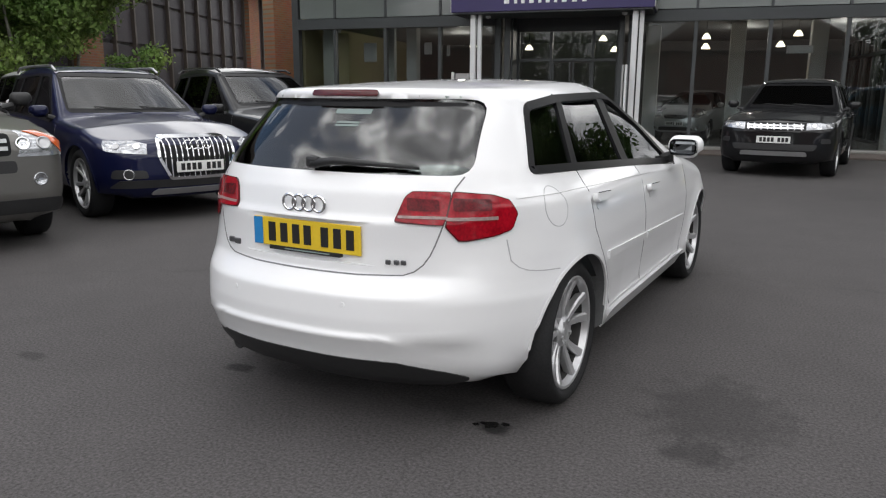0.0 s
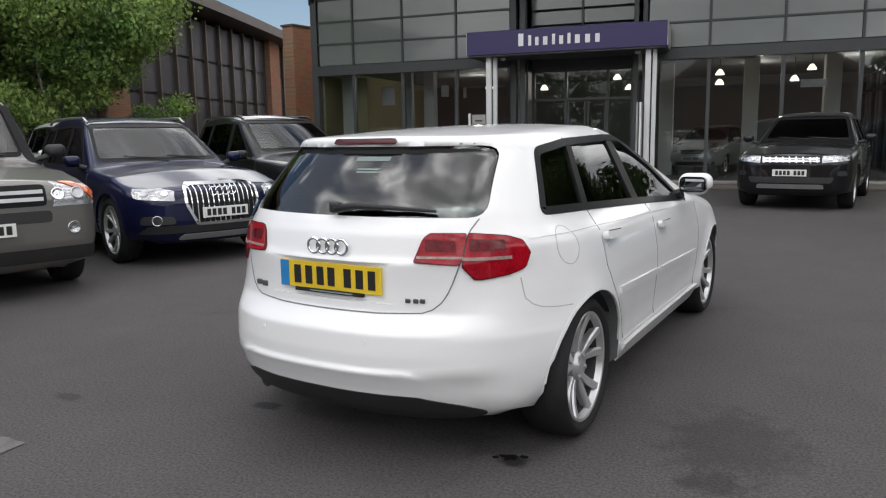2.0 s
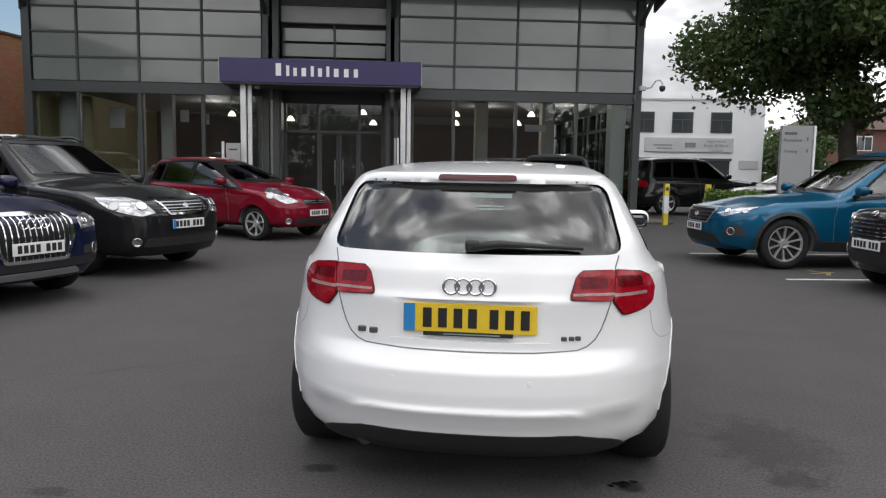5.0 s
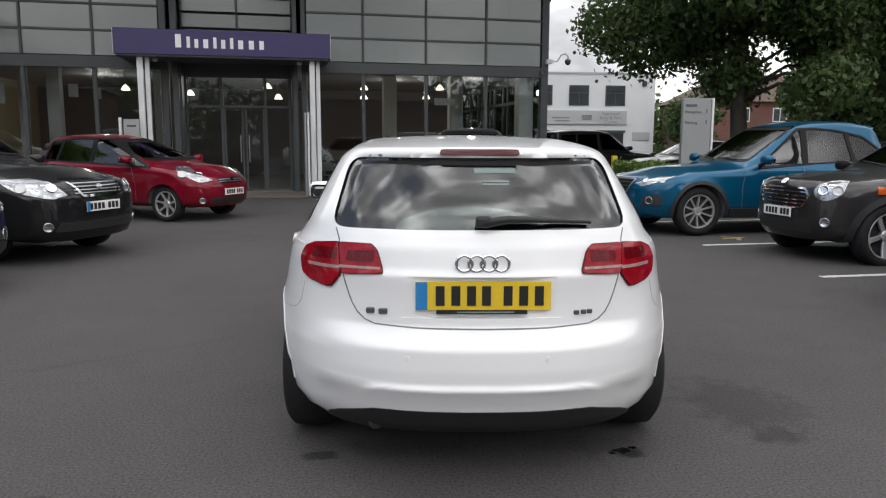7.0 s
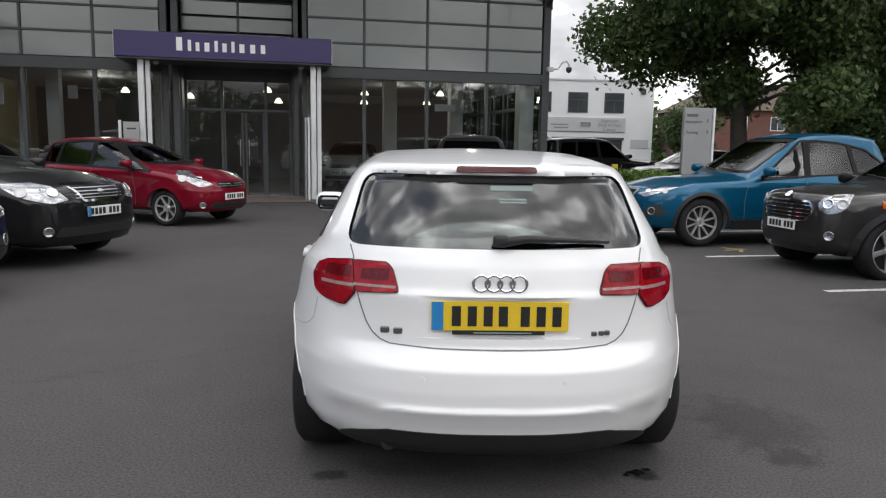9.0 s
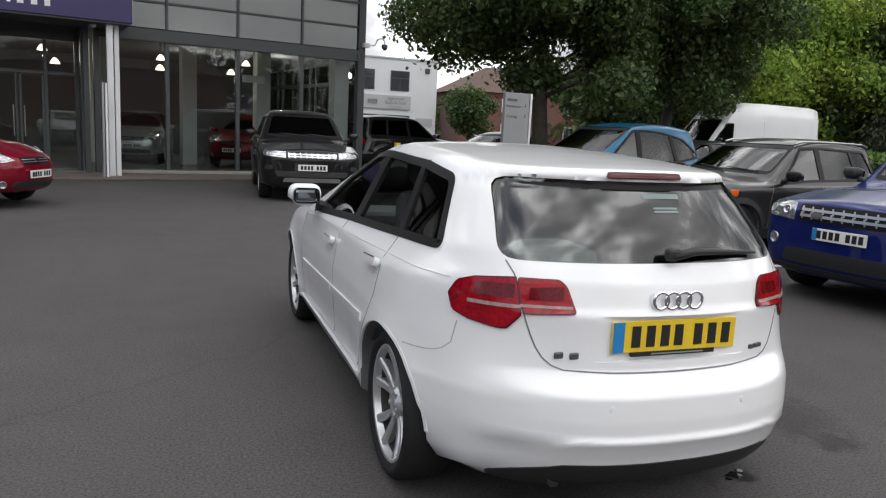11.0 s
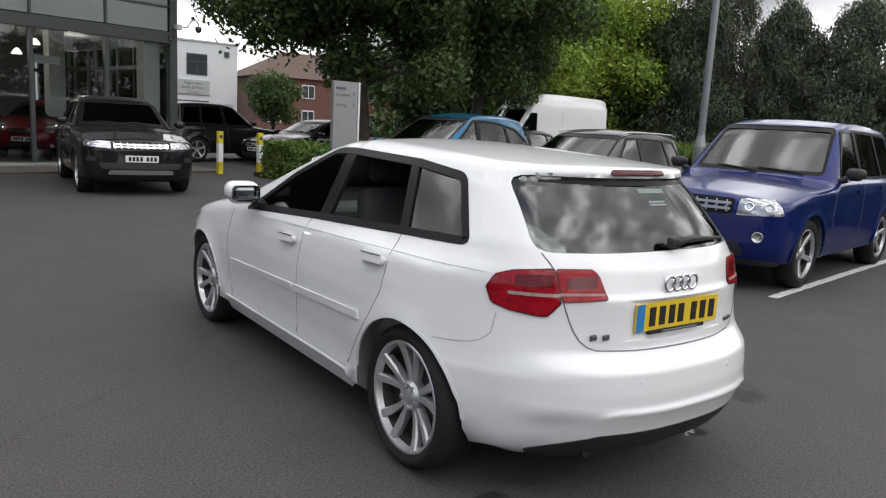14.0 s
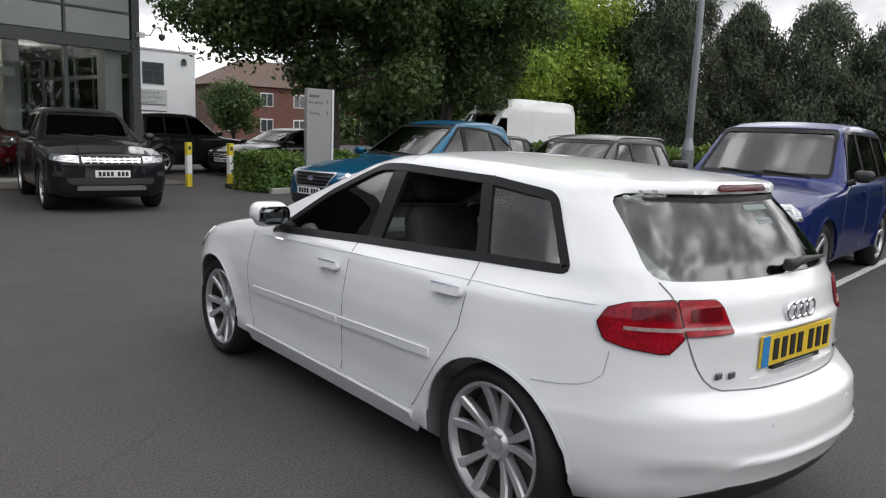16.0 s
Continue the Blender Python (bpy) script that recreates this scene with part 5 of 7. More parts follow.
def far_house(name, x, y, deg, w, d, eaves, ridge, label, nwin=4):
    ROOF = mat("brown roof tiles", (0.10, 0.065, 0.05), 0.85, vary=0.2, scale=3, fine=30, bump=0.3)
    FRAME = mat("white window frame", (0.7, 0.7, 0.7), 0.5)
    PANE = MATS["far window pane"]
    h = thing(name, label, "house", pose(x, y, 0, 0, 0, deg))
    block("wall", 0, 0, 0, w, d, eaves, BRICK_RED, h)
    o = 0.4
    vs = [(-o, -o, eaves - 0.05), (w + o, -o, eaves - 0.05), (w + o, d + o, eaves - 0.05), (-o, d + o, eaves - 0.05), (w * 0.18, d / 2, ridge), (w * 0.82, d / 2, ridge)]
    link_mesh("roof", vs, [(0, 1, 5, 4), (1, 2, 5), (2, 3, 4, 5), (3, 0, 4), (3, 2, 1, 0)], ROOF, h)
    for i in range(nwin):
        for z in (0.9, eaves - 1.75):
            cx = (i + 0.5) * w / nwin
            wd = block("window", cx - 0.6, -0.06, z, cx + 0.6, 0.04, z + 1.2, FRAME, h)
            for k in (0, 1):
                block("pane", cx - 0.53 + k * 0.56, -0.075, z + 0.08, cx - 0.03 + k * 0.56, -0.055, z + 1.1, PANE, wd, 0.0)
    return h


far_house("brick_house", 22.0, 60.0, -3, 22, 9, 4.9, 7.4, "red brick house row with brown tiled roof", 7)
far_house("brick_house", -24, -34, 8, 16, 9, 5.0, 8.0, "red brick house across the road", 4)
far_house("brick_house", 4, -36, -4, 16, 9, 5.0, 8.0, "red brick house across the road", 4)


def paint(name, color, metal=0.0, rough=0.3):
    return mat(name, color, rough, metal=metal, coat=0.85 if max(color) > 0.3 else 0.70, vary=0.04, scale=1.5, fine=900.0, spec=0.5 if max(color) > 0.3 else 0.05)


def place(fx, fy, deg, wb):
    a = radians(deg)
    return pose(fx + math.sin(a) * wb, fy - math.cos(a) * wb, 0, 0, 0, deg)


WHITE = paint("white car paint", (0.76, 0.76, 0.77), rough=0.35)
NAVY = paint("navy car paint", (0.006, 0.008, 0.036), 0.2)
JET = paint("black car paint", (0.011, 0.011, 0.012))
RED = paint("red car paint", (0.17, 0.004, 0.016), 0.2)
AZURE = paint("azure car paint", (0.003, 0.082, 0.165), 0.4)
BLUE = paint("royal blue car paint", (0.006, 0.014, 0.11), 0.25)
GUNMETAL = paint("dark grey car paint", (0.045, 0.043, 0.043), 0.6)
STONE_GREY = paint("warm grey car paint", (0.16, 0.155, 0.145), 0.6)
CHERRY = paint("dark red car paint", (0.16, 0.006, 0.012), 0.2)
SILVER_PAINT = paint("silver car paint", (0.42, 0.43, 0.44), 0.6)

WHEEL_A = wheel_meshes(0.315, 0.225, 0.240, 5, True)
WHEEL_B = wheel_meshes(0.365, 0.245, 0.265, 5, True)
WHEEL_C = wheel_meshes(0.365, 0.235, 0.255, 5, False)
WHEEL_D = wheel_meshes(0.30, 0.195, 0.215, 7, False)
WHEEL_E = wheel_meshes(0.355, 0.225, 0.245, 10, False)


# ---- white hatchback, the subject
HERO = dict(
    L=4.29, W=1.775, H=1.395, wb=2.578, fo=0.862, r=0.315, belt=0.97, cowl_z=0.985, cowl_y=2.22, nose_z=0.70, wtop_y=1.24, rtop_y=-0.42, rbot_y=-0.65, mid=0.9, clear=0.2, crown=0.06, roof_w=0.58, hero=True, group="cars on the forecourt", soft=0.006,
    rear=[(0.10, -0.56), (0.20, -0.67), (0.25, -0.74), (0.33, -0.795), (0.36, -0.806), (0.424, -0.838), (0.430, -0.847), (0.438, -0.846), (0.446, -0.832), (0.50, -0.832), (0.585, -0.822), (0.595, -0.815), (0.605, -0.800), (0.640, -0.745), (0.648, -0.733), (0.75, -0.727),
          (0.842, -0.728), (0.852, -0.724), (0.864, -0.711), (0.95, -0.686), (1.0, -0.655), (1.02, -0.640), *[(1.02 + 0.27 * k / 16, -0.640 + 0.215 * k / 16 - 0.019 * 4 * (k / 16) * (1 - k / 16)) for k in range(1, 16)], (1.290, -0.425), (1.297, -0.452), (1.322, -0.458), (1.7, -0.46)],
    front=[(0.10, 3.24), (0.30, 3.41), (0.45, 3.44), (0.60, 3.42), (0.68, 3.37), (0.80, 3.28), (1.6, 3.0)],
    width=[(0.10, 0.76), (0.20, 0.815), (0.255, 0.862), (0.30, 0.872), (0.335, 0.868), (0.37, 0.866), (0.47, 0.880), (0.60, 0.890), (0.70, 0.888), (0.80, 0.874), (0.88, 0.856), (0.905, 0.848), (0.93, 0.824), (0.975, 0.790), (1.0, 0.775), (1.28, 0.630), (1.31, 0.614), (1.6, 0.46)],
    top=[(-1.2, 1.305), (-0.458, 1.330), (-0.30, 1.345), (-0.10, 1.358), (0.15, 1.372), (0.45, 1.385), (0.75, 1.394), (0.90, 1.395), (1.10, 1.378), (1.28, 1.338), (2.22, 0.985), (2.35, 0.965), (2.62, 0.92), (2.92, 0.86), (3.12, 0.80), (3.30, 0.72), (3.8, 0.5)], top_soft=0.03,
    tail_bows=[(0.0, 0.60), (0.80, 0.60), (1.02, 0.52), (1.29, 0.92), (1.7, 0.92)], nose_bow=0.62, round_low=0.30, round_top=0.22, round_nose=0.28,
    rear_side=[(0.10, -0.58), (0.20, -0.69), (0.30, -0.77), (0.40, -0.806), (0.426, -0.828), (0.446, -0.815), (0.56, -0.806), (0.63, -0.775), (0.70, -0.752), (0.86, -0.72), (0.95, -0.69), (1.02, -0.640), *[(1.02 + 0.27 * k / 16, -0.640 + 0.215 * k / 16 - 0.019 * 4 * (k / 16) * (1 - k / 16)) for k in range(1, 16)], (1.290, -0.425), (1.297, -0.445), (1.322, -0.452), (1.7, -0.46)], edge=0.085, crown_x=0.062, taper=(0.085, 0.06), flare=0.017,
    side=[(1.84, 0.905), (0.95, 0.957), (0.15, 0.995), (-0.25, 1.010), (-0.06, 1.272), (0.30, 1.306), (0.92, 1.322), (1.10, 1.314), (1.45, 1.155)],
    pillars=[(0.90, 0.93, 0.105), (0.175, 0.325, 0.055)],
    back=[(-0.606, 1.016), (0.606, 1.016), (0.546, 1.291), (-0.546, 1.291)], wind=[(-0.66, 1.0), (0.66, 1.0), (0.53, 1.32), (-0.53, 1.32)],
    seams=[[(1.003, 0.955), (1.0, 0.80), (1.01, 0.60), (1.05, 0.33)], [(0.178, 0.99), (0.163, 0.86), (0.175, 0.74), (0.24, 0.62), (0.35, 0.47), (0.46, 0.335)], [(2.02, 0.88), (2.06, 0.70), (2.06, 0.45), (2.03, 0.32)], [(2.03, 0.318), (1.2, 0.318), (0.47, 0.318)],
           [(-0.20, 0.640), (-0.30, 0.645), (-0.385, 0.66), (-0.425, 0.70), (-0.43, 0.78)], [(2.80, 0.68), (2.95, 0.69), (3.1, 0.72)]],
    handles=[(1.147, 0.828), (0.264, 0.873)], moulding=((1.99, 0.550), (0.33, 0.600)), mirror=(0.945, 1.68, 1.030), wheels=WHEEL_A, arch=0.345, lip=0.007, lip_off=0.0025, lip_deep=0.010, tuck=0.034, lip_from=3, open_rear_left=True, seat_y=1.02, mould_w=0.036,
    tail_lamps=[[("x", 0.561, 0.957), ("y", -0.455, 0.942), ("y", -0.405, 0.922), ("y", -0.385, 0.875), ("y", -0.41, 0.820), ("y", -0.47, 0.800), ("x", 0.62, 0.787), ("x", 0.596, 0.788), ("x", 0.556, 0.838)],
                [("x", 0.556, 0.957), ("x", 0.43, 0.957), ("x", 0.408, 0.938), ("x", 0.385, 0.851), ("x", 0.550, 0.843)]],
    headlamp=[("x", 0.40, 0.70), ("x", 0.42, 0.58), ("x", 0.72, 0.60), ("y", -0.62, 0.76), ("y", -0.60, 0.80)], grille=[(-0.33, 0.30), (0.33, 0.30), (0.40, 0.66), (-0.40, 0.66)], bars=("v", 11), plate_z=0.45,
    recess=[(-0.355, 0.845), (-0.33, 0.685), (0.33, 0.685), (0.355, 0.845)], recess_y=-0.700, cup_mat=WHITE,
)
car, sh, sides = build_car("white_hatchback", "white five-door hatchback parked on the forecourt, rear side window open", WHITE, pose(0, 0, 0), HERO)
TAIL = sh.tail()


def tail_point(x, z):
    return TAIL(np.array([float(x)]), np.array([float(z)]))[0]


def hero_details():
    # tailgate outline
    gate = [(0.582, 1.012), (0.561, 0.96), (0.548, 0.84), (0.515, 0.74), (0.478, 0.68), (0.43, 0.655), (0.25, 0.648), (0.0, 0.646)]
    for s in (-1, 1):
        strip("tailgate_gap", [(s * x, z) for x, z in gate], 0.005, TAIL, sh, SEAM, car, off=0.0015, thick=0.004)
    # black valance under the bumper
    drape("valance", rounded([(-0.64, 0.245), (-0.56, 0.215), (0.56, 0.215), (0.64, 0.245), (0.58, 0.290), (0.42, 0.338), (-0.42, 0.338), (-0.58, 0.290)], 0.03), TAIL, sh, BLACK_PLASTIC, car, off=0.004, thick=0.012, nu=24, nv=5)
    # high brake light in the spoiler
    drape("high_brake_light", rounded([(-0.165, 1.303), (0.165, 1.303), (0.160, 1.322), (-0.160, 1.322)], 0.008), TAIL, sh, LENS_DARK, car, off=0.006, thick=0.02, nu=14, nv=3)
    # plate, holder strip, rings, badges
    pl = part("number_plate", box_bm(-0.26, -0.716, 0.716, 0.26, -0.706, 0.829, 0.002), PLATE_YELLOW, car, "yellow plate with dark bars and a blue band")
    part("band", box_bm(-0.258, -0.719, 0.718, -0.214, -0.715, 0.827), PLATE_BLUE, pl)
    for x in (-0.165, -0.105, -0.045, 0.012, 0.095, 0.155, 0.215):
        part("bar", box_bm(x - 0.017, -0.7195, 0.735, x + 0.017, -0.715, 0.811), PLATE_INK, pl)
    part("holder_strip", box_bm(-0.18, -0.720, 0.702, 0.17, -0.704, 0.718), PLATE_INK, pl)
    part("grey_line", box_bm(-0.10, -0.7225, 0.7075, 0.12, -0.7195, 0.712), PAPER, pl)
    for i in range(4):
        y = tail_point(0, 0.897)[1] - 0.012
        ring(car, (i - 1.5) * 0.047 - 0.003, y, 0.897, 0.030, -1)
    for x0, w in ((-0.435, 0.03), (-0.385, 0.03)):
        y = tail_point(x0, 0.709)[1]
        part("model_badge", box_bm(x0 - w * 0.6, y - 0.009, 0.694, x0 + w * 0.6, y + 0.002, 0.718, 0.004), GREY_MARK, car)
    for x0 in (0.365, 0.395, 0.420):
        y = tail_point(x0, 0.703)[1]
        part("model_badge", box_bm(x0 - 0.011, y - 0.008, 0.693, x0 + 0.011, y + 0.002, 0.711, 0.003), GREY_MARK, car)
    # parking sensors
    for x in (-0.29, 0.24):
        P = tail_point(x, 0.55)
        lv, lf = lathe([(-0.002, 0.012), (0.002, 0.011), (0.0025, 0.0)], 14)
        o = link_mesh("parking_sensor", lv, lf, WHITE, car)
        o.matrix_basis = Matrix.Translation(P) @ Vector((1, 0, 0)).rotation_difference(Vector(sh.normal(P[None])[0])).to_matrix().to_4x4()
    # rear wiper: housing at the foot of the glass, arm and blade lying to the right
    P = [tail_point(x, z) + sh.normal(tail_point(x, z)[None])[0] * o for x, z, o in ((0.0, 1.030, 0.028), (0.10, 1.046, 0.028), (0.25, 1.044, 0.02), (0.43, 1.036, 0.012))]
    part("rear_wiper", tube_bm(P, [0.018, 0.015, 0.010, 0.006], 8), BLACK_PLASTIC, car, smooth=True)
    hb = box_bm(-0.028, -0.022, -0.016, 0.03, 0.012, 0.030, 0.012, segs=2)
    hw = part("wiper_housing", hb, BLACK_PLASTIC, car)
    hw.matrix_basis = Matrix.Translation(P[0] + np.array([0, 0.01, 0]))
    # roof line channels, aerial, fuel flap
    flap = [(-0.17 + 0.075 * math.cos(a), 0.880 + 0.078 * math.sin(a)) for a in np.linspace(0, 2 * math.pi, 30, endpoint=False)]
    strip("fuel_flap", flap, 0.0028, sides[1], sh, SEAM_SOFT, car, off=0.0008, thick=0.003, closed=True)
    # bright edge on each handle's top
    for s in (-1, 1):
        for hy, hz in HERO["handles"]:
            strip("handle_edge", [(hy - 0.08, hz + 0.016), (hy + 0.08, hz + 0.011)], 0.0035, sides[s], sh, CHROME, car, off=0.033, thick=0.006)
        strip("body_crease", [(1.95, 0.872), (1.0, 0.905), (0.15, 0.925), (-0.28, 0.93), (-0.37, 0.928)], 0.004, sides[s], sh, WHITE, car, off=0.003, thick=0.006)
        strip("sill_skirt", [(0.46, 0.262), (2.12, 0.262)], 0.085, sides[s], sh, WHITE, car, off=0.014, thick=0.02)
    # tailpipe and exhaust box
    part("tailpipe", tube_bm([(-0.42, -0.50, 0.262), (-0.42, -0.675, 0.252)], 0.028, 14), BLACK_PLASTIC, car)
    # notices on the rear glass inside
    for x, z, w, h in ((0.06, 1.245, 0.085, 0.009), (0.06, 1.203, 0.055, 0.0035), (0.06, 1.192, 0.055, 0.0035)):
        drape("window_notice", [(x - w, z - h), (x + w, z - h), (x + w, z + h), (x - w, z + h)], TAIL, sh, PAPER, car, off=-0.0065, thick=0.001, nu=6, nv=2)
    # rear bench shelf
    part("parcel_shelf", box_bm(-0.52, -0.55, 0.955, 0.52, -0.02, 0.975, 0.006), CABIN, car)
    part("underbody", box_bm(-0.60, -0.35, 0.17, 0.60, 3.0, 0.21, 0.02), BLACK_PLASTIC, car)


hero_details()


# ---- the cars around it
def suv(**k):
    base = dict(L=4.6, W=1.9, H=1.68, wb=2.75, fo=0.90, r=0.365, belt=1.07, cowl_z=1.10, cowl_y=2.02, nose_z=0.86, wtop_y=1.25, rtop_y=-0.50, rbot_y=-0.80, clear=0.24, crown=0.085, wheels=WHEEL_C,
                mirror=(1.02, 1.72, 1.14), square=(4.6, 5.0, 5.0, 3.8), arch=0.405)
    base.update(k)
    b, H, wt, cy = base["belt"], base["H"], base["wtop_y"], base["cowl_y"]
    rt, W = base["rtop_y"], base["W"] / 2
    zt = H - base["crown"] - 0.03
    tw = base.get("roof_w", W * 0.70)
    wf = base.get("wf", 0.0)
    base.setdefault("side", [(cy - 0.26, b - 0.045), (wt - 0.1, b - 0.015), (rt + 0.12 - wf, b + 0.01), (rt + 0.30, zt - 0.03), (wt - 0.5, zt), (wt - 0.08, zt - 0.015)])
    base.setdefault("pillars", [(0.97, 0.95, 0.10), (0.16, 0.22, 0.075)])
    base.setdefault("back", [(-tw - 0.04, b + 0.02), (tw + 0.04, b + 0.02), (tw - 0.06, zt - 0.01), (-tw + 0.06, zt - 0.01)])
    base.setdefault("wind", [(-W + 0.20, base["cowl_z"] + 0.015), (W - 0.20, base["cowl_z"] + 0.015), (tw - 0.05, H - base["crown"] - 0.012), (-tw + 0.05, H - base["crown"] - 0.012)])
    base.setdefault("seams", [[(1.02, b - 0.03), (1.06, 0.6), (1.10, 0.36)], [(0.18, b - 0.03), (0.26, 0.8), (0.44, 0.50)], [(cy - 0.06, b - 0.07), (cy + 0.0, 0.7), (cy - 0.02, 0.38)]])
    base.setdefault("handles", [(1.24, b - 0.13), (0.34, b - 0.10)])
    base.setdefault("tail_lamps", [[("x", W - 0.30, b + 0.0), ("y", rt - 0.02, b - 0.02), ("y", rt - 0.02, b - 0.2), ("x", W - 0.28, b - 0.2)]])
    return base


Q5 = suv(L=4.63, W=1.90, H=1.655, wb=2.807, fo=0.88, belt=1.03, cowl_z=1.07, cowl_y=2.16, nose_z=0.84, wtop_y=1.32, wheels=WHEEL_B, rails=0.045, mirror=(1.03, 1.88, 1.12), plate_z=0.565,
         headlamp=[("x", 0.50, 0.80), ("x", 0.52, 0.70), ("y", -0.30, 0.73), ("y", -0.40, 0.83), ("x", 0.60, 0.83)], grille=[(-0.31, 0.45), (0.31, 0.45), (0.41, 0.67), (0.40, 0.82), (0.33, 0.86), (-0.33, 0.86), (-0.40, 0.82), (-0.41, 0.67)], grille_frame=0.03, grille_round=0.03, bars=("v", 13), rings=(0.785, 0.046),
         fog=[(0.70, 0.50)], intakes=[[(-0.85, 0.36), (0.85, 0.36), (0.78, 0.44), (-0.78, 0.44)], [(0.52, 0.46), (0.84, 0.46), (0.82, 0.55), (0.54, 0.54)], [(-0.84, 0.46), (-0.52, 0.46), (-0.54, 0.54), (-0.82, 0.55)]],
         skid=[[(-0.5, 0.29), (0.5, 0.29), (0.46, 0.345), (-0.46, 0.345)]], handle_mat=NAVY, rear_glass=GLASS_DARK)
build_car("navy_suv", "dark navy estate suv with chrome-framed slatted grille", NAVY, place(-5.05, 2.92, -107.5, 2.807), Q5)

LR_GREY = suv(L=4.84, W=1.915, H=1.88, wb=2.885, fo=0.86, r=0.37, belt=1.17, cowl_z=1.17, cowl_y=2.22, nose_z=1.02, wtop_y=1.72, rtop_y=-0.86, rbot_y=-0.95, roof_w=0.72, taper=(0.03, 0.03), edge=0.07, square=(7, 7, 7, 5), arch=0.41, mirror=(1.06, 2.02, 1.26), plate_z=0.62,
              headlamp=[("x", 0.56, 1.0), ("x", 0.56, 0.79), ("y", -0.14, 0.79), ("y", -0.16, 1.0)], amber=[(-0.15, 0.99), (-0.15, 0.80), (-0.24, 0.80), (-0.25, 0.99)], grille=[(-0.52, 0.80), (0.52, 0.80), (0.52, 0.98), (-0.52, 0.98)], bars=("h", 2), bar_w=0.03, bar_mat=SILVER_PAINT, badge=(0.0, 0.89, 0.05), badge_mat=GREY_MARK,
              intakes=[[(-0.55, 0.66), (0.55, 0.66), (0.55, 0.76), (-0.55, 0.76)], [(-0.9, 0.32), (0.9, 0.32), (0.9, 0.44), (-0.9, 0.44)]], fog=[(0.72, 0.60)], mirror_mat=BLACK_PLASTIC, lip=0.03, lip_mat=STONE_GREY, side=[(2.14, 1.11), (1.5, 1.13), (-0.78, 1.15), (-0.72, 1.72), (1.2, 1.74), (1.70, 1.72)],
              pillars=[(0.97, 0.95, 0.10), (0.05, 0.02, 0.12)], wind=[(-0.74, 1.19), (0.74, 1.19), (0.66, 1.785), (-0.66, 1.785)], back=[(-0.70, 1.2), (0.70, 1.2), (0.62, 1.74), (-0.62, 1.74)], wheels=WHEEL_C)
build_car("grey_off_roader", "warm grey boxy off-roader with square headlamps", STONE_GREY, place(-5.12, 0.40, -107.5, 2.885), LR_GREY)

WHITE_SUV = suv(far=True, H=1.74, belt=1.12, cowl_z=1.13, nose_z=0.98, roof_w=0.68, square=(6, 6, 6, 4.5), headlamp=[("x", 0.55, 0.93), ("x", 0.57, 0.80), ("y", -0.25, 0.80), ("y", -0.25, 0.94)], grille=[(-0.48, 0.78), (0.48, 0.78), (0.5, 0.92), (-0.5, 0.92)], bars=("h", 2), plate_z=0.62)
build_car("white_suv", "white suv parked behind the front row", WHITE, place(-10.05, 5.65, -107.5, 2.75), WHITE_SUV)

LEXUS = suv(L=4.73, W=1.845, H=1.72, wb=2.715, fo=0.94, belt=1.08, cowl_z=1.13, cowl_y=2.05, nose_z=0.89, wtop_y=1.15, rtop_y=-0.45, rbot_y=-0.85, wheels=WHEEL_E, r=0.355, arch=0.395, rails=0.03, rail_mat=JET, mirror=(1.0, 1.74, 1.12), plate_z=0.62, plate_band=True, square=(4.2, 5, 4.4, 3.6),
            headlamp=[("x", 0.44, 0.76), ("x", 0.62, 0.72), ("y", -0.36, 0.80), ("y", -0.62, 0.93), ("y", -0.45, 0.94), ("x", 0.50, 0.90)], grille=[(-0.26, 0.74), (0.26, 0.74), (0.38, 0.91), (-0.38, 0.91)], grille_frame=0.026, grille_round=0.02, bars=("h", 4), bar_w=0.010, badge=(0.0, 0.83, 0.045), fog=[(0.66, 0.42)],
            intakes=[[(-0.6, 0.36), (0.6, 0.36), (0.56, 0.46), (-0.56, 0.46)]], rear_glass=GLASS_DARK)
build_car("black_suv", "black suv with small chrome grille and blue-banded plate", JET, place(-4.86, 5.40, -108, 2.715), LEXUS)

JAZZ = suv(L=3.80, W=1.695, H=1.48, wb=2.50, fo=0.80, r=0.30, belt=0.98, cowl_z=1.0, cowl_y=2.28, nose_z=0.76, wtop_y=1.15, rtop_y=-0.35, rbot_y=-0.55, wheels=WHEEL_D, arch=0.34, mirror=(0.93, 1.82, 1.05), plate_z=0.50, square=(4.2, 5, 3.6, 3.2),
           side=[(2.25, 0.90), (1.2, 0.945), (-0.30, 1.0), (-0.15, 1.36), (0.6, 1.42), (1.12, 1.40)], pillars=[(1.75, 1.72, 0.06), (0.90, 0.88, 0.09), (0.08, 0.14, 0.06)], seams=[[(0.95, 0.94), (0.98, 0.6), (1.0, 0.34)], [(0.1, 0.96), (0.18, 0.75), (0.38, 0.46)], [(1.85, 0.90), (1.93, 0.6), (1.9, 0.34)]],
           handles=[(1.08, 0.86), (0.26, 0.88)], headlamp=[("x", 0.42, 0.70), ("x", 0.62, 0.66), ("y", -0.48, 0.80), ("y", -0.75, 0.93), ("y", -0.60, 0.92)], grille=[(-0.30, 0.64), (0.30, 0.64), (0.34, 0.74), (-0.34, 0.74)], bars=("h", 2), bar_w=0.008, badge=(0.0, 0.70, 0.05), intakes=[[(-0.5, 0.30), (0.5, 0.30), (0.46, 0.40), (-0.46, 0.40)]], fog=[(0.60, 0.36)],
           back=[(-0.52, 1.02), (0.52, 1.02), (0.46, 1.38), (-0.46, 1.38)])
build_car("red_hatchback", "bright red compact hatchback with silver alloys", RED, place(-4.33, 9.75, -112, 2.50), JAZZ)

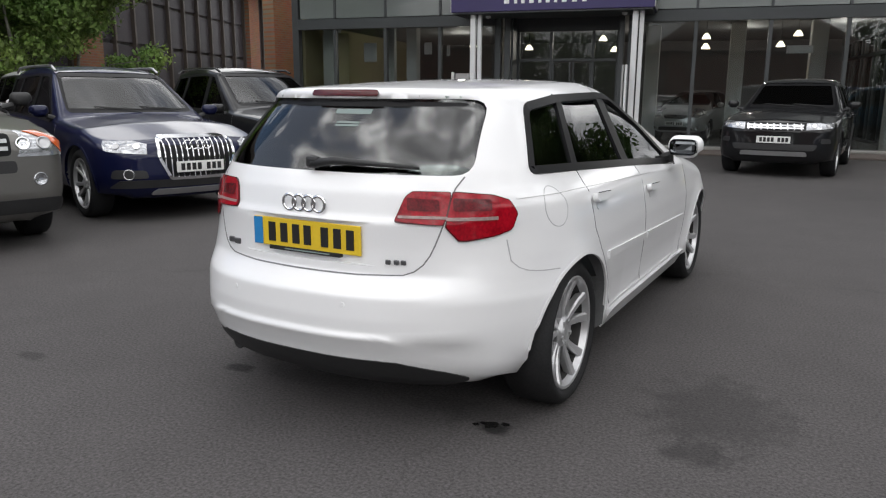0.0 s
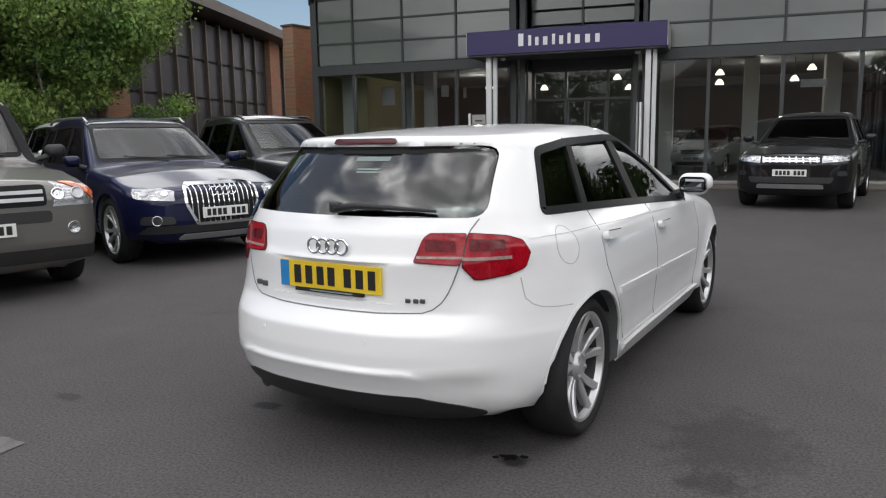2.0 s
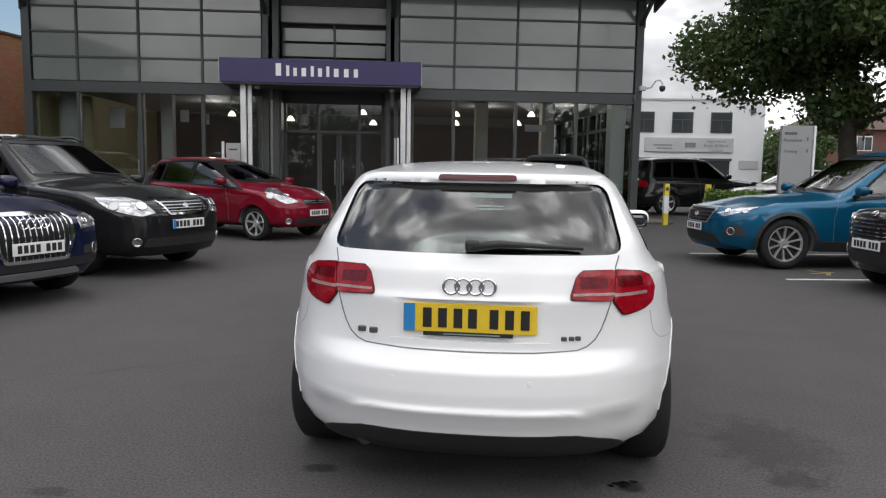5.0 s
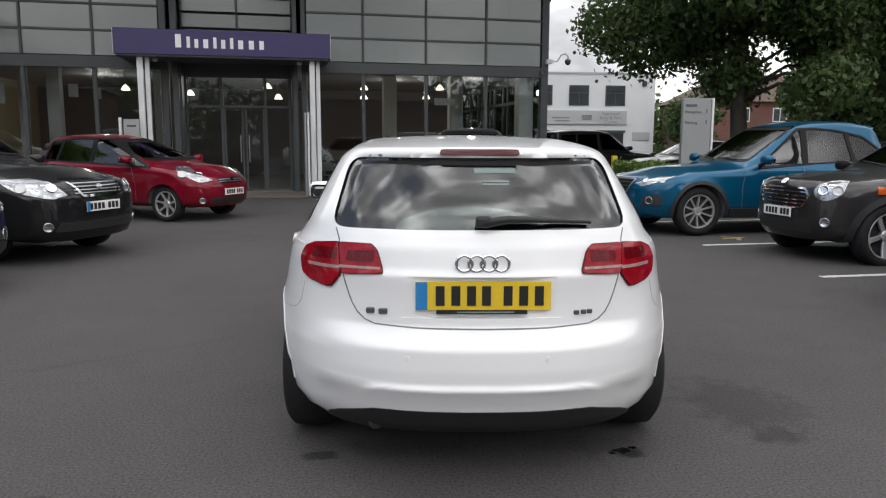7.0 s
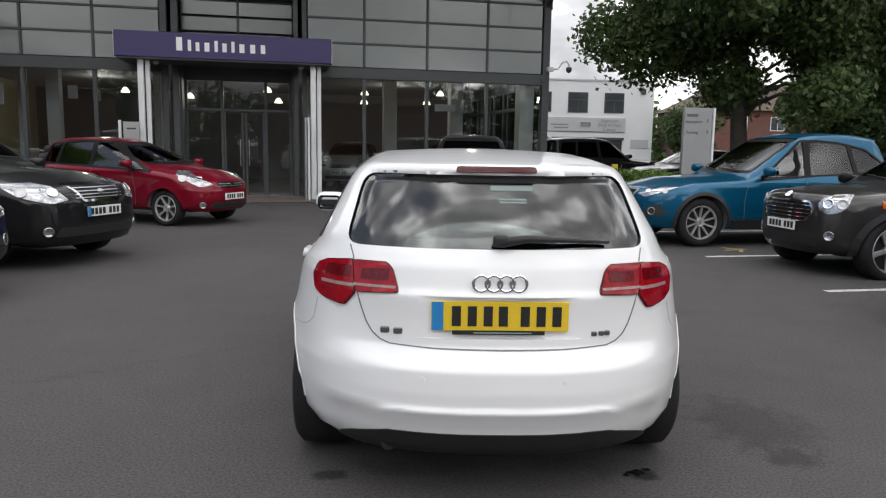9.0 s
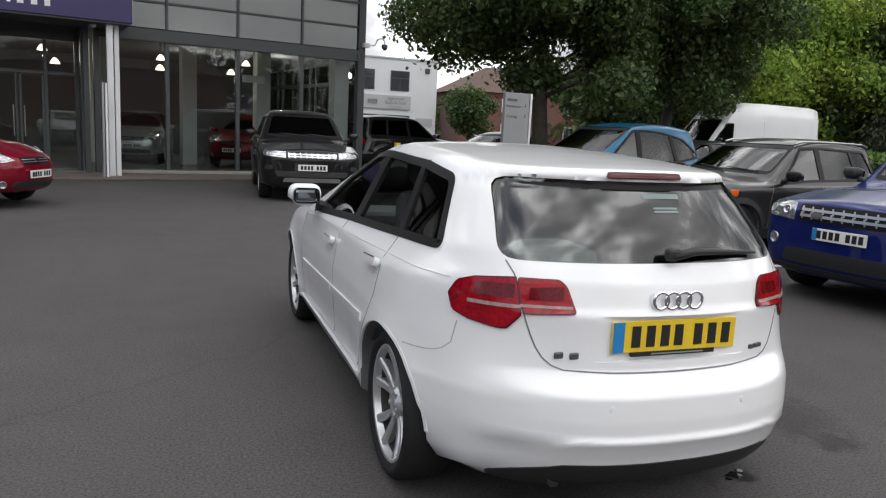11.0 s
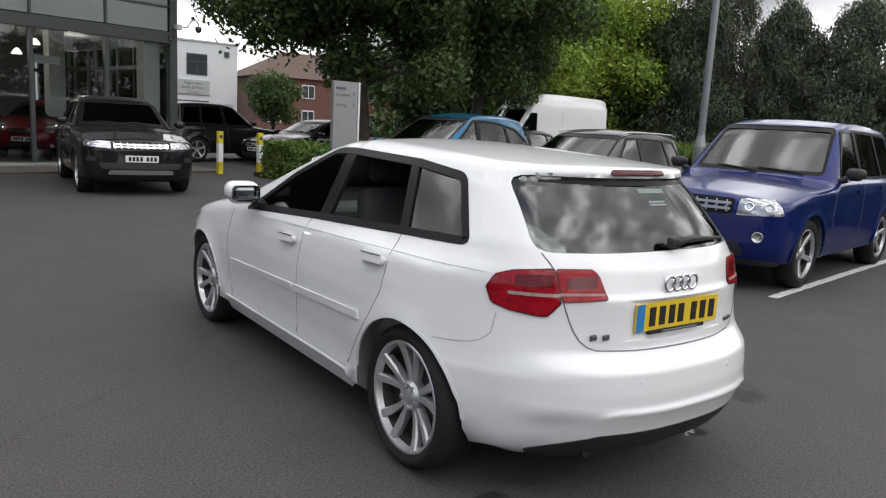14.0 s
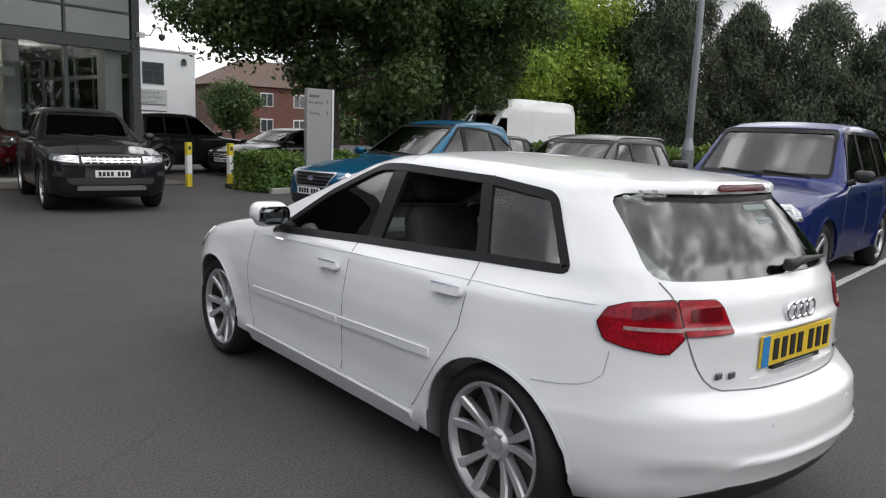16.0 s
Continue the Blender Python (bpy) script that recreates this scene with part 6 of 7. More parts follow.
DISCO = suv(taper=(0.05, 0.04), square=(5, 5, 5.6, 4), L=4.59, W=1.86, H=1.68, wb=2.741, fo=0.87, belt=1.09, cowl_z=1.12, cowl_y=2.10, nose_z=0.94, wtop_y=1.32, mirror=(1.03, 1.80, 1.20), plate_z=0.63, wheels=WHEEL_B, rear_glass=GLASS_DARK,
            headlamp=[("x", 0.46, 0.90), ("x", 0.47, 0.79), ("y", -0.26, 0.83), ("y", -0.36, 0.92)], grille=[(-0.44, 0.78), (0.44, 0.78), (0.46, 0.90), (-0.46, 0.90)], grille_round=0.02, bars=("h", 2), bar_w=0.026, studs=True, bar_mat=CHROME,
            intakes=[[(-0.62, 0.46), (0.62, 0.46), (0.66, 0.56), (-0.66, 0.56)], [(-0.84, 0.58), (-0.70, 0.58), (-0.70, 0.66), (-0.82, 0.66)], [(0.70, 0.58), (0.84, 0.58), (0.82, 0.66), (0.70, 0.66)]], skid=[[(-0.52, 0.37), (0.52, 0.37), (0.50, 0.44), (-0.50, 0.44)]], lip=0.022, lip_mat=BLACK_PLASTIC)
build_car("black_compact_suv", "glossy black compact suv with bright mesh grille", JET, place(0.66, 11.35, 177, 2.741), DISCO)

CX5 = suv(far=True, side=[(1.80, 0.985), (1.0, 1.03), (0.1, 1.07), (-0.42, 1.15), (-0.46, 1.22), (-0.10, 1.47), (0.35, 1.56), (0.75, 1.588), (1.03, 1.578)], pillars=[(0.97, 0.93, 0.10), (0.12, 0.20, 0.07)], L=4.555, W=1.84, H=1.71, wb=2.70, fo=0.94, belt=1.04, cowl_z=1.06, cowl_y=2.05, nose_z=0.84, wtop_y=1.12, rtop_y=-0.52, rbot_y=-0.82, wheels=WHEEL_E, r=0.36, arch=0.40, mirror=(1.01, 1.72, 1.13), plate_z=0.55, square=(4, 5, 4.0, 3.4), lip=0.024, lip_mat=BLACK_PLASTIC, lip_off=0.01, sill_mat=BLACK_PLASTIC,
          headlamp=[("x", 0.48, 0.76), ("x", 0.62, 0.72), ("y", -0.36, 0.80), ("y", -0.58, 0.87), ("y", -0.45, 0.87)], grille=[(-0.34, 0.62), (0.34, 0.62), (0.46, 0.82), (-0.46, 0.82)], grille_frame=0.018, frame_mat=SILVER, bars=("h", 3), bar_w=0.008, bar_mat=GREY_MARK, badge=(0.0, 0.73, 0.07), intakes=[[(-0.6, 0.34), (0.6, 0.34), (0.5, 0.48), (-0.5, 0.48)], [(0.62, 0.44), (0.84, 0.46), (0.80, 0.62), (0.66, 0.58)], [(-0.84, 0.46), (-0.62, 0.44), (-0.66, 0.58), (-0.80, 0.62)]],
          fog=[(0.72, 0.52)], rear_glass=GLASS_DARK)
build_car("azure_suv", "metallic azure blue suv with black wheel-arch trim", AZURE, place(3.62, 8.05, 100, 2.70), CX5)

MINI = suv(L=4.10, W=1.79, H=1.56, wb=2.595, fo=0.79, r=0.33, belt=1.0, cowl_z=1.05, cowl_y=2.08, nose_z=0.93, wtop_y=1.36, rtop_y=-0.42, rbot_y=-0.62, roof_w=0.62, wheels=WHEEL_C, arch=0.385, rails=0.02, mirror=(0.98, 1.78, 1.08), mirror_mat=GLOSS_BLACK, plate_z=0.56, square=(4.4, 5.4, 3.6, 3.8), lip=0.035, lip_mat=BLACK_PLASTIC, lip_off=0.01, sill_mat=BLACK_PLASTIC,
           headlamp=[("x", 0.60 + 0.125 * math.cos(a * math.pi / 6), 0.83 + 0.115 * math.sin(a * math.pi / 6)) for a in range(12)], amber=[(-0.60, 0.88), (-0.60, 0.80), (-0.70, 0.80), (-0.72, 0.88)], grille=[(-0.36, 0.62), (0.36, 0.62), (0.44, 0.74), (0.38, 0.84), (-0.38, 0.84), (-0.44, 0.74)], grille_frame=0.020, bars=("h", 4), bar_w=0.012, bar_mat=CHROME, badge=(0.0, 0.90, 0.05), fog=[(0.62, 0.47)],
           intakes=[[(-0.5, 0.34), (0.5, 0.34), (0.46, 0.46), (-0.46, 0.46)]], rear_glass=GLASS_DARK)
build_car("dark_grey_crossover", "dark grey crossover with round chrome-ringed headlamps", GUNMETAL, place(4.80, 5.40, 99, 2.595), MINI)

FREE = suv(L=4.50, W=1.91, H=1.79, wb=2.66, fo=0.87, belt=1.12, cowl_z=1.12, cowl_y=2.05, nose_z=0.96, wtop_y=1.42, rtop_y=-0.62, rbot_y=-0.80, roof_w=0.68, wheels=WHEEL_C, mirror=(1.05, 1.78, 1.20), mirror_mat=BLACK_PLASTIC, plate_z=0.66, plate_band=True, taper=(0.04, 0.035), edge=0.07, square=(5.5, 6, 6.0, 4.4),
           headlamp=[("x", 0.50, 0.92), ("x", 0.50, 0.76), ("y", -0.22, 0.78), ("y", -0.26, 0.93)], grille=[(-0.46, 0.76), (0.46, 0.76), (0.46, 0.92), (-0.46, 0.92)], grille_round=0.02, bars=("h", 2), bar_w=0.024, studs=True, bar_mat=SILVER, badge=(0.26, 0.82, 0.055), badge_mat=GREY_MARK, fog=[(0.72, 0.56)],
           intakes=[[(-0.6, 0.36), (0.6, 0.36), (0.56, 0.50), (-0.56, 0.50)], [(-0.88, 0.28), (0.88, 0.28), (0.86, 0.33), (-0.86, 0.33)]], wind=[(-0.75, 1.14), (0.75, 1.14), (0.64, 1.69), (-0.64, 1.69)])
build_car("blue_off_roader", "royal blue off-roader with silver mesh grille", BLUE, place(4.80, 2.30, 99.5, 2.66), FREE)

X5 = suv(L=4.85, W=1.93, H=1.77, wb=2.93, fo=0.87, belt=1.12, cowl_z=1.13, cowl_y=2.2, wtop_y=1.45, rtop_y=-0.60, rbot_y=-0.85, wheels=WHEEL_C, mirror=(1.05, 1.9, 1.2), tail_lamps=[[("x", 0.62, 1.05), ("y", -0.62, 1.02), ("y", -0.58, 0.86), ("x", 0.62, 0.84)]])
build_car("black_estate_suv", "black suv parked with its tail by the showroom", JET, place(6.9, 21.2, -74, 2.93), X5)

MERC = suv(far=True, L=4.69, W=1.81, H=1.44, wb=2.84, fo=0.80, r=0.33, belt=0.94, cowl_z=0.97, cowl_y=2.2, nose_z=0.74, wtop_y=1.35, rtop_y=-0.1, rbot_y=-0.75, wheels=WHEEL_D, arch=0.37, clear=0.18, mirror=(0.97, 1.85, 1.0), plate_z=0.48, headlamp=[("x", 0.50, 0.72), ("x", 0.56, 0.60), ("y", -0.42, 0.70), ("y", -0.55, 0.80)],
           grille=[(-0.36, 0.52), (0.36, 0.52), (0.42, 0.70), (-0.42, 0.70)], bars=("h", 2), badge=(0.0, 0.61, 0.08), intakes=[[(-0.7, 0.26), (0.7, 0.26), (0.6, 0.38), (-0.6, 0.38)]])
build_car("black_saloon", "black saloon car with star-badged two-bar grille", JET, place(6.35, 18.6, 110, 2.84), MERC)

VAN = suv(far=True, L=5.9, W=2.0, H=2.87, wb=3.66, fo=1.0, r=0.35, belt=1.35, cowl_z=1.38, cowl_y=4.1, nose_z=1.05, wtop_y=2.95, rtop_y=-1.1, rbot_y=-1.18, roof_w=0.82, crown=0.14, square=(9, 9, 5, 4.5), wheels=WHEEL_D, arch=0.40, mirror=(1.15, 3.75, 1.55), mirror_mat=BLACK_PLASTIC, van=True, seat_y=2.9, mid=1.2,
          side=[(3.92, 1.30), (3.0, 1.30), (2.95, 2.10), (3.25, 2.10)], pillars=[], wind=[(-0.80, 1.42), (0.80, 1.42), (0.72, 2.22), (-0.72, 2.22)], back=[(-0.6, 1.5), (0.6, 1.5), (0.58, 2.2), (-0.58, 2.2)],
          width=[(0.14, 0.9), (0.34, 0.97), (0.62, 1.0), (1.35, 0.985), (2.3, 0.91), (2.68, 0.84), (3.1, 0.74)], taper=(0.0, 0.10), flare=0.0,
          seams=[[(2.9, 1.9), (2.9, 0.5)], [(1.6, 2.2), (1.6, 0.5)]], handles=[(2.75, 1.15)], headlamp=[("x", 0.62, 1.02), ("x", 0.64, 0.84), ("y", -0.25, 0.86), ("y", -0.30, 1.05)], grille=[(-0.5, 0.86), (0.5, 0.86), (0.5, 1.0), (-0.5, 1.0)], bars=("h", 2), plate_z=0.55, category="van", tail_lamps=[])
build_car("white_van", "tall white panel van parked under the trees", WHITE, place(15.4, 18.7, 93, 3.66), VAN)

DARK_GREEN = paint("dark green car paint", (0.010, 0.022, 0.016), 0.3)
build_car("dark_hatchback", "dark green hatchback between the van and the crossover", DARK_GREEN, place(8.2, 11.6, 100, 2.50), dict(JAZZ, far=True))
small = dict(JAZZ)
small.update(far=True, L=3.6, W=1.63, H=1.49, group="cars in the showroom")
build_car("red_city_car", "small dark red city car displayed in the showroom", CHERRY, F @ Matrix.Translation((0, 0, 0.06)) @ pose(14.6, 4.6, 0, 0, 0, 150), small)
sil = dict(JAZZ)
sil.update(far=True, group="cars in the showroom")
build_car("silver_hatchback", "silver hatchback displayed behind the showroom glass", SILVER_PAINT, F @ Matrix.Translation((0, 0, 0.06)) @ pose(11.4, 6.2, 0, 0, 0, 165), sil)


# ---------------------------------------------------------------- small things outdoors
def bollard(x, y, deg):
    YEL = mat("yellow bollard paint", (0.62, 0.50, 0.03), 0.5, vary=0.15, scale=6)
    b = thing("bollard", "square bollard banded in yellow and white", "bollard", pose(x, y, 0, 0, 0, deg), "bollards by the hedge")
    for i, (z0, z1, mm) in enumerate(((0.0, 0.30, YEL), (0.30, 0.74, WHITE_PAINT), (0.74, 1.03, YEL))):
        block("band", -0.06, -0.06, z0, 0.06, 0.06, z1, mm, b, 0.006)
    block("reflector", -0.035, -0.066, 0.86, 0.035, -0.058, 0.94, STEEL, b, 0.0)


bollard(3.55, 15.25, 10)
bollard(4.52, 15.15, 10)


def pylon():
    FACE = mat("grey sign face", (0.30, 0.305, 0.31), 0.4, metal=0.3, vary=0.05, scale=2)
    INK = mat("dark grey sign print", (0.10, 0.10, 0.11), 0.6)
    p = thing("direction_pylon", "tall grey direction sign with dark lettering", "sign", pose(5.57, 13.30, 0, 0, 0, 4))
    block("face", 0, 0, 0.0, 0.66, 0.12, 2.36, FACE, p, 0.008)
    block("edge", 0.68, -0.01, 0.0, 0.73, 0.13, 2.36, WHITE_PAINT, p, 0.006)
    block("bar", 0.06, -0.006, 2.16, 0.32, -0.001, 2.22, INK, p, 0.0)
    text(p, "Reception", 0.095, 0.24, -0.002, 2.02, INK)
    text(p, "Parking", 0.095, 0.20, -0.002, 1.78, INK)
    for z in (2.07, 1.82):
        block("arrow", 0.54, -0.006, z - 0.035, 0.565, -0.001, z + 0.045, INK, p, 0.0)


pylon()


def lamp_post():
    GALV = mat("galvanised steel", (0.24, 0.25, 0.26), 0.45, metal=0.6, vary=0.12, scale=5)
    p = thing("lamp_post", "tall galvanised steel lamp post", "lamp post", pose(8.4, 5.25, 0))
    part("base", tube_bm([(0, 0, 0), (0, 0, 1.35), (0, 0, 1.55)], [0.105, 0.105, 0.06], 14), GALV, p)
    part("pole", tube_bm([(0, 0, 1.5), (0, 0, 7.8)], [0.06, 0.045], 12), GALV, p)
    part("lamp_head", box_bm(-0.14, -0.55, 7.75, 0.14, 0.1, 7.9, 0.04), GALV, p)


lamp_post()


def line(name, label, x0, y0, x1, y1, w, material, seed):
    """A worn painted line with ragged edges."""
    rng = np.random.default_rng(seed)
    a, b = Vector((x0, y0)), Vector((x1, y1))
    d = (b - a).normalized()
    nrm = Vector((-d.y, d.x))
    n = max(int((b - a).length / 0.06), 4)
    vs, fs = [], []
    for i in range(n + 1):
        p = a.lerp(b, i / n)
        for s in (-1, 1):
            q = p + nrm * s * (w / 2 + rng.normal() * 0.004)
            vs.append((q.x, q.y, 0.004))
    for i in range(n):
        fs.append((2 * i, 2 * i + 2, 2 * i + 3, 2 * i + 1))
    o = link_mesh(name, vs, fs, material)
    return tagged(o, label, "road marking", kind="structure")


line("bay_line", "worn white parking bay line", 4.20, 1.26, 9.6, 2.18, 0.095, LINE, 1)
line("bay_line", "worn white parking bay line", 3.82, 3.86, 9.2, 4.78, 0.095, LINE, 2)
line("bay_line", "worn white parking bay line", 3.48, 6.20, 8.8, 7.15, 0.095, LINE, 3)
line("bay_line", "worn white parking bay line", 2.85, 8.95, 8.4, 9.95, 0.095, LINE, 4)
line("worn_patch", "faint pale worn patch on the asphalt", -1.80, -1.42, -1.30, -1.36, 0.17, mat("scuffed asphalt", (0.11, 0.106, 0.103), 0.85, vary=0.3, scale=14, fine=120), 5)
for i, (x, y, a) in enumerate(((4.0, 6.85, 0.3), (4.18, 6.70, 1.2), (4.25, 6.92, 2.2), (4.10, 7.05, -0.2))):
    line("yellow_mark", "worn yellow painted symbol in the bay", x, y, x + 0.28 * math.cos(a), y + 0.28 * math.sin(a), 0.06, YELLOW_LINE, 20 + i)
k = part("hedge_kerb", box_bm(0, -0.14, -0.05, 6.3, 0.0, 0.12, 0.015), KERB)
k.matrix_world = Matrix.Translation((4.55, 13.15, 0)) @ Matrix.Rotation(math.atan2(1.35, 5.85), 4, "Z")
tagged(k, "concrete kerb along the hedge bed", "kerb", kind="structure")
bed = part("hedge_bed", box_bm(0, 0.0, -0.05, 6.3, 1.6, 0.10, 0.01), mat("dark soil", (0.03, 0.022, 0.015), 0.95, vary=0.3, scale=9, bump=0.4))
bed.matrix_world = k.matrix_world.copy()
tagged(bed, "dark soil bed under the hedge", "soil bed", kind="structure")


def wet_spot():
    """A small wet spot on the asphalt behind the white car: dark from one side, with the sky in it from the other."""
    rng = np.random.default_rng(5)
    wet = mat("wet dark asphalt", (0.012, 0.012, 0.012), 0.12, vary=0.3, scale=30, bump=0.05)
    bm = bmesh.new()
    for x, y, r in ((0.655, -0.385, 0.040), (0.705, -0.355, 0.022), (0.60, -0.41, 0.018)):
        rr = r * (1 + 0.22 * rng.normal(size=18))
        bm.faces.new([bm.verts.new((x + q * math.cos(b), y + 0.7 * q * math.sin(b), 0.003)) for q, b in zip(rr, np.linspace(0, 2 * math.pi, 18, endpoint=False))])
    tagged(part("wet_spot", bm, wet), "small wet spot on the dark asphalt", "stain", kind="structure")


wet_spot()


# ---------------------------------------------------------------- trees and hedges
def leaf_material(name, color, glow=0.3):
    m = bpy.data.materials.new(name)
    m.use_nodes = True
    nt = m.node_tree
    b = nt.nodes["Principled BSDF"]
    out = nt.nodes["Material Output"]
    geo = nt.nodes.new("ShaderNodeNewGeometry")
    tc = nt.nodes.new("ShaderNodeTexCoord")
    nz = nt.nodes.new("ShaderNodeTexNoise")
    nz.inputs["Scale"].default_value = 0.7
    hs = nt.nodes.new("ShaderNodeHueSaturation")
    hs.inputs["Color"].default_value = (*color, 1)
    r1 = nt.nodes.new("ShaderNodeMapRange")
    r1.inputs["To Min"].default_value, r1.inputs["To Max"].default_value = 0.55, 1.5
    r2 = nt.nodes.new("ShaderNodeMapRange")
    r2.inputs["From Min"].default_value, r2.inputs["From Max"].default_value = 0.3, 0.7
    r2.inputs["To Min"].default_value, r2.inputs["To Max"].default_value = 0.475, 0.52
    tr = nt.nodes.new("ShaderNodeBsdfTranslucent")
    mx = nt.nodes.new("ShaderNodeMixShader")
    mx.inputs[0].default_value = glow
    link = nt.links.new
    link(geo.outputs["Random Per Island"], r1.inputs["Value"])
    link(tc.outputs["Object"], nz.inputs["Vector"])
    link(nz.outputs["Fac"], r2.inputs["Value"])
    link(r1.outputs[0], hs.inputs["Value"])
    link(r2.outputs[0], hs.inputs["Hue"])
    link(hs.outputs[0], b.inputs["Base Color"])
    link(hs.outputs[0], tr.inputs[0])
    b.inputs["Roughness"].default_value = 0.55
    link(b.outputs[0], mx.inputs[1])
    link(tr.outputs[0], mx.inputs[2])
    link(mx.outputs[0], out.inputs["Surface"])
    MATS[name] = m
    return m


OAK_LEAF = leaf_material("dark oak leaves", (0.066, 0.109, 0.031), 0.4)
LIME_LEAF = leaf_material("bright lime leaves", (0.255, 0.36, 0.058), 0.5)
BIRCH_LEAF = leaf_material("birch leaves", (0.20, 0.31, 0.085), 0.45)
FIR_LEAF = leaf_material("dark conifer needles", (0.060, 0.076, 0.040), 0.25)
HEDGE_LEAF = leaf_material("hedge leaves", (0.11, 0.185, 0.035), 0.35)
BARK = mat("dark bark", (0.045, 0.038, 0.030), 0.9, vary=0.4, scale=5, fine=40, bump=0.5)
BIRCH_BARK = mat("pale birch bark", (0.17, 0.16, 0.14), 0.8, vary=0.35, scale=7, fine=30, bump=0.2)


def leaf_mesh(name, centres, normals, size, material, rng, droop=0.0, aspect=1.7):
    """Many small pointed leaves as one mesh."""
    n = len(centres)
    s = size * rng.uniform(0.6, 1.35, (n, 1))
    a = rng.normal(size=(n, 3)) * 0.9 + normals
    a /= np.linalg.norm(a, axis=1, keepdims=True)
    t = np.cross(a, rng.normal(size=(n, 3)))
    t[:, 2] -= droop
    t -= a * (t * a).sum(1, keepdims=True)
    t /= np.maximum(np.linalg.norm(t, axis=1, keepdims=True), 1e-6)
    c = np.cross(a, t)
    p = np.stack([centres - t * s * aspect / 2, centres + c * s * 0.5, centres + t * s * aspect / 2, centres - c * s * 0.5], 1).reshape(-1, 3)
    me = bpy.data.meshes.new(name)
    me.vertices.add(4 * n)
    me.vertices.foreach_set("co", p.ravel())
    me.loops.add(4 * n)
    me.loops.foreach_set("vertex_index", np.arange(4 * n))
    me.polygons.add(n)
    me.polygons.foreach_set("loop_start", np.arange(0, 4 * n, 4))
    me.update(calc_edges=True)
    me.materials.append(material)
    return me


def crown_points(blobs, n, rng, shell=0.55):
    """Points and outward normals through a crown of clumps (centre, radius)."""
    w = np.array([r ** 2 for _, r in blobs])
    pick = rng.choice(len(blobs), n, p=w / w.sum())
    d = rng.normal(size=(n, 3))
    d /= np.linalg.norm(d, axis=1, keepdims=True)
    rad = (shell + (1.12 - shell) * rng.uniform(size=(n, 1)) ** 0.7)
    rad *= 1 + 0.18 * rng.normal(size=(n, 1))
    c = np.array([b[0] for b in blobs])[pick]
    r = np.array([b[1] for b in blobs])[pick][:, None]
    return c + d * r * rad * np.array([1, 1, 0.8]), d


def tree(name, label, x, y, trunk_h, trunk_r, crown, leaf_mat, bark, count, leaf, seed, limbs=9, clump=0.34, droop=0.0, lean=(0, 0), stems=1):
    """Trunk with limbs, and a crown of leaf clumps. crown: (radius, low z, high z)."""
    rng = np.random.default_rng(seed)
    t = thing(name, label, "tree", pose(x, y, 0))
    R, z0, z1 = crown
    bm = bmesh.new()
    tips = []
    for s in range(stems):
        ox, oy = (0, 0) if stems == 1 else (rng.normal() * 0.35, rng.normal() * 0.35)
        top = Vector((lean[0] + ox * 3, lean[1] + oy * 3, z1 * 0.86))
        pts = [Vector((ox, oy, -0.05)).lerp(top, k) + Vector((rng.normal(), rng.normal(), 0)) * 0.09 * (0 < k < 1) for k in (0, 0.15, 0.35, 0.6, 0.8, 1)]
        pts[0] = Vector((ox, oy, -0.1))
        tube_bm(pts, [trunk_r * 1.25, trunk_r, trunk_r * 0.85, trunk_r * 0.55, trunk_r * 0.3, 0.02], 10, bm)
        for i in range(limbs):
            k = rng.uniform(0.28, 0.9)
            base = Vector((ox, oy, 0)).lerp(top, k)
            a = rng.uniform(0, 2 * math.pi)
            ln = R * rng.uniform(0.4, 0.72) * (1.15 - 0.5 * k)
            tip = base + Vector((math.cos(a) * ln, math.sin(a) * ln, ln * rng.uniform(0.05, 0.55)))
            mid = base.lerp(tip, 0.5) + Vector((0, 0, ln * 0.12))
            tube_bm([base, mid, tip], [trunk_r * 0.38 * (1.2 - k), trunk_r * 0.22 * (1.2 - k), 0.012], 6, bm)
            tips.append(tip)
    part("trunk", bm, bark, t, smooth=True)
    blobs = []
    for i in range(64):
        d = rng.normal(size=3)
        d /= np.linalg.norm(d)
        q = rng.uniform(0.35, 0.95)
        blobs.append((np.array([d[0] * R * q + lean[0] * 0.6, d[1] * R * q + lean[1] * 0.6, (z0 + z1) / 2 + d[2] * (z1 - z0) / 2 * q]), R * clump * rng.uniform(0.55, 1.15)))
    for p in tips:
        if p.z > z0 * 0.8:
            blobs.append((np.array(p), R * clump * rng.uniform(0.5, 0.9)))
    c, d = crown_points(blobs, count, rng)
    me = leaf_mesh("crown", c, d, leaf, leaf_mat, rng, droop)
    o = new("crown", me)
    o.parent = t
    return t


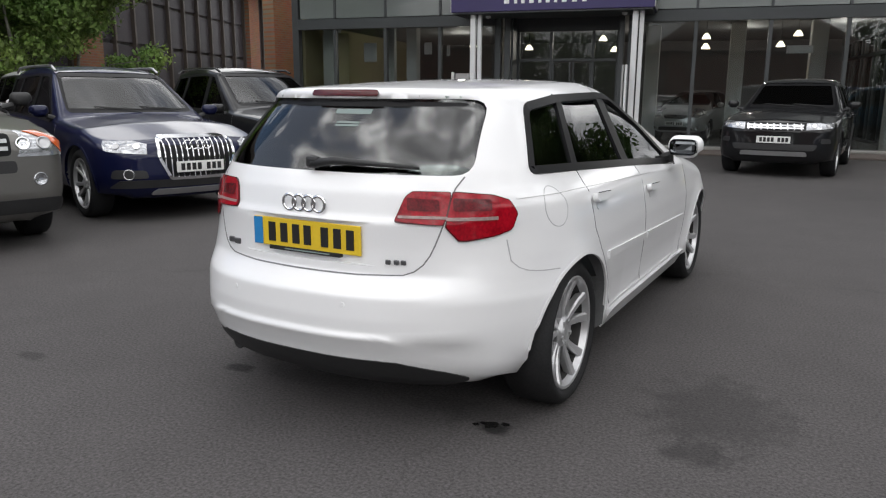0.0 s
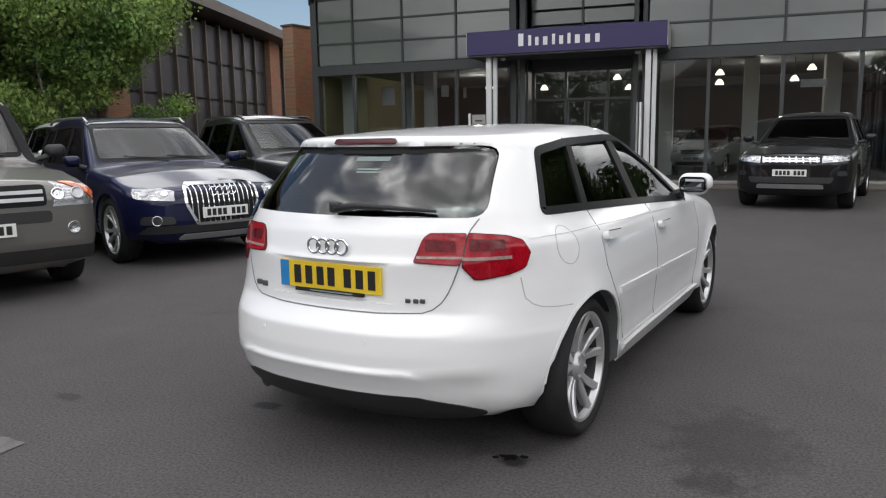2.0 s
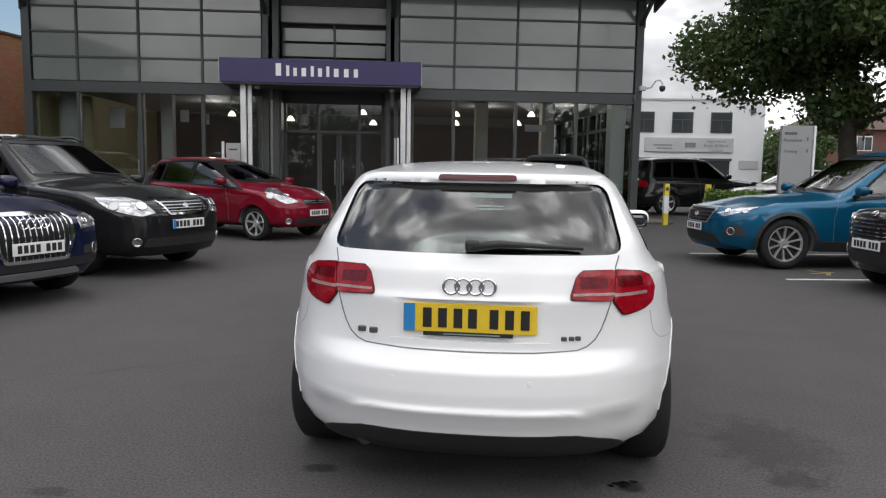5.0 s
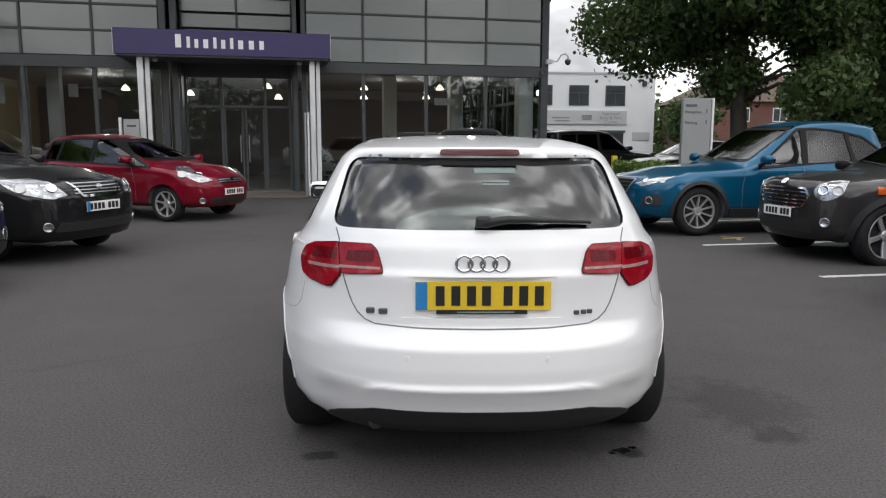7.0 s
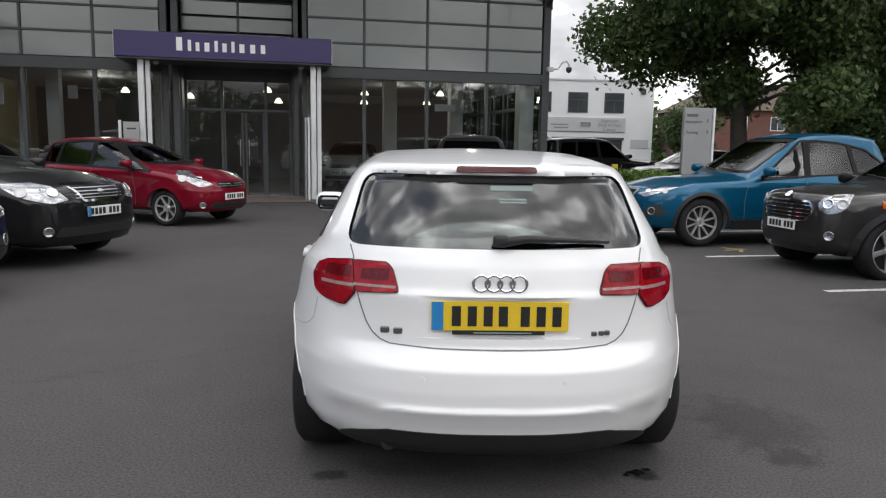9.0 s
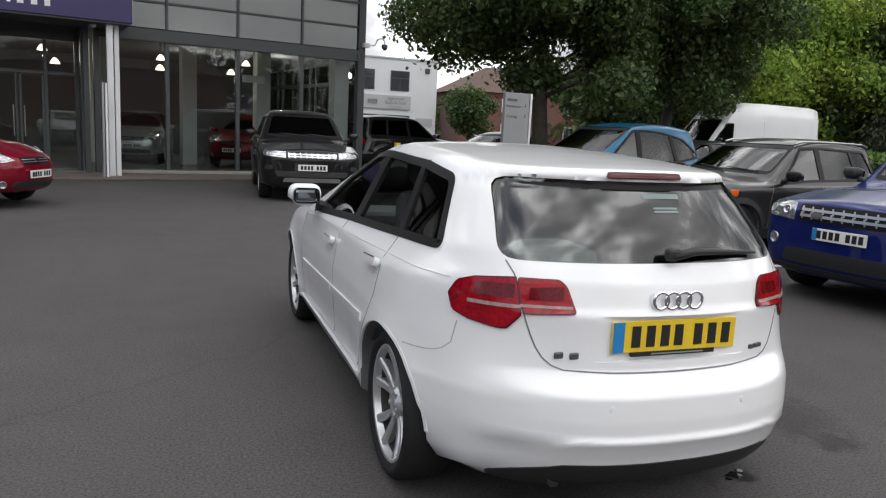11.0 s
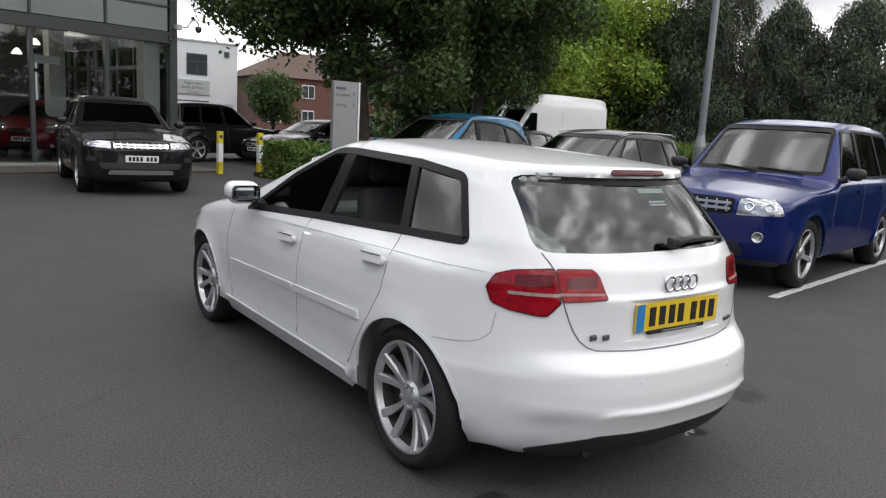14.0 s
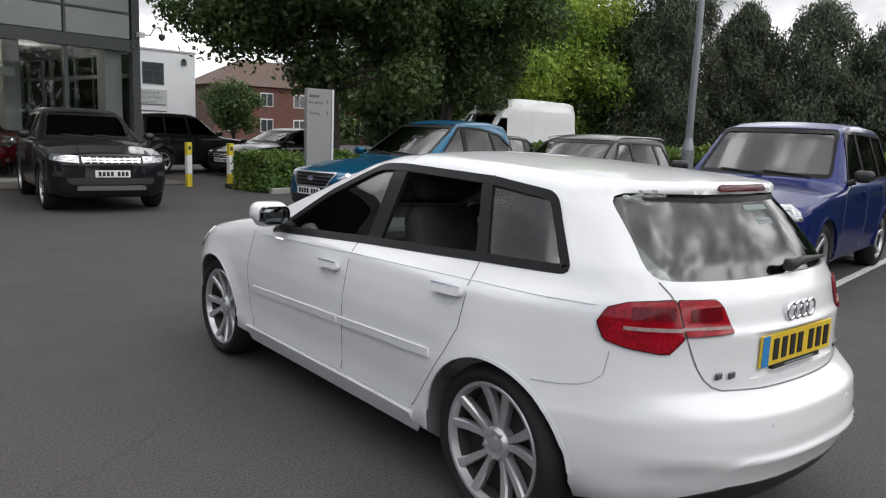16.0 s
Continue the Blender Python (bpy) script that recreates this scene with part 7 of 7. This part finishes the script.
def conifer(label, x, y, r, h, count, seed, leaf=0.30):
    """A dark conifer: whorls of drooping sprays on a straight trunk."""
    rng = np.random.default_rng(seed)
    t = thing("conifer", label, "tree", pose(x, y, 0))
    part("trunk", tube_bm([(0, 0, -0.1), (0, 0, h * 0.5), (0, 0, h * 0.97)], [0.28, 0.17, 0.02], 8), BARK, t)
    # added near-black cone: the crown's inner shade as colour, closing gaps between sprays
    part("inner_bough", cyl_bm(r * 0.66, 0.05, h * 0.9, 14, Matrix.Translation((0, 0, h * 0.45 + 0.2))), mat("painted inner shade", (0.02, 0.028, 0.016), 0.95, vary=0.4), t)
    k = rng.uniform(0, 1, count) ** 1.25
    z = 0.4 + k * (h - 0.4)
    a = rng.uniform(0, 2 * math.pi, count)
    lob = 1 + 0.22 * np.sin(a * 5 + k * 21) + 0.16 * np.sin(a * 3 - k * 33)
    rad = r * (1 - k) ** 0.46 * lob * rng.uniform(0.55, 1.03, count) ** 0.5
    c = np.stack([np.cos(a) * rad, np.sin(a) * rad, z - 0.22 * rad + 0.25 * rng.normal(size=count)], 1)
    d = np.stack([np.cos(a), np.sin(a), np.full(count, 0.4)], 1)
    me = leaf_mesh("crown", c, d, leaf, FIR_LEAF, rng, 1.8, 4.0)
    o = new("crown", me)
    o.parent = t
    return t


def hedge(name, label, x0, y0, x1, y1, width, height, count, leaf, material, seed):
    rng = np.random.default_rng(seed)
    a, b = Vector((x0, y0, 0)), Vector((x1, y1, 0))
    L = (b - a).length
    h = thing(name, label, "hedge", Matrix.Translation(a) @ Matrix.Rotation(math.atan2(y1 - y0, x1 - x0), 4, "Z"))
    # near-black box added under the leaves, its colour standing for the shade inside
    DARK = mat("hedge inner shade", (0.012, 0.02, 0.008), 0.9, vary=0.3)
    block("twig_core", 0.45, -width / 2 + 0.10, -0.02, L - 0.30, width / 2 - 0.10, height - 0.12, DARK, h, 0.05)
    u = rng.uniform(0, L, count)
    u[: count // 12] = np.abs(rng.normal(size=count // 12)) * 0.16
    per = 2 * height + width
    s = rng.uniform(0, per, count)
    yy = np.where(s < height, -width / 2, np.where(s < height + width, s - height - width / 2, width / 2))
    zz = np.where(s < height, s, np.where(s < height + width, height, per - s))
    ends = np.arange(count) < count // 12
    fill = rng.uniform(0.0, 1.0, count)
    yy, zz = np.where(ends, yy * fill, yy), np.where(ends, zz * np.sqrt(fill), zz)
    bump = 0.05 * np.sin(u * 3.1) + 0.04 * np.sin(u * 7.7 + 1) + 0.05 * rng.normal(size=count)
    ny = np.where(s < height, -1.0, np.where(s < height + width, 0, 1.0))
    nz = np.where((s >= height) & (s < height + width), 1.0, 0.1)
    c = np.stack([u, yy + ny * bump, np.maximum(zz + nz * bump, 0.03)], 1)
    d = np.stack([np.zeros(count), ny, nz], 1)
    me = leaf_mesh("leaves", c, d, leaf, material, rng)
    o = new("leaves", me)
    o.parent = h
    return h


tree("broad_tree", "large dark-leaved broad tree at the car park edge", 8.5, 17.4, 2.4, 0.24, (4.5, 2.6, 9.8), OAK_LEAF, BARK, 120000, 0.105, 11, limbs=14, clump=0.27)
tree("broad_tree", "dark-leaved broad tree with a leaning trunk", 13.9, 18.9, 2.6, 0.22, (3.8, 3.0, 9.2), OAK_LEAF, BARK, 70000, 0.105, 12, limbs=12, lean=(0.6, 0.1), clump=0.27)
tree("lime_tree", "bright yellow-green tree behind the parked cars", 23.2, 23.4, 2.0, 0.22, (4.8, 0.8, 9.2), LIME_LEAF, BARK, 80000, 0.11, 13, limbs=10, clump=0.3)
tree("green_tree", "mid-green bushy tree behind the van", 18.5, 27.0, 1.6, 0.2, (4.0, 0.6, 6.6), OAK_LEAF, BARK, 20000, 0.18, 16, limbs=8, clump=0.3)
tree("birch_tree", "pale-stemmed birch tree with fresh green leaves", -14.5, 7.4, 2.2, 0.05, (2.55, 2.1, 5.7), BIRCH_LEAF, BIRCH_BARK, 90000, 0.065, 14, limbs=8, droop=0.8, stems=3, clump=0.26)
tree("green_tree", "dark green bushy tree at the boundary", 26.4, 21.8, 1.6, 0.2, (3.6, 0.5, 7.6), OAK_LEAF, BARK, 24000, 0.14, 17, limbs=8, clump=0.3)
tree("small_tree", "small round bushy tree before the brick house", 15.8, 41.5, 1.0, 0.12, (1.7, 0.9, 4.3), OAK_LEAF, BARK, 9000, 0.13, 15, limbs=6)
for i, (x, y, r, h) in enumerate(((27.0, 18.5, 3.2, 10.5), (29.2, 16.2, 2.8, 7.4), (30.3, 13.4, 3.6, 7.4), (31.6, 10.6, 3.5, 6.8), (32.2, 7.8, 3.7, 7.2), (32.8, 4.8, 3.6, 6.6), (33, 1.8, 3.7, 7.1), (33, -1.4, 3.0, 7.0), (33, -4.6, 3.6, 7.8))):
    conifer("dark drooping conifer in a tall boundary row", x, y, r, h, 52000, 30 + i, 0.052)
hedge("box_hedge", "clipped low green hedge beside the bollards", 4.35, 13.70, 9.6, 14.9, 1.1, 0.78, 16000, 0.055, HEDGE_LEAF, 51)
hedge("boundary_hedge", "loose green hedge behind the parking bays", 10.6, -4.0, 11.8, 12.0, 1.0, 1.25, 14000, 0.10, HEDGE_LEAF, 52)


def far_green():
    """Distant tree belt all round; its unseen southern part is added to darken reflections."""
    rng = np.random.default_rng(77)
    blobs = []
    for a in np.arange(0, 360, 3.0):
        b = math.radians(a + rng.uniform(-1, 1))
        # the belt stands further off where the town opens beyond the showroom
        R = 70 + rng.uniform(-3, 6)
        if 200 < a % 360 < 340:
            R = 58 + rng.uniform(-3, 5)
        # raised in the south, out of view, so glass and paint mirror less sky
        h = rng.uniform(2.4, 4.6) + (2.6 if 200 < a < 340 else 0.0)
        for k in range(3):
            blobs.append((np.array([R * math.cos(b) + rng.normal(), R * math.sin(b) + rng.normal(), h * (0.35 + 0.35 * k)]), rng.uniform(1.9, 3.0)))
    c, d = crown_points(blobs, 90000, rng, 0.7)
    c[:, 2] = np.abs(c[:, 2])
    me = leaf_mesh("far_trees", c, d, 0.42, OAK_LEAF, rng)
    o = new("far_trees", me)
    tagged(o, "distant belt of dark green trees", "trees", kind="stuff")


far_green()
